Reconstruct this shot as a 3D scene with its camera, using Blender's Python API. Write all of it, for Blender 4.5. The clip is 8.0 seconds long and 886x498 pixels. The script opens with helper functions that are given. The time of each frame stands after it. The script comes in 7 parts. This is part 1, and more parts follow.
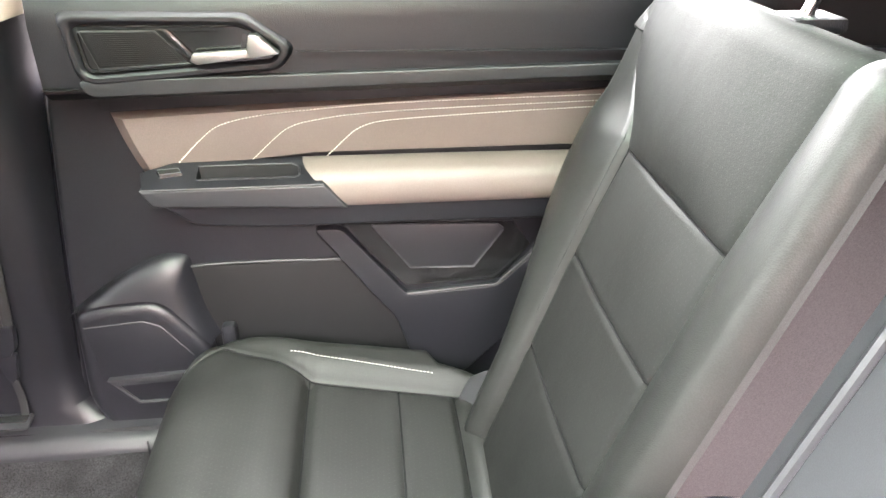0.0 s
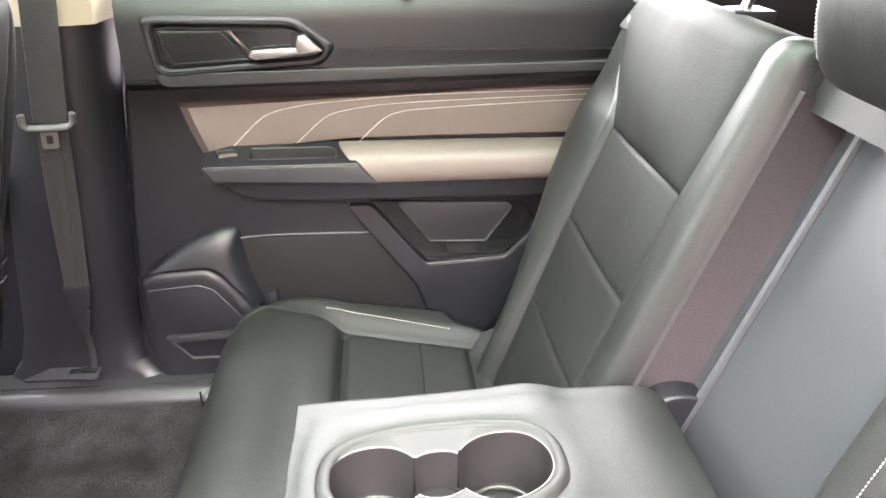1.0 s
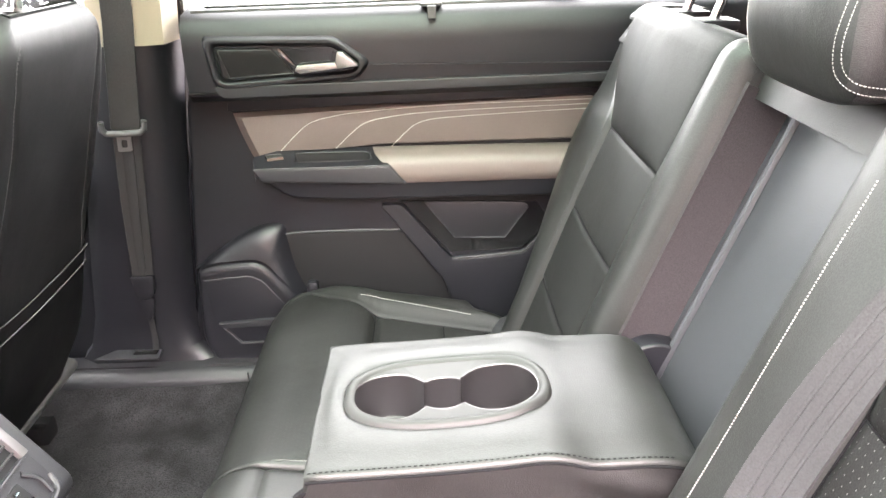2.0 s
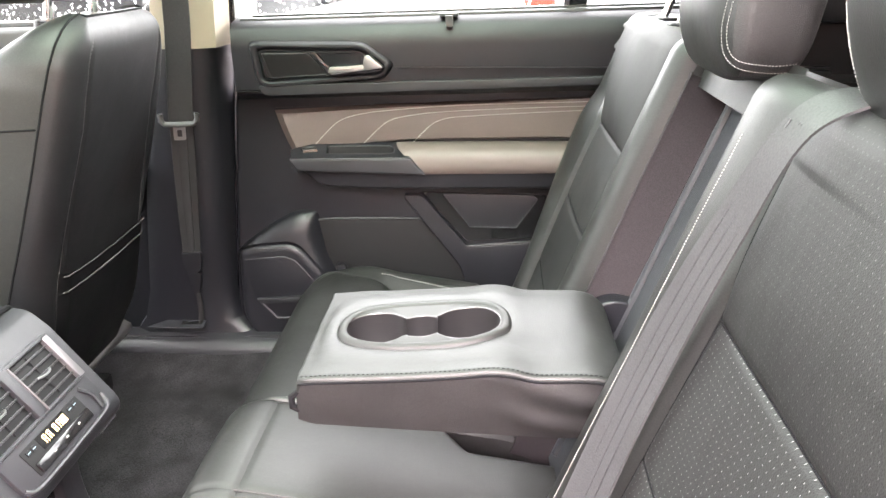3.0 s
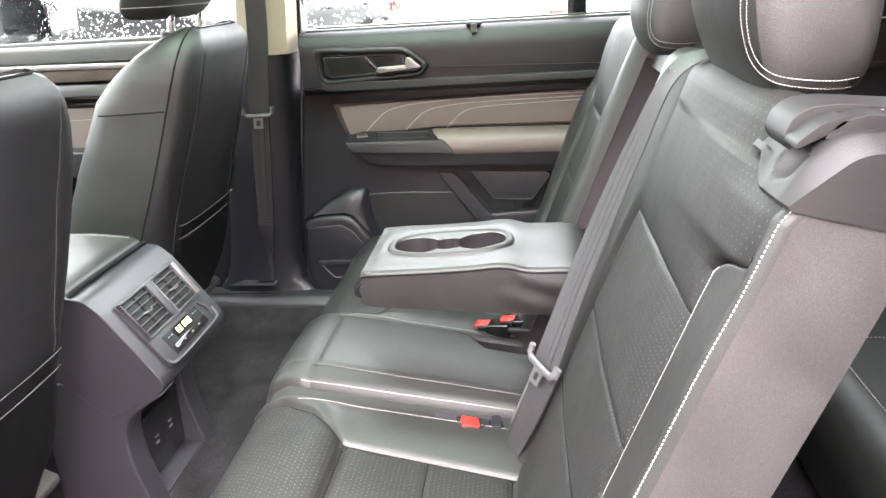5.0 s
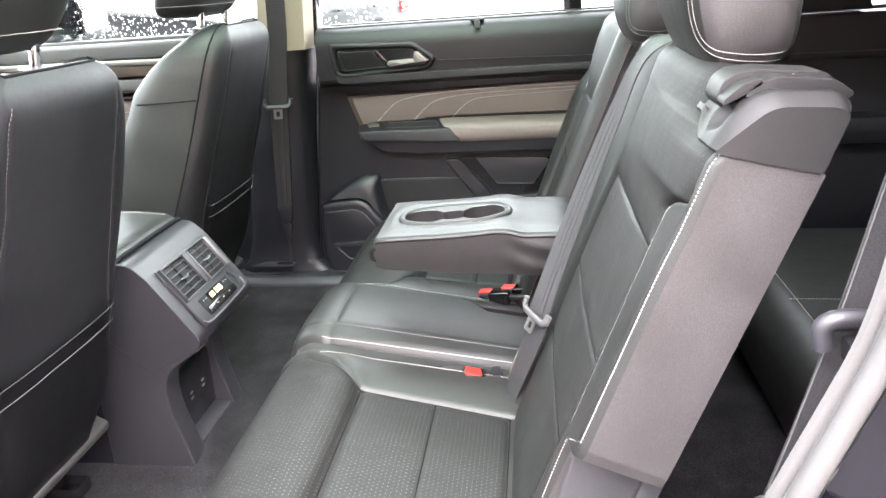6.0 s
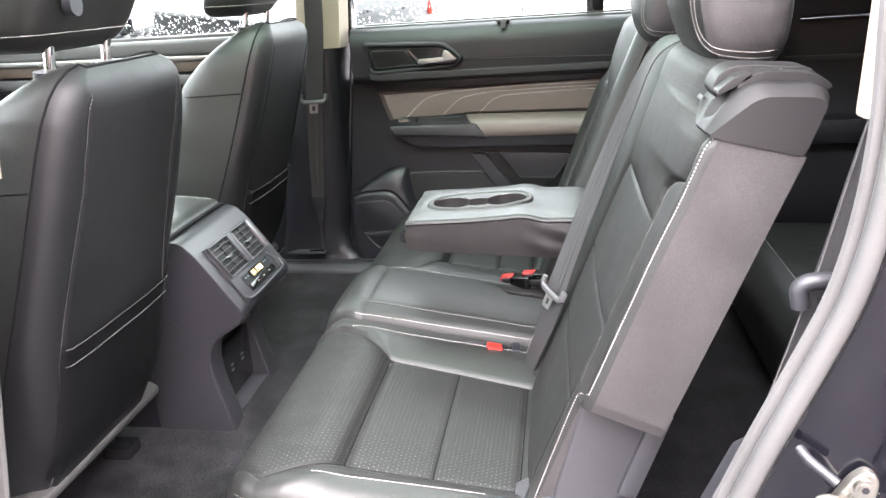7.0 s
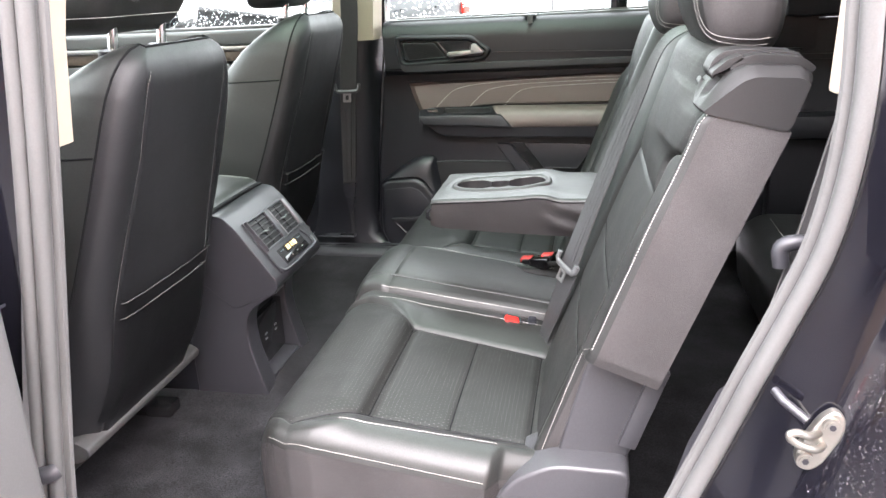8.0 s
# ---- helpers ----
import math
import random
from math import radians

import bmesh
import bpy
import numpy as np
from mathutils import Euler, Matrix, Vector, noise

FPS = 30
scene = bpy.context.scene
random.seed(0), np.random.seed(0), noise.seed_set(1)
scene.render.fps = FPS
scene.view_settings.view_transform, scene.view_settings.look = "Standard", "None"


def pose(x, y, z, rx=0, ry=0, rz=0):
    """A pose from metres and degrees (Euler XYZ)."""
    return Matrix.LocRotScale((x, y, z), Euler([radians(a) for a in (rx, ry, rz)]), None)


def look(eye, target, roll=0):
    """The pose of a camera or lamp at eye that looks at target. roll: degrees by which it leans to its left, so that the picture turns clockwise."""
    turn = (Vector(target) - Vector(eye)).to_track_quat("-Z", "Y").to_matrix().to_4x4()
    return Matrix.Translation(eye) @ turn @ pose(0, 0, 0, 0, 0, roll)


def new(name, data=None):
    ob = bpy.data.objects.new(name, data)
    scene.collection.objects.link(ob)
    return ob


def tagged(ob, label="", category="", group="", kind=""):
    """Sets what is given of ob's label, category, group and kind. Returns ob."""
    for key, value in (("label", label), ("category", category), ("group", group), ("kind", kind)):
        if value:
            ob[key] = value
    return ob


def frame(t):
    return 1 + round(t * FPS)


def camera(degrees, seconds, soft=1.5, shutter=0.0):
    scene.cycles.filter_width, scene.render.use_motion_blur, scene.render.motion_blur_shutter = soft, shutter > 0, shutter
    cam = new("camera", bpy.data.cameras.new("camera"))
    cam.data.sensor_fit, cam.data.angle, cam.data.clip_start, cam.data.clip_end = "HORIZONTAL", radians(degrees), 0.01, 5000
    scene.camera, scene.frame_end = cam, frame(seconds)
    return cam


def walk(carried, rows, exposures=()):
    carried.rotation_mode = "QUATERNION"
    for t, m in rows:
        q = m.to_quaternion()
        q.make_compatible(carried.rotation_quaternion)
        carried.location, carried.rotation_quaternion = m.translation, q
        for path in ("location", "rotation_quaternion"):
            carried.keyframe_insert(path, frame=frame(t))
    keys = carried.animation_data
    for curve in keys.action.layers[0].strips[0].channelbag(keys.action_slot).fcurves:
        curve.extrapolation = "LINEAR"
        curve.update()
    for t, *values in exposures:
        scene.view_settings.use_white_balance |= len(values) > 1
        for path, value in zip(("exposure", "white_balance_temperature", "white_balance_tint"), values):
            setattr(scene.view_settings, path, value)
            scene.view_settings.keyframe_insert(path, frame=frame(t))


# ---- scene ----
cam = camera(59.0, 8.0)
METRES, EYE, TILT, LEAN, TURN = 1.33, 1.28, -27.0, 0.0, -5.5
SIDE = -0.30
ROWS = [
    (0.0, 0.0, 0.0, 0.0, -0.0, 0.0, 0.0),
    (0.5, 0.0015, -0.0623, -0.0268, -0.04, 0.69, -0.11),
    (1.0, -0.0027, -0.1352, -0.0688, 0.98, 1.94, -0.26),
    (1.5, 0.0047, -0.1936, -0.0984, 2.33, 3.21, -0.23),
    (3.0, 0.1079, -0.3466, -0.1959, 8.2, 6.05, -2.68),
    (3.5, 0.1312, -0.4059, -0.2301, 9.86, 6.73, -3.56),
    (4.0, 0.1408, -0.4601, -0.2576, 10.74, 7.01, -3.24),
    (4.5, 0.1549, -0.5275, -0.2881, 10.97, 7.18, -2.69),
    (6.0, 0.2031, -0.6915, -0.3785, 12.06, 7.4, -2.28),
    (6.5, 0.2073, -0.7312, -0.4003, 12.78, 7.44, -2.71),
    (7.0, 0.2183, -0.7672, -0.415, 13.63, 7.45, -3.42),
    (7.5, 0.2371, -0.7962, -0.4301, 14.58, 7.43, -4.23),
    (8.0, 0.246, -0.8305, -0.4585, 15.51, 7.36, -4.97),
]
walk(cam, [(t, pose(0, SIDE, EYE, TILT, LEAN, TURN) @ pose(METRES * x, METRES * y, METRES * z, 90 + pitch, roll, yaw)) for t, x, y, z, yaw, pitch, roll in ROWS],
     [(0.0, 4.93, 6900, 29), (0.5, 4.76, 6900, 29), (1.5, 4.51, 6900, 29), (3.5, 4.05, 6800, 28), (4.5, 3.90, 6700, 26), (6.5, 3.71, 6450, 23), (8.0, 3.40, 6450, 23)])

# ---- world and light ----
world = bpy.data.worlds.new("overcast_sky")
scene.world = world
world.use_nodes = True
wn = world.node_tree.nodes
sky = wn.new("ShaderNodeTexSky")
sky.sky_type, sky.sun_disc = "NISHITA", False
sky.sun_elevation, sky.sun_rotation = radians(55), radians(120)
sky.air_density, sky.dust_density, sky.ozone_density = 1.0, 6.0, 1.0
cloud = wn.new("ShaderNodeMix")
cloud.data_type = "RGBA"
cloud.inputs[0].default_value = 0.8
cloud.inputs[7].default_value = (13.0, 13.6, 13.4, 1)
world.node_tree.links.new(sky.outputs[0], cloud.inputs[6])
world.node_tree.links.new(cloud.outputs[2], wn["Background"].inputs[0])
wn["Background"].inputs[1].default_value = 0.15

sun_data = bpy.data.lights.new("sun", "SUN")
sun_data.energy, sun_data.angle, sun_data.color = 1.85, radians(60), (1.0, 0.97, 0.92)
sun = new("sun", sun_data)
sun.matrix_world = look((-0.2, -4.45, 4.0), (0, 0, 0))


# ---- materials ----
def material(name, color, rough=0.5, metal=0.0, vary=0.15, vary_scale=6.0, grain=0.0, grain_scale=900.0,
             bump=0.0, emit=0.0, spec=0.5, coat=0.0, fleck=None, rough_vary=0.12, sheen=0.0, cells=False, soft=0.0):
    m = bpy.data.materials.new(name)
    m.use_nodes = True
    nt = m.node_tree
    b = nt.nodes["Principled BSDF"]
    link = nt.links.new
    b.inputs["Metallic"].default_value = metal
    b.inputs["Specular IOR Level"].default_value = spec
    b.inputs["Coat Weight"].default_value = coat
    b.inputs["Coat Roughness"].default_value = 0.04
    b.inputs["Sheen Weight"].default_value = sheen
    tc = nt.nodes.new("ShaderNodeTexCoord")
    big = nt.nodes.new("ShaderNodeTexNoise")
    big.inputs["Scale"].default_value, big.inputs["Detail"].default_value = vary_scale, 5
    link(tc.outputs["Object"], big.inputs["Vector"])
    fine = nt.nodes.new("ShaderNodeTexVoronoi" if cells else "ShaderNodeTexNoise")
    fine.inputs["Scale"].default_value = grain_scale
    link(tc.outputs["Object"], fine.inputs["Vector"])
    ramp = nt.nodes.new("ShaderNodeMapRange")
    ramp.inputs["From Min"].default_value, ramp.inputs["From Max"].default_value = 0.3, 0.7
    ramp.inputs["To Min"].default_value, ramp.inputs["To Max"].default_value = 1 - vary, 1 + vary
    link(big.outputs[0], ramp.inputs["Value"])
    gr = nt.nodes.new("ShaderNodeMapRange")
    gr.inputs["From Min"].default_value, gr.inputs["From Max"].default_value = 0.25, 0.75
    gr.inputs["To Min"].default_value, gr.inputs["To Max"].default_value = 1 - grain, 1 + grain
    link(fine.outputs[0], gr.inputs["Value"])
    mul = nt.nodes.new("ShaderNodeMath")
    mul.operation = "MULTIPLY"
    link(ramp.outputs[0], mul.inputs[0])
    link(gr.outputs[0], mul.inputs[1])
    tint = nt.nodes.new("ShaderNodeVectorMath")
    tint.operation = "SCALE"
    tint.inputs[0].default_value = color
    link(mul.outputs[0], tint.inputs["Scale"])
    link(tint.outputs[0], b.inputs["Base Color"])
    rr = nt.nodes.new("ShaderNodeMapRange")
    rr.inputs["From Min"].default_value, rr.inputs["From Max"].default_value = 0.3, 0.7
    rr.inputs["To Min"].default_value, rr.inputs["To Max"].default_value = rough * (1 - rough_vary), min(1, rough * (1 + rough_vary))
    link(big.outputs[0], rr.inputs["Value"])
    link(rr.outputs[0], b.inputs["Roughness"])
    if bump:
        bp = nt.nodes.new("ShaderNodeBump")
        bp.inputs["Strength"].default_value, bp.inputs["Distance"].default_value = bump, 0.0006
        link(fine.outputs[0], bp.inputs["Height"])
        link(bp.outputs[0], b.inputs["Normal"])
        if soft:                                  # slack and puckers of the hide
            slack = nt.nodes.new("ShaderNodeTexNoise")
            slack.inputs["Scale"].default_value, slack.inputs["Detail"].default_value = 26.0, 3
            link(tc.outputs["Object"], slack.inputs["Vector"])
            b2 = nt.nodes.new("ShaderNodeBump")
            b2.inputs["Strength"].default_value, b2.inputs["Distance"].default_value = soft, 0.006
            link(slack.outputs[0], b2.inputs["Height"])
            link(b2.outputs[0], bp.inputs["Normal"])
    if emit:
        b.inputs["Emission Color"].default_value = (*color, 1)
        b.inputs["Emission Strength"].default_value = emit
    return m


LEATHER = material("black_leatherette", (0.0140, 0.0148, 0.0141), 0.45, vary=0.14, grain=0.24, grain_scale=700, bump=0.20, cells=True, soft=0.14, spec=0.42)
LEATHER_SIDE = material("grained_black_vinyl", (0.0275, 0.0258, 0.0260), 0.46, vary=0.2, vary_scale=14, grain=0.30, grain_scale=1150, bump=0.45, cells=True)
# darker copy of LEATHER: shade on the rear-facing seat backs put into the colour
BACK_VINYL = material("shaded_seat_back_vinyl", (0.0092, 0.0096, 0.0108), 0.50, vary=0.16, grain=0.24, grain_scale=700, bump=0.22, cells=True, soft=0.14, spec=0.40)
PLASTIC = material("black_moulded_plastic", (0.0105, 0.0105, 0.0138), 0.40, vary=0.10, grain=0.22, grain_scale=800, bump=0.35, cells=True, spec=0.40)
CAP_PLASTIC = material("matt_black_cap_plastic", (0.0105, 0.0102, 0.0105), 0.56, vary=0.08, grain=0.15, grain_scale=900, bump=0.2, cells=True, spec=0.34)
PLASTIC_SOFT = material("charcoal_soft_plastic", (0.020, 0.020, 0.0235), 0.44, vary=0.08, grain=0.12, grain_scale=800, bump=0.2, cells=True)
GLOSS = material("piano_black_trim", (0.012, 0.012, 0.013), 0.12, vary=0.05)
TAUPE = material("taupe_leatherette", (0.136, 0.106, 0.097), 0.5, vary=0.06, grain=0.08, grain_scale=700, bump=0.2, cells=True)
BEIGE = material("beige_pillar_fabric", (0.31, 0.26, 0.205), 0.8, vary=0.05, grain=0.1, grain_scale=1200, bump=0.2)
CARPET = material("black_carpet", (0.0145, 0.014, 0.0155), 0.95, vary=0.55, vary_scale=16, grain=0.7, grain_scale=380, bump=1.0, spec=0.15)
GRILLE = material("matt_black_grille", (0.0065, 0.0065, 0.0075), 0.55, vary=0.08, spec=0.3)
FELT = material("charcoal_felt", (0.040, 0.034, 0.037), 0.95, vary=0.1, grain=0.25, grain_scale=900, bump=0.5, spec=0.2)
SATIN = material("satin_silver_trim", (0.30, 0.30, 0.295), 0.36, metal=0.9, vary=0.04)
CHROME = material("chrome_rod", (0.8, 0.8, 0.8), 0.12, metal=1.0, vary=0.04)
WEBBING = material("black_seat_belt_webbing", (0.022, 0.022, 0.0232), 0.50, vary=0.08, grain=0.4, grain_scale=600, bump=0.6)
GREY_PLASTIC = material("grey_tongue_plastic", (0.065, 0.066, 0.068), 0.45, vary=0.06)
RED = material("red_release_button", (0.58, 0.022, 0.016), 0.4, vary=0.05)
GREY_THREAD = material("grey_stitching_thread", (0.085, 0.082, 0.08), 0.7, vary=0.1)
THREAD = material("white_stitching_thread", (0.36, 0.35, 0.33), 0.7, vary=0.1)
WHITE_THREAD = material("bright_white_thread", (0.62, 0.60, 0.57), 0.7, vary=0.1)
HINGE_GREY = material("dark_grey_hinge_plastic", (0.029, 0.029, 0.032), 0.42, vary=0.06, grain=0.12, grain_scale=800, bump=0.2, cells=True)
SEAM = material("black_sewn_seam", (0.005, 0.005, 0.006), 0.8, vary=0.1, spec=0.15)
RUBBER = material("door_seal_rubber", (0.062, 0.062, 0.061), 0.45, vary=0.1, grain=0.1, grain_scale=600)
PAINT = material("black_car_paint", (0.004, 0.004, 0.006), 0.09, vary=0.1, spec=0.2, coat=0.45, bump=0.02, soft=0.05)
HEADLINER = material("grey_headliner_fabric", (0.34, 0.33, 0.31), 0.9, vary=0.05, grain=0.1, grain_scale=900)
# lighter grey for near-side trim, with the daylight on it put into the colour
GREY_TRIM = material("lit_grey_trim_plastic", (0.065, 0.064, 0.064), 0.45, vary=0.06, grain=0.1, grain_scale=800, bump=0.15, cells=True)
RECESS = material("pale_grey_recess_plastic", (0.034, 0.036, 0.041), 0.42, vary=0.06, grain=0.08, grain_scale=800, bump=0.15, cells=True)
LOWER_TRIM = material("dark_grey_lower_trim_plastic", (0.040, 0.039, 0.039), 0.45, vary=0.06, grain=0.1, grain_scale=800, bump=0.15, cells=True)
STEEL = material("zinc_plated_steel", (0.26, 0.25, 0.225), 0.38, metal=0.9, vary=0.12, vary_scale=40)
ASPHALT = material("wet_asphalt", (0.06, 0.06, 0.062), 0.5, vary=0.3, vary_scale=0.7, grain=0.4, grain_scale=120, bump=0.8)


# ---- mesh helpers ----
def part(name, bm, mat, parent=None, label="", smooth=True):
    me = bpy.data.meshes.new(name)
    bmesh.ops.recalc_face_normals(bm, faces=bm.faces)
    bm.to_mesh(me)
    bm.free()
    me.materials.append(mat)
    if smooth:
        me.shade_smooth()
        me.set_sharp_from_angle(angle=radians(38))
    ob = new(name, me)
    if parent is not None:
        ob.parent = parent
    if label:
        ob["label"] = label
    return ob


def smooth_part(name, bm, mat, parent, label=""):
    me = bpy.data.meshes.new(name)
    bm.to_mesh(me)
    bm.free()
    me.materials.append(mat)
    me.shade_smooth()
    ob = new(name, me)
    ob.parent = parent
    if label:
        ob["label"] = label
    return ob


def thing(name, label, category, group="", kind="", at=(0, 0, 0)):
    e = new(name)
    e.empty_display_size = 0.05
    return tagged(e, label, category, group, kind)


def soften(bm, width, segments=2, angle=30):
    edges = [e for e in bm.edges if len(e.link_faces) == 2 and e.calc_face_angle(0) > radians(angle)]
    bmesh.ops.bevel(bm, geom=edges, offset=width, segments=segments, affect="EDGES", profile=0.6, clamp_overlap=True)


def box(x0, x1, y0, y1, z0, z1, bevel=0.0, segments=2):
    bm = bmesh.new()
    bmesh.ops.create_cube(bm, size=1)
    for v in bm.verts:
        v.co = Vector(((x0 + x1) / 2 + v.co.x * (x1 - x0), (y0 + y1) / 2 + v.co.y * (y1 - y0), (z0 + z1) / 2 + v.co.z * (z1 - z0)))
    if bevel:
        soften(bm, bevel, segments)
    return bm


def prism(points, axis, a, b, bevel=0.0, segments=2, bm=None):
    """Extrudes an outline given in the two other axes (in x, y, z order) from a to b along axis."""
    own = bm is None
    bm = bm or bmesh.new()
    i = "xyz".index(axis)

    def co(p, d):
        q = list(p)
        q.insert(i, d)
        return Vector(q)
    lo = [bm.verts.new(co(p, a)) for p in points]
    hi = [bm.verts.new(co(p, b)) for p in points]
    n = len(points)
    bm.faces.new(lo[::-1])
    bm.faces.new(hi)
    for k in range(n):
        bm.faces.new((lo[k], lo[(k + 1) % n], hi[(k + 1) % n], hi[k]))
    bmesh.ops.recalc_face_normals(bm, faces=bm.faces)
    if bevel and own:
        soften(bm, bevel, segments)
    return bm


def tube(points, radius, sides=10, closed=False, flat=1.0, bm=None, radii=None):
    """A swept round or flattened section along a smooth line."""
    bm = bm or bmesh.new()
    pts = [Vector(p) for p in points]
    n = len(pts)
    rings = []
    up = None
    for k in range(n):
        d = (pts[(k + 1) % n] - pts[k - 1]) if closed else (pts[min(k + 1, n - 1)] - pts[max(k - 1, 0)])
        d.normalize()
        if up is None:
            up = Vector((0, 0, 1)) if abs(d.z) < 0.9 else Vector((1, 0, 0))
        side = d.cross(up).normalized()
        up = side.cross(d).normalized()
        r = radii[k] if radii else radius
        rings.append([bm.verts.new(pts[k] + side * (r * math.cos(a)) + up * (r * flat * math.sin(a)))
                      for a in (2 * math.pi * j / sides for j in range(sides))])
    for k in range(n if closed else n - 1):
        A, B = rings[k], rings[(k + 1) % n]
        for j in range(sides):
            bm.faces.new((A[j], A[(j + 1) % sides], B[(j + 1) % sides], B[j]))
    if not closed:
        bm.faces.new(rings[0][::-1])
        bm.faces.new(rings[-1])
    return bm


def curve(points, steps=8):
    """Catmull-Rom line through the points."""
    pts = [Vector(p) for p in points]
    pts = [pts[0] * 2 - pts[1]] + pts + [pts[-1] * 2 - pts[-2]]
    out = []
    for k in range(1, len(pts) - 2):
        a, b, c, d = pts[k - 1:k + 3]
        for s in range(steps):
            t = s / steps
            out.append(0.5 * (2 * b + (c - a) * t + (2 * a - 5 * b + 4 * c - d) * t * t + (3 * b - a - 3 * c + d) * t ** 3))
    out.append(pts[-2])
    return out


def resample(points, step):
    pts = [Vector(p) for p in points]
    out, left = [(pts[0], (pts[1] - pts[0]).normalized())], step
    for a, b in zip(pts, pts[1:]):
        d = (b - a).length
        if d < 1e-9:
            continue
        w = (b - a) / d
        pos = left
        while pos <= d:
            out.append((a + w * pos, w))
            pos += step
        left = pos - d
    return out


def stitches(points, normal, step=0.0062, length=0.0042, width=0.0011, height=0.0007):
    """A run of raised thread stitches along a line on a surface; normal may be a function of the place."""
    verts, faces = [], []
    for p, w in resample(points, step):
        nrm = Vector(normal(p) if callable(normal) else normal).normalized()
        s = w.cross(nrm).normalized()
        k = len(verts)
        for along in (-0.5, 0.5):
            for across in (-0.5, 0.5):
                verts.append(p + w * (along * length) + s * (across * width) - nrm * 0.0006)
        for along in (-0.32, 0.32):
            for across in (-0.35, 0.35):
                verts.append(p + w * (along * length) + s * (across * width) + nrm * height)
        faces += [(k, k + 1, k + 5, k + 4), (k + 1, k + 3, k + 7, k + 5), (k + 3, k + 2, k + 6, k + 7), (k + 2, k, k + 4, k + 6), (k + 4, k + 5, k + 7, k + 6)]
    me = bpy.data.meshes.new("stitching")
    me.from_pydata(verts, [], faces)
    bm = bmesh.new()
    bm.from_mesh(me)
    bpy.data.meshes.remove(me)
    return bm


def perforated(name, base, shade, edge=0.0):
    """Leather with rows of small punched holes, laid out in metres on the panel's own map."""
    m = base.copy()
    m.name = name
    nt = m.node_tree
    link = nt.links.new
    b = nt.nodes["Principled BSDF"]
    uv = nt.nodes.new("ShaderNodeUVMap")
    sep = nt.nodes.new("ShaderNodeSeparateXYZ")
    link(uv.outputs[0], sep.inputs[0])

    def op(kind, a, c=None, d=None):
        n = nt.nodes.new("ShaderNodeMath")
        n.operation = kind
        for k, v in enumerate((a, c, d)):
            if v is None:
                continue
            if hasattr(v, "is_output"):
                link(v, n.inputs[k])
            else:
                n.inputs[k].default_value = v
        return n.outputs[0]
    row = op("FLOOR", op("DIVIDE", sep.outputs[1], 0.0066))
    shift = op("MULTIPLY", op("MODULO", op("ABSOLUTE", row), 2.0), 0.5)
    fx = op("SUBTRACT", op("FRACT", op("ADD", op("DIVIDE", sep.outputs[0], 0.0076), shift)), 0.5)
    fy = op("MULTIPLY", op("SUBTRACT", op("FRACT", op("DIVIDE", sep.outputs[1], 0.0066)), 0.5), 0.45)
    dist = op("SQRT", op("ADD", op("MULTIPLY", fx, fx), op("MULTIPLY", fy, fy)))
    dot = op("MULTIPLY", op("LESS_THAN", dist, 0.056), op("GREATER_THAN", op("ABSOLUTE", sep.outputs[0]), edge))
    old = b.inputs["Base Color"].links[0].from_socket
    mix = nt.nodes.new("ShaderNodeMix")
    mix.data_type = "RGBA"
    link(dot, mix.inputs[0])
    link(old, mix.inputs[6])
    b.inputs["Specular IOR Level"].default_value = 0.26
    mix.inputs[7].default_value = (shade, shade, shade * 0.98, 1)
    link(mix.outputs[2], b.inputs["Base Color"])
    return m


# base of the perforated hides; also a darkened leatherette for parts lit too brightly
PUNCHED = material("matt_punched_and_shaded_leatherette", (0.0105, 0.0110, 0.0106), 0.58, vary=0.16, grain=0.24, grain_scale=700, bump=0.20, cells=True, soft=0.14)
PERFORATED = perforated("perforated_black_leatherette", PUNCHED, 0.13)
PERFORATED_FINE = perforated("finely_perforated_black_leatherette", PUNCHED, 0.030)
PERFORATED_EDGE = perforated("edge_perforated_black_leatherette", PUNCHED, 0.055, 0.0)


def ring(outer, inner, axis, a, b, bm=None):
    """A frame between two outlines of the same number of corners, from a to b along axis."""
    bm = bm or bmesh.new()
    i = "xyz".index(axis)

    def co(p, d):
        q = list(p)
        q.insert(i, d)
        return bm.verts.new(q)
    n = len(outer)
    o0, o1 = [co(p, a) for p in outer], [co(p, b) for p in outer]
    i0, i1 = [co(p, a) for p in inner], [co(p, b) for p in inner]
    for k in range(n):
        j = (k + 1) % n
        bm.faces.new((o0[k], o0[j], i0[j], i0[k]))
        bm.faces.new((o1[k], o1[j], i1[j], i1[k]))
        bm.faces.new((o0[k], o0[j], o1[j], o1[k]))
        bm.faces.new((i0[k], i0[j], i1[j], i1[k]))
    bmesh.ops.recalc_face_normals(bm, faces=bm.faces)
    return bm


def shrink(poly, d):
    """An outline drawn in by d towards its inside (corner bisectors)."""
    pts = [Vector(p) for p in poly]
    area = sum(p.x * q.y - q.x * p.y for p, q in zip(pts, pts[1:] + pts[:1]))
    sgn = 1 if area > 0 else -1
    out = []
    for k, p in enumerate(pts):
        e1 = (p - pts[k - 1]).normalized()
        e2 = (pts[(k + 1) % len(pts)] - p).normalized()
        n1, n2 = Vector((-e1.y, e1.x)) * sgn, Vector((-e2.y, e2.x)) * sgn
        n = (n1 + n2).normalized()
        out.append(tuple(p + n * (d / max(0.35, n.dot(n1)))))
    return out


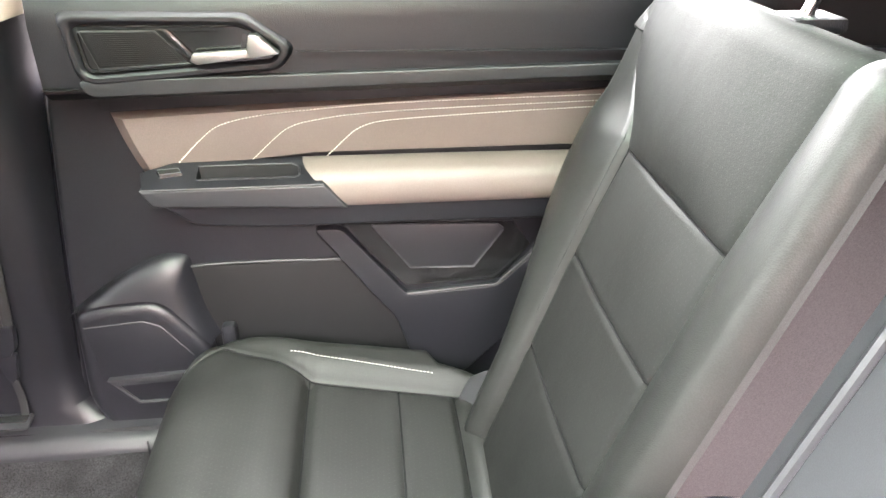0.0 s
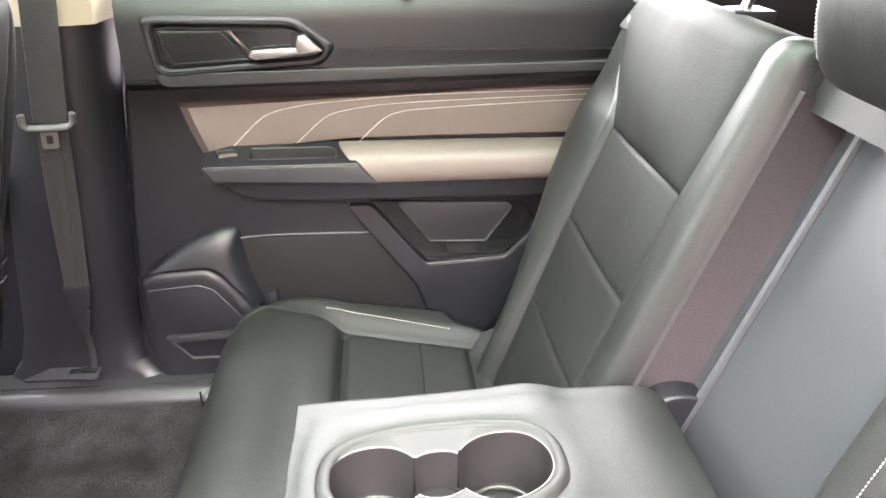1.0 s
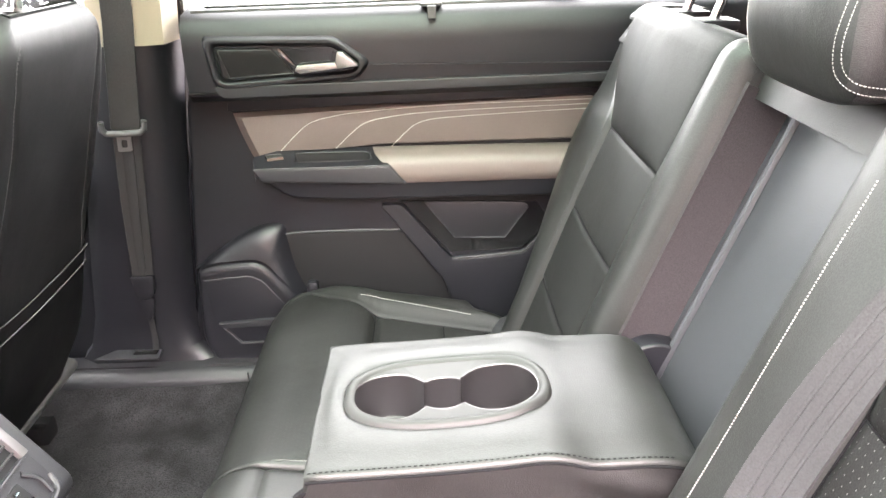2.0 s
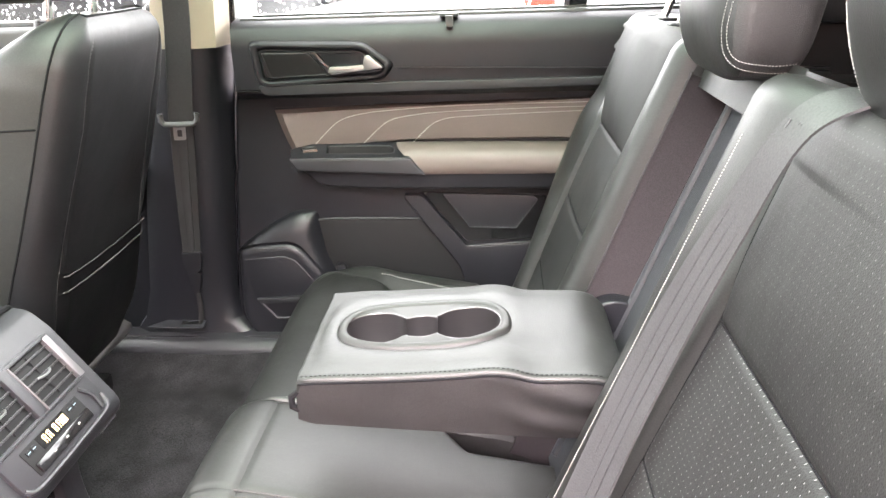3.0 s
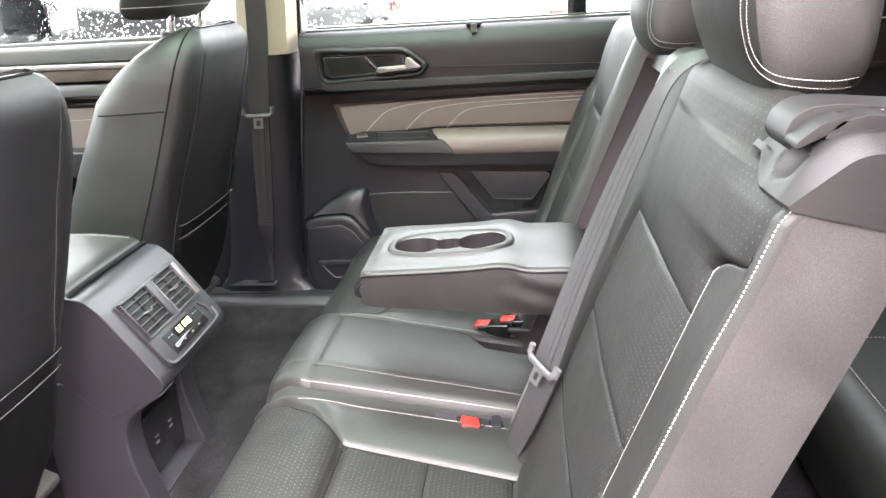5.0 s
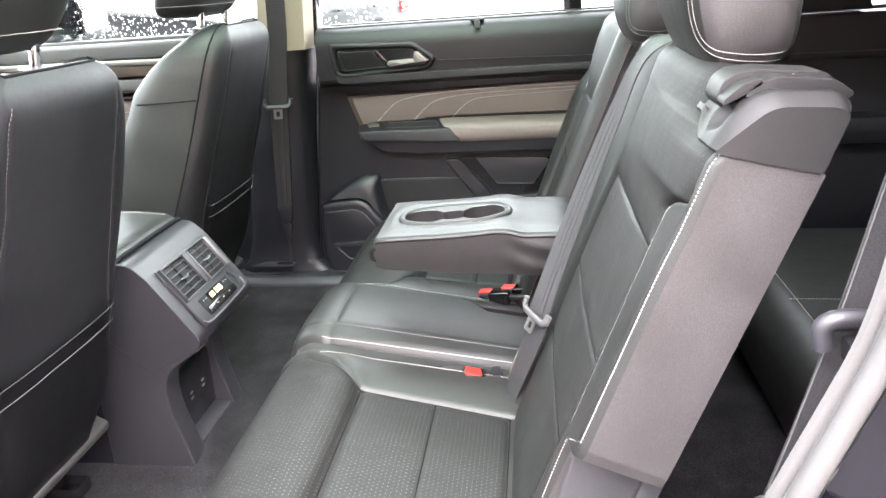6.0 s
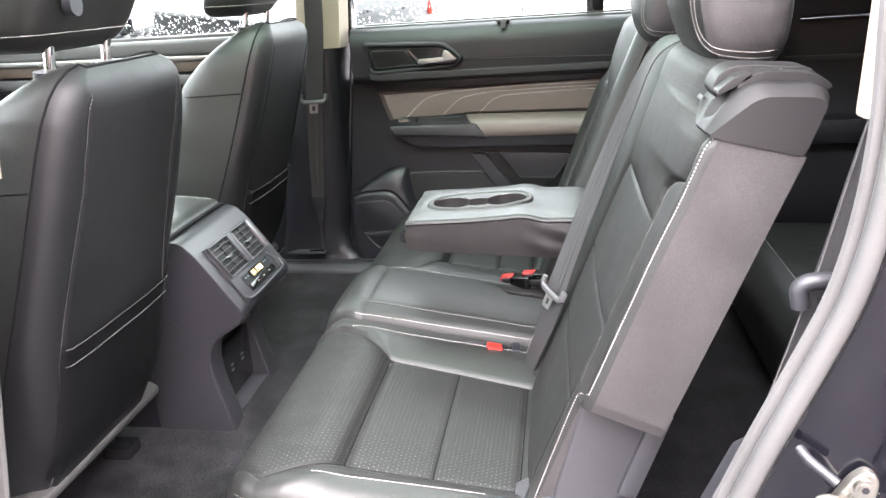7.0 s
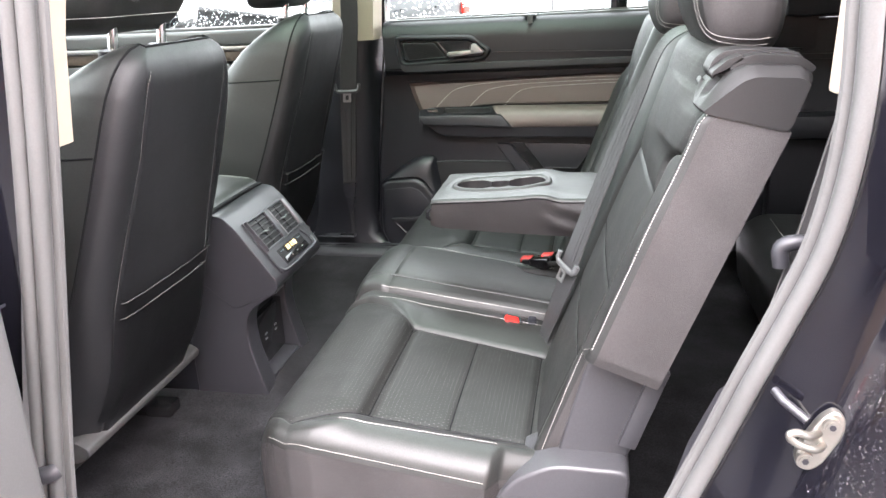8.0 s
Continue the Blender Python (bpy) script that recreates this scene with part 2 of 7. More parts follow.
def smooth_outline(poly, r, seg=4):
    """Rounds the corners of an outline."""
    pts = [Vector(p) for p in poly]
    out = []
    for k, p in enumerate(pts):
        a, b = pts[k - 1] - p, pts[(k + 1) % len(pts)] - p
        d = min(r, a.length * 0.45, b.length * 0.45)
        s, e = p + a.normalized() * d, p + b.normalized() * d
        for j in range(seg + 1):
            t = j / seg
            out.append(tuple(s * (1 - t) ** 2 + p * (2 * t * (1 - t)) + e * t * t))
    return out


# ---- far rear door ----
def even_outline(poly, n):
    """A closed outline as n points at even steps."""
    p = np.array([tuple(q)[:2] for q in poly] + [tuple(poly[0])[:2]])
    d = np.concatenate([[0], np.cumsum(np.hypot(*np.diff(p, axis=0).T))])
    at = np.linspace(0, d[-1], n, endpoint=False)
    return [(float(x), float(z)) for x, z in zip(np.interp(at, d, p[:, 0]), np.interp(at, d, p[:, 1]))]


def far_rear_door():
    d = thing("car_door", "closed rear car door with black panel, taupe insert and armrest", "car door")
    # main lower panel, with the footwell corner rounded
    low = smooth_outline([(-0.437, 1.00), (-0.459, 0.79), (-0.489, 0.47), (-0.465, 0.405), (-0.38, 0.392), (0.30, 0.40), (0.62, 0.62), (0.78, 1.00)], 0.03)
    part("lower_panel", prism(low, "y", 0.789, 0.86, 0.012, 3), PLASTIC, d)
    # inner face between the armrest and the shoulder
    # shoulder with the window ledge, leaning in towards the top
    sh = bmesh.new()
    prof = [(0.795, 0.992), (0.745, 0.992), (0.728, 1.005), (0.722, 1.09), (0.727, 1.128), (0.742, 1.143), (0.80, 1.152)]
    xs = [-0.414 + 0.06 * k for k in range(21)]
    rows = []
    for x in xs:
        rows.append([sh.verts.new((x, y + 0.018 * max(0, x) ** 1.2, z + 0.010 * x)) for y, z in prof])
    for p, q in zip(rows, rows[1:]):
        for k in range(len(prof) - 1):
            sh.faces.new((p[k], p[k + 1], q[k + 1], q[k]))
    sh.faces.new(rows[0])
    sh.faces.new(rows[-1][::-1])
    sh.faces.new([r[0] for r in rows] + [r[-1] for r in rows][::-1])
    part("shoulder_panel", sh, PLASTIC, d)
    # window seal ledge and its clip
    part("window_seal", prism([(-0.40, 1.134), (-0.40, 1.146), (0.74, 1.158), (0.74, 1.146)], "y", 0.752, 0.80, 0.004), GREY_PLASTIC, d, "light grey window ledge seal")
    part("seal_lip", prism([(-0.38, 1.1465), (-0.38, 1.1505), (0.72, 1.1622), (0.72, 1.1582)], "y", 0.772, 0.80, 0.001), RUBBER, d)
    clip = box(0.000, 0.036, 0.728, 0.76, 1.144, 1.1505, 0.002)
    prism([(0.012, 1.126), (0.012, 1.146), (0.026, 1.146), (0.026, 1.126)], "y", 0.714, 0.735, bm=clip)
    part("shade_hook", clip, GREY_PLASTIC, d)
    # character line and ledge under the shoulder
    part("crease_line", prism([(-0.09, 1.0485), (-0.09, 1.0505), (0.75, 1.037), (0.75, 1.0335)], "y", 0.719, 0.760), PLASTIC, d)
    led = smooth_outline([(-0.360, 1.005), (-0.350, 0.998), (0.35, 1.011), (0.75, 1.017), (0.75, 1.031), (0.35, 1.027), (-0.366, 1.019)], 0.006)
    part("accent_ledge", prism(led, "y", 0.716, 0.79, 0.004, 3), PLASTIC_SOFT, d, "satin charcoal accent ledge")
    part("groove_strip", prism([(-0.36, 0.966), (-0.356, 1.000), (0.75, 1.018), (0.75, 0.990)], "y", 0.762, 0.80, 0.002), PLASTIC, d)
    # seam between shoulder and lower panel
    part("panel_seam", box(-0.414, -0.362, 0.7195, 0.73, 1.0065, 1.0085), GLOSS, d)
    # handle bezel
    hexa = [(-0.372, 1.098), (-0.152, 1.093), (-0.100, 1.055), (-0.116, 1.034), (-0.345, 1.019), (-0.361, 1.027)]
    bez = bmesh.new()
    rows = []
    for d_in, y in ((-0.0075, 0.7235), (-0.0045, 0.7165), (-0.002, 0.7145), (0.003, 0.7145), (0.0055, 0.7165), (0.0085, 0.7205)):
        rows.append([bez.verts.new((x, y, z)) for x, z in smooth_outline(shrink(hexa, d_in), 0.014, 4)])
    for A_, B_ in zip(rows, rows[1:]):
        for k in range(len(A_)):
            bez.faces.new((A_[k], A_[(k + 1) % len(A_)], B_[(k + 1) % len(A_)], B_[k]))
    part("handle_bezel", bez, PLASTIC, d)
    part("inner_bezel", ring(smooth_outline(shrink(hexa, 0.0098), 0.010, 3), smooth_outline(shrink(hexa, 0.0145), 0.008, 3), "y", 0.7155, 0.736), GLOSS, d)
    part("recess_floor", prism(smooth_outline(shrink(hexa, 0.014), 0.008, 3), "y", 0.7205, 0.7216), PLASTIC, d)
    # tweeter grille on the forward half
    gr = [(-0.352, 1.081), (-0.262, 1.080), (-0.222, 1.040), (-0.336, 1.034)]
    g = part("tweeter_grille", prism(gr, "y", 0.7165, 0.723, 0.001), GRILLE, d)
    for k in range(17):
        z = 1.0385 + k * 0.0025
        f = (z - 1.034) / 0.047
        part("grille_rib", box(-0.337 - 0.015 * f + 0.004, -0.228 - 0.038 * f, 0.7153, 0.7170, z, z + 0.0012), GRILLE, g)
    part("grille_frame", tube([(x, 0.7160, z) for x, z in gr], 0.0013, 6, closed=True), PLASTIC_SOFT, d)
    part("divider", prism([(-0.262, 1.083), (-0.246, 1.083), (-0.206, 1.036), (-0.222, 1.036)], "y", 0.7148, 0.7225, 0.0015), GLOSS, d)
    # pull recess and silver lever
    part("handle_recess", prism([(-0.240, 1.079), (-0.155, 1.078), (-0.160, 1.050), (-0.212, 1.045)], "y", 0.7188, 0.722), GLOSS, d)
    lev = bmesh.new()
    for poly, y0, y1 in (([(-0.221, 1.0455), (-0.216, 1.0545), (-0.150, 1.058), (-0.146, 1.0480), (-0.212, 1.0405)], 0.700, 0.712),
                         ([(-0.150, 1.0585), (-0.146, 1.0755), (-0.136, 1.0760), (-0.110, 1.0520), (-0.146, 1.0475)], 0.699, 0.718)):
        prism(poly, "y", y0, y1, bm=lev)
    soften(lev, 0.002, 2)
    part("door_lever", lev, SATIN, d, "satin silver door release lever")
    # taupe insert, slightly full
    top = lambda x: 0.957 + 0.0385 * (x + 0.357) - 0.018 * max(0, x - 0.1) ** 2
    bot = lambda x: 0.868 + 0.022 * min(1, (x + 0.33) / 0.25)
    ins = bmesh.new()
    nx, nz = 60, 14
    gridv = []
    for i in range(nx + 1):
        col = []
        for k in range(nz + 1):
            v = k / nz
            xl = -0.357 + 0.031 * (1 - v)
            x = xl + (0.66 - xl) * i / nx
            z = bot(x) + (top(x) - bot(x)) * v
            edge = min(v, 1 - v) * 0.09
            e2 = (x - xl)
            y = 0.789 - 0.015 * min(1, edge / 0.005) ** 0.5 * min(1, e2 / 0.004) ** 0.5 - 0.006 * math.sin(math.pi * v)
            col.append(ins.verts.new((x, y, z)))
        gridv.append(col)
    for i in range(nx):
        for k in range(nz):
            ins.faces.new((gridv[i][k], gridv[i + 1][k], gridv[i + 1][k + 1], gridv[i][k + 1]))
    insert = part("trim_insert", ins, TAUPE, d, "taupe leatherette trim insert")
    # three sweeping stitched lines
    lines = [[(-0.270, 0.888), (-0.235, 0.922), (-0.208, 0.940), (-0.16, 0.951), (-0.098, 0.957), (0.05, 0.965), (0.327, 0.969), (0.6, 0.974)],
             [(-0.167, 0.889), (-0.135, 0.919), (-0.110, 0.936), (-0.07, 0.945), (0.0, 0.952), (0.15, 0.957), (0.327, 0.9605), (0.6, 0.965)],
             [(-0.063, 0.889), (-0.038, 0.914), (-0.018, 0.930), (0.01, 0.939), (0.06, 0.943), (0.18, 0.948), (0.327, 0.952), (0.6, 0.956)]]
    for ln in lines:
        pts = []
        for p in curve([(x, 0, z) for x, z in ln], 10):
            v = (p.z - bot(p.x)) / (top(p.x) - bot(p.x))
            pts.append(Vector((p.x, 0.789 - 0.015 - 0.006 * math.sin(math.pi * max(0, min(1, v))) - 0.0003, p.z)))
        part("stitching", stitches(pts, (0, -1, 0), 0.0050, 0.0038, 0.0016), WHITE_THREAD, insert, "white contrast stitching")
    # armrest: black switch end, taupe pad, lower band
    a = part("armrest_body", prism(smooth_outline([(-0.325, 0.866), (-0.29, 0.835), (-0.255, 0.806), (-0.15, 0.799), (0.55, 0.795), (0.64, 0.83), (0.64, 0.865)], 0.02), "y", 0.731, 0.79, 0.008, 3), PLASTIC, d)
    slope = lambda x, v, down=0.0: Vector((x, 0.777 - 0.059 * v, 0.8885 - 0.020 * v - down))
    sp_ = bmesh.new()
    BL, L_, FL, FR, BR = (sp_.verts.new(slope(*q)) for q in ((-0.266, 0.0), (-0.322, 0.42), (-0.313, 1.0), (-0.066, 1.0), (-0.099, 0.0)))
    hole = ((-0.243, 0.26), (-0.114, 0.26), (-0.104, 0.36), (-0.100, 0.66), (-0.108, 0.74), (-0.243, 0.74))
    rim_v = [sp_.verts.new(slope(*q)) for q in hole]
    for f in ((BL, BR, rim_v[1], rim_v[0]), (BR, FR, rim_v[3], rim_v[2], rim_v[1]), (FR, FL, rim_v[5], rim_v[4], rim_v[3]), (FL, L_, BL, rim_v[0], rim_v[5])):
        sp_.faces.new(f)
    skirt = [sp_.verts.new(slope(*q, 0.026)) for q in ((-0.266, 0.0), (-0.322, 0.42), (-0.313, 1.0), (-0.066, 1.0), (-0.099, 0.0))]
    for k, v in enumerate((BL, L_, FL, FR, BR)):
        w_ = (BL, L_, FL, FR, BR)[(k + 1) % 5]
        sp_.faces.new((v, w_, skirt[(k + 1) % 5], skirt[k]))
    top_p = part("switch_panel", sp_, PLASTIC, d)
    cup = bmesh.new()
    c0 = [cup.verts.new(slope(*q)) for q in hole]
    c1 = [cup.verts.new(slope(q[0] * 0.97 - 0.005, 0.5 + (q[1] - 0.5) * 0.7, 0.024)) for q in hole]
    for k in range(6):
        cup.faces.new((c0[k], c0[(k + 1) % 6], c1[(k + 1) % 6], c1[k]))
    cup.faces.new(c1)
    # cup coloured darker than its panel, to deepen the shade in the hollow
    part("pull_cup", cup, GRILLE, top_p, "recessed door pull")
    part("pull_cup_lip", tube([slope(*q, -0.0004) for q in hole], 0.0012, 6, closed=True), PLASTIC_SOFT, top_p)
    part("armrest_fascia", prism([(-0.318, 0.868), (-0.302, 0.842), (-0.036, 0.8315), (-0.066, 0.868)], "y", 0.714, 0.735, 0.004, 3), PLASTIC_SOFT, d)
    part("edge_highlight", tube([(-0.314, 0.7165, 0.8675), (-0.28, 0.7155, 0.8680), (-0.068, 0.7155, 0.8685)], 0.0020, 8), PLASTIC_SOFT, d)
    sw_ = bmesh.new()
    q0 = [sw_.verts.new(slope(*q, 0.001)) for q in ((-0.300, 0.42), (-0.268, 0.36), (-0.262, 0.56), (-0.293, 0.64))]
    q1 = [sw_.verts.new(slope(q[0], q[1], -0.0045)) for q in ((-0.298, 0.44), (-0.269, 0.39), (-0.264, 0.54), (-0.292, 0.61))]
    for k in range(4):
        sw_.faces.new((q0[k], q0[(k + 1) % 4], q1[(k + 1) % 4], q1[k]))
    sw_.faces.new(q1)
    sw = part("window_switch", sw_, GLOSS, d, "glossy black window switch")
    part("switch_edge", tube([slope(*q, -0.0046) for q in ((-0.298, 0.44), (-0.269, 0.39), (-0.264, 0.54), (-0.292, 0.61))], 0.0007, 6, closed=True), GREY_PLASTIC, sw)
    pad = bmesh.new()
    prof = [(0.782, 0.886), (0.772, 0.8895), (0.755, 0.8885), (0.738, 0.884), (0.7275, 0.876), (0.7225, 0.866), (0.7205, 0.850), (0.7215, 0.838), (0.727, 0.8305), (0.738, 0.829), (0.782, 0.829)]
    rows = []
    for i in range(31):
        x = i / 30
        row = []
        for y, z in prof:
            x0 = -0.098 + 0.062 * (0.889 - z) / 0.06
            row.append(pad.verts.new((x0 + (0.64 - x0) * x, y, z - 0.010 * x ** 2 * (z - 0.829) / 0.06)))
        rows.append(row)
    for p, q in zip(rows, rows[1:]):
        for k in range(len(prof)):
            pad.faces.new((p[k], p[(k + 1) % len(prof)], q[(k + 1) % len(prof)], q[k]))
    pad.faces.new(rows[0])
    pad.faces.new(rows[-1][::-1])
    soften(pad, 0.003, 2, 60)
    part("armrest_pad", pad, TAUPE, d, "padded taupe leatherette armrest")
    # lower door: speaker pod, map pocket, diagonal brace, cargo pocket
    pod = smooth_outline([(-0.462, 0.650), (-0.43, 0.664), (-0.345, 0.670), (-0.318, 0.655), (-0.262, 0.584), (-0.262, 0.45), (-0.30, 0.425), (-0.44, 0.43), (-0.468, 0.49)], 0.02)
    part("speaker_pod", prism(pod, "y", 0.755, 0.80, 0.020, 4), PLASTIC, d)
    wedge = bmesh.new()
    back = curve([(-0.466, 0.790, 0.648), (-0.430, 0.790, 0.676), (-0.385, 0.790, 0.706), (-0.340, 0.790, 0.730), (-0.308, 0.790, 0.737), (-0.284, 0.7895, 0.730), (-0.278, 0.789, 0.700), (-0.268, 0.788, 0.640), (-0.250, 0.788, 0.590)], 6)
    ridge = curve([(-0.462, 0.783, 0.652), (-0.426, 0.776, 0.677), (-0.384, 0.770, 0.703), (-0.344, 0.768, 0.722), (-0.318, 0.769, 0.727), (-0.300, 0.771, 0.719), (-0.295, 0.773, 0.694), (-0.284, 0.774, 0.640), (-0.262, 0.775, 0.592)], 6)
    front = curve([(-0.462, 0.757, 0.655), (-0.430, 0.756, 0.665), (-0.395, 0.7555, 0.670), (-0.355, 0.7555, 0.672), (-0.335, 0.7555, 0.670), (-0.318, 0.7555, 0.660), (-0.306, 0.7555, 0.645), (-0.285, 0.7555, 0.618), (-0.262, 0.7555, 0.588)], 6)
    rows = []
    for f in np.linspace(0, 1, 11):
        rows.append([wedge.verts.new(a.lerp(b, f).lerp(b.lerp(c_, f), f) + Vector((0, -0.004 * math.sin(math.pi * f), 0))) for a, b, c_ in zip(back, ridge, front)])
    for A_, B_ in zip(rows, rows[1:]):
        for k in range(len(A_) - 1):
            wedge.faces.new((A_[k], A_[k + 1], B_[k + 1], B_[k]))
    smooth_part("pod_shoulder", wedge, PLASTIC, d)
    grille = smooth_outline([(-0.448, 0.632), (-0.352, 0.638), (-0.328, 0.622), (-0.29, 0.57), (-0.29, 0.545), (-0.438, 0.538)], 0.012)
    part("speaker_grille", prism(grille, "y", 0.7545, 0.760, 0.0015), PLASTIC, d)
    part("grille_edge", tube([(x, 0.7555, z) for x, z in [(-0.448, 0.630), (-0.36, 0.638), (-0.335, 0.628), (-0.292, 0.572)]], 0.0013, 6), PLASTIC_SOFT, d)
    part("pod_ledge", prism(smooth_outline([(-0.430, 0.538), (-0.27, 0.548), (-0.27, 0.534), (-0.418, 0.527)], 0.004), "y", 0.745, 0.765, 0.003), PLASTIC_SOFT, d)
    part("pod_notch", prism([(-0.418, 0.526), (-0.27, 0.532), (-0.27, 0.488), (-0.385, 0.490)], "y", 0.7560, 0.7575), GLOSS, d)
    part("notch_rim", tube([(-0.420, 0.755, 0.524), (-0.388, 0.753, 0.489), (-0.27, 0.753, 0.490)], 0.003, 8), PLASTIC_SOFT, d)
    part("map_pocket_rim", tube(curve([(-0.315, 0.787, 0.640), (-0.310, 0.787, 0.690), (-0.285, 0.787, 0.712), (-0.18, 0.787, 0.716), (-0.05, 0.787, 0.714)], 5), 0.0025, 6), PLASTIC, d)
    # flat near-black sheet: the pocket's shade is put in as colour, not depth
    part("map_pocket_shade", prism(smooth_outline([(-0.31, 0.42), (-0.305, 0.690), (-0.28, 0.712), (-0.05, 0.713), (0.05, 0.60), (0.05, 0.42)], 0.02), "y", 0.7865, 0.790, 0.001), GRILLE, d, "flat dark sheet standing in for the shade in the map pocket")
    part("pocket_divider", prism(smooth_outline([(-0.252, 0.45), (-0.248, 0.612), (-0.226, 0.612), (-0.222, 0.45)], 0.008), "y", 0.770, 0.80, 0.004), PLASTIC, d)
    outer = [(-0.092, 0.772), (-0.050, 0.772), (0.048, 0.652), (0.19, 0.662), (0.252, 0.722), (0.27, 0.70), (0.20, 0.560), (0.14, 0.50), (0.06, 0.51), (0.03, 0.608)]
    part("diagonal_brace", prism(smooth_outline(outer, 0.01), "y", 0.772, 0.80, 0.006, 3), PLASTIC, d)
    po = [(-0.052, 0.775), (0.215, 0.767), (0.242, 0.727), (0.196, 0.669), (0.045, 0.664)]
    pi = [(-0.006, 0.773), (0.190, 0.766), (0.200, 0.758), (0.153, 0.694), (0.053, 0.697)]
    part("cubby_surround", ring(po, pi, "y", 0.785, 0.80), GLOSS, d)
    part("cubby_face", prism(pi, "y", 0.7815, 0.80, 0.003), PLASTIC_SOFT, d)
    part("cubby_lip", tube([(-0.004, 0.7805, 0.771), (0.053, 0.7805, 0.697), (0.153, 0.7805, 0.694), (0.198, 0.7805, 0.756)], 0.0014, 6), PLASTIC_SOFT, d)
    part("cubby_edge", tube([(0.046, 0.774, 0.654), (0.188, 0.774, 0.664), (0.25, 0.774, 0.724)], 0.003, 8), PLASTIC_SOFT, d)
    return d


far_rear_door()

# window panes of the far side
GLASS = bpy.data.materials.new("tinted_window_glass")
GLASS.use_nodes = True
_nt = GLASS.node_tree
_out = _nt.nodes["Material Output"]
_tr, _gl, _mx, _fr = (_nt.nodes.new(k) for k in ("ShaderNodeBsdfTransparent", "ShaderNodeBsdfGlossy", "ShaderNodeMixShader", "ShaderNodeFresnel"))
_tr.inputs[0].default_value = (0.72, 0.79, 0.755, 1)
_gl.inputs["Roughness"].default_value = 0.02
_fr.inputs[0].default_value = 1.45
_nt.links.new(_fr.outputs[0], _mx.inputs[0])
_nt.links.new(_tr.outputs[0], _mx.inputs[1])
_nt.links.new(_gl.outputs[0], _mx.inputs[2])
_nt.links.new(_mx.outputs[0], _out.inputs[0])


PRIVACY = GLASS.copy()
PRIVACY.name = "dark_privacy_glass"
PRIVACY.node_tree.nodes["Transparent BSDF"].inputs[0].default_value = (0.10, 0.11, 0.105, 1)


def pane(name, corners, label, glass=GLASS):
    bm = bmesh.new()
    bm.faces.new([bm.verts.new(c) for c in corners])
    bmesh.ops.solidify(bm, geom=bm.faces[:], thickness=0.004)
    ob = tagged(part(name, bm, glass, smooth=False), label, "window", kind="structure")
    return ob


def droplets(name, x0, x1, z0, z1, y_of, count, seed, parent):
    """Raindrops on the outside of a pane."""
    rnd = random.Random(seed)
    verts, faces = [], []
    for _ in range(count):
        x, z = rnd.uniform(x0, x1), z0 + (z1 - z0) * rnd.random() ** 1.3
        r = rnd.choice((0.0012, 0.0016, 0.002, 0.0028))
        y, k = y_of(z), len(verts)
        for a in range(6):
            verts.append((x + r * math.cos(a * 1.047), y, z + r * 1.15 * math.sin(a * 1.047)))
        for a in range(6):
            verts.append((x + 0.6 * r * math.cos(a * 1.047), y + 0.6 * r, z + 0.7 * r * math.sin(a * 1.047)))
        faces += [(k + a, k + (a + 1) % 6, k + 6 + (a + 1) % 6, k + 6 + a) for a in range(6)] + [tuple(range(k + 6, k + 12))]
    me = bpy.data.meshes.new(name)
    me.from_pydata(verts, [], faces)
    me.materials.append(WATER)
    me.shade_smooth()
    ob = new(name, me)
    ob.parent = parent
    ob["kind"] = "stuff"
    ob.visible_shadow = False
    return ob


WATER = material("rain_water", (0.9, 0.92, 0.92), 0.03, vary=0.0)
WATER.node_tree.nodes["Principled BSDF"].inputs["Transmission Weight"].default_value = 1.0
WATER.node_tree.nodes["Principled BSDF"].inputs["IOR"].default_value = 1.33
w1 = pane("window_1", [(-0.43, 0.79, 1.14), (0.245, 0.79, 1.15), (0.245, 0.66, 1.60), (-0.40, 0.66, 1.60)], "raindrop-covered side window glass of the rear door")
w2 = pane("window_2", [(0.285, 0.79, 1.15), (0.75, 0.79, 1.16), (0.70, 0.66, 1.60), (0.285, 0.66, 1.60)], "fixed quarter glass of the rear door")
w3 = pane("window_3", [(-1.55, 0.79, 1.13), (-0.55, 0.79, 1.135), (-0.50, 0.66, 1.60), (-1.05, 0.66, 1.60)], "raindrop-covered side window glass of the front door")
glass_y = lambda z: 0.7955 - 0.13 * (z - 1.145) / 0.455
droplets("raindrops", -0.40, 0.24, 1.15, 1.40, glass_y, 800, 3, w1)
droplets("raindrops", -1.45, -0.56, 1.14, 1.42, glass_y, 2200, 4, w3)
tagged(part("window_divider", prism([(0.242, 1.14), (0.288, 1.14), (0.288, 1.60), (0.242, 1.60)], "y", 0.775, 0.80, 0.003), GLOSS), "black window divider bar between door glass and quarter glass", "window bar", kind="structure")

# ---- shell: floor, sills, pillars, roof ----
def grid_sheet(x0, x1, y0, y1, zf, n, m):
    bm = bmesh.new()
    g = [[bm.verts.new((x0 + (x1 - x0) * i / n, y0 + (y1 - y0) * j / m, zf(x0 + (x1 - x0) * i / n, y0 + (y1 - y0) * j / m))) for j in range(m + 1)] for i in range(n + 1)]
    for i in range(n):
        for j in range(m):
            bm.faces.new((g[i][j], g[i + 1][j], g[i + 1][j + 1], g[i][j + 1]))
    return bm


def floor_height(x, y):
    z = 0.385 + 0.004 * noise.noise(Vector((x * 9, y * 9, 0))) + 0.0012 * noise.noise(Vector((x * 60, y * 60, 3)))
    z += 0.03 * math.exp(-((y + 0.0) / 0.16) ** 2)
    if abs(y) > 0.62:
        z += 0.05 * ((abs(y) - 0.62) / 0.10) ** 2
    return z


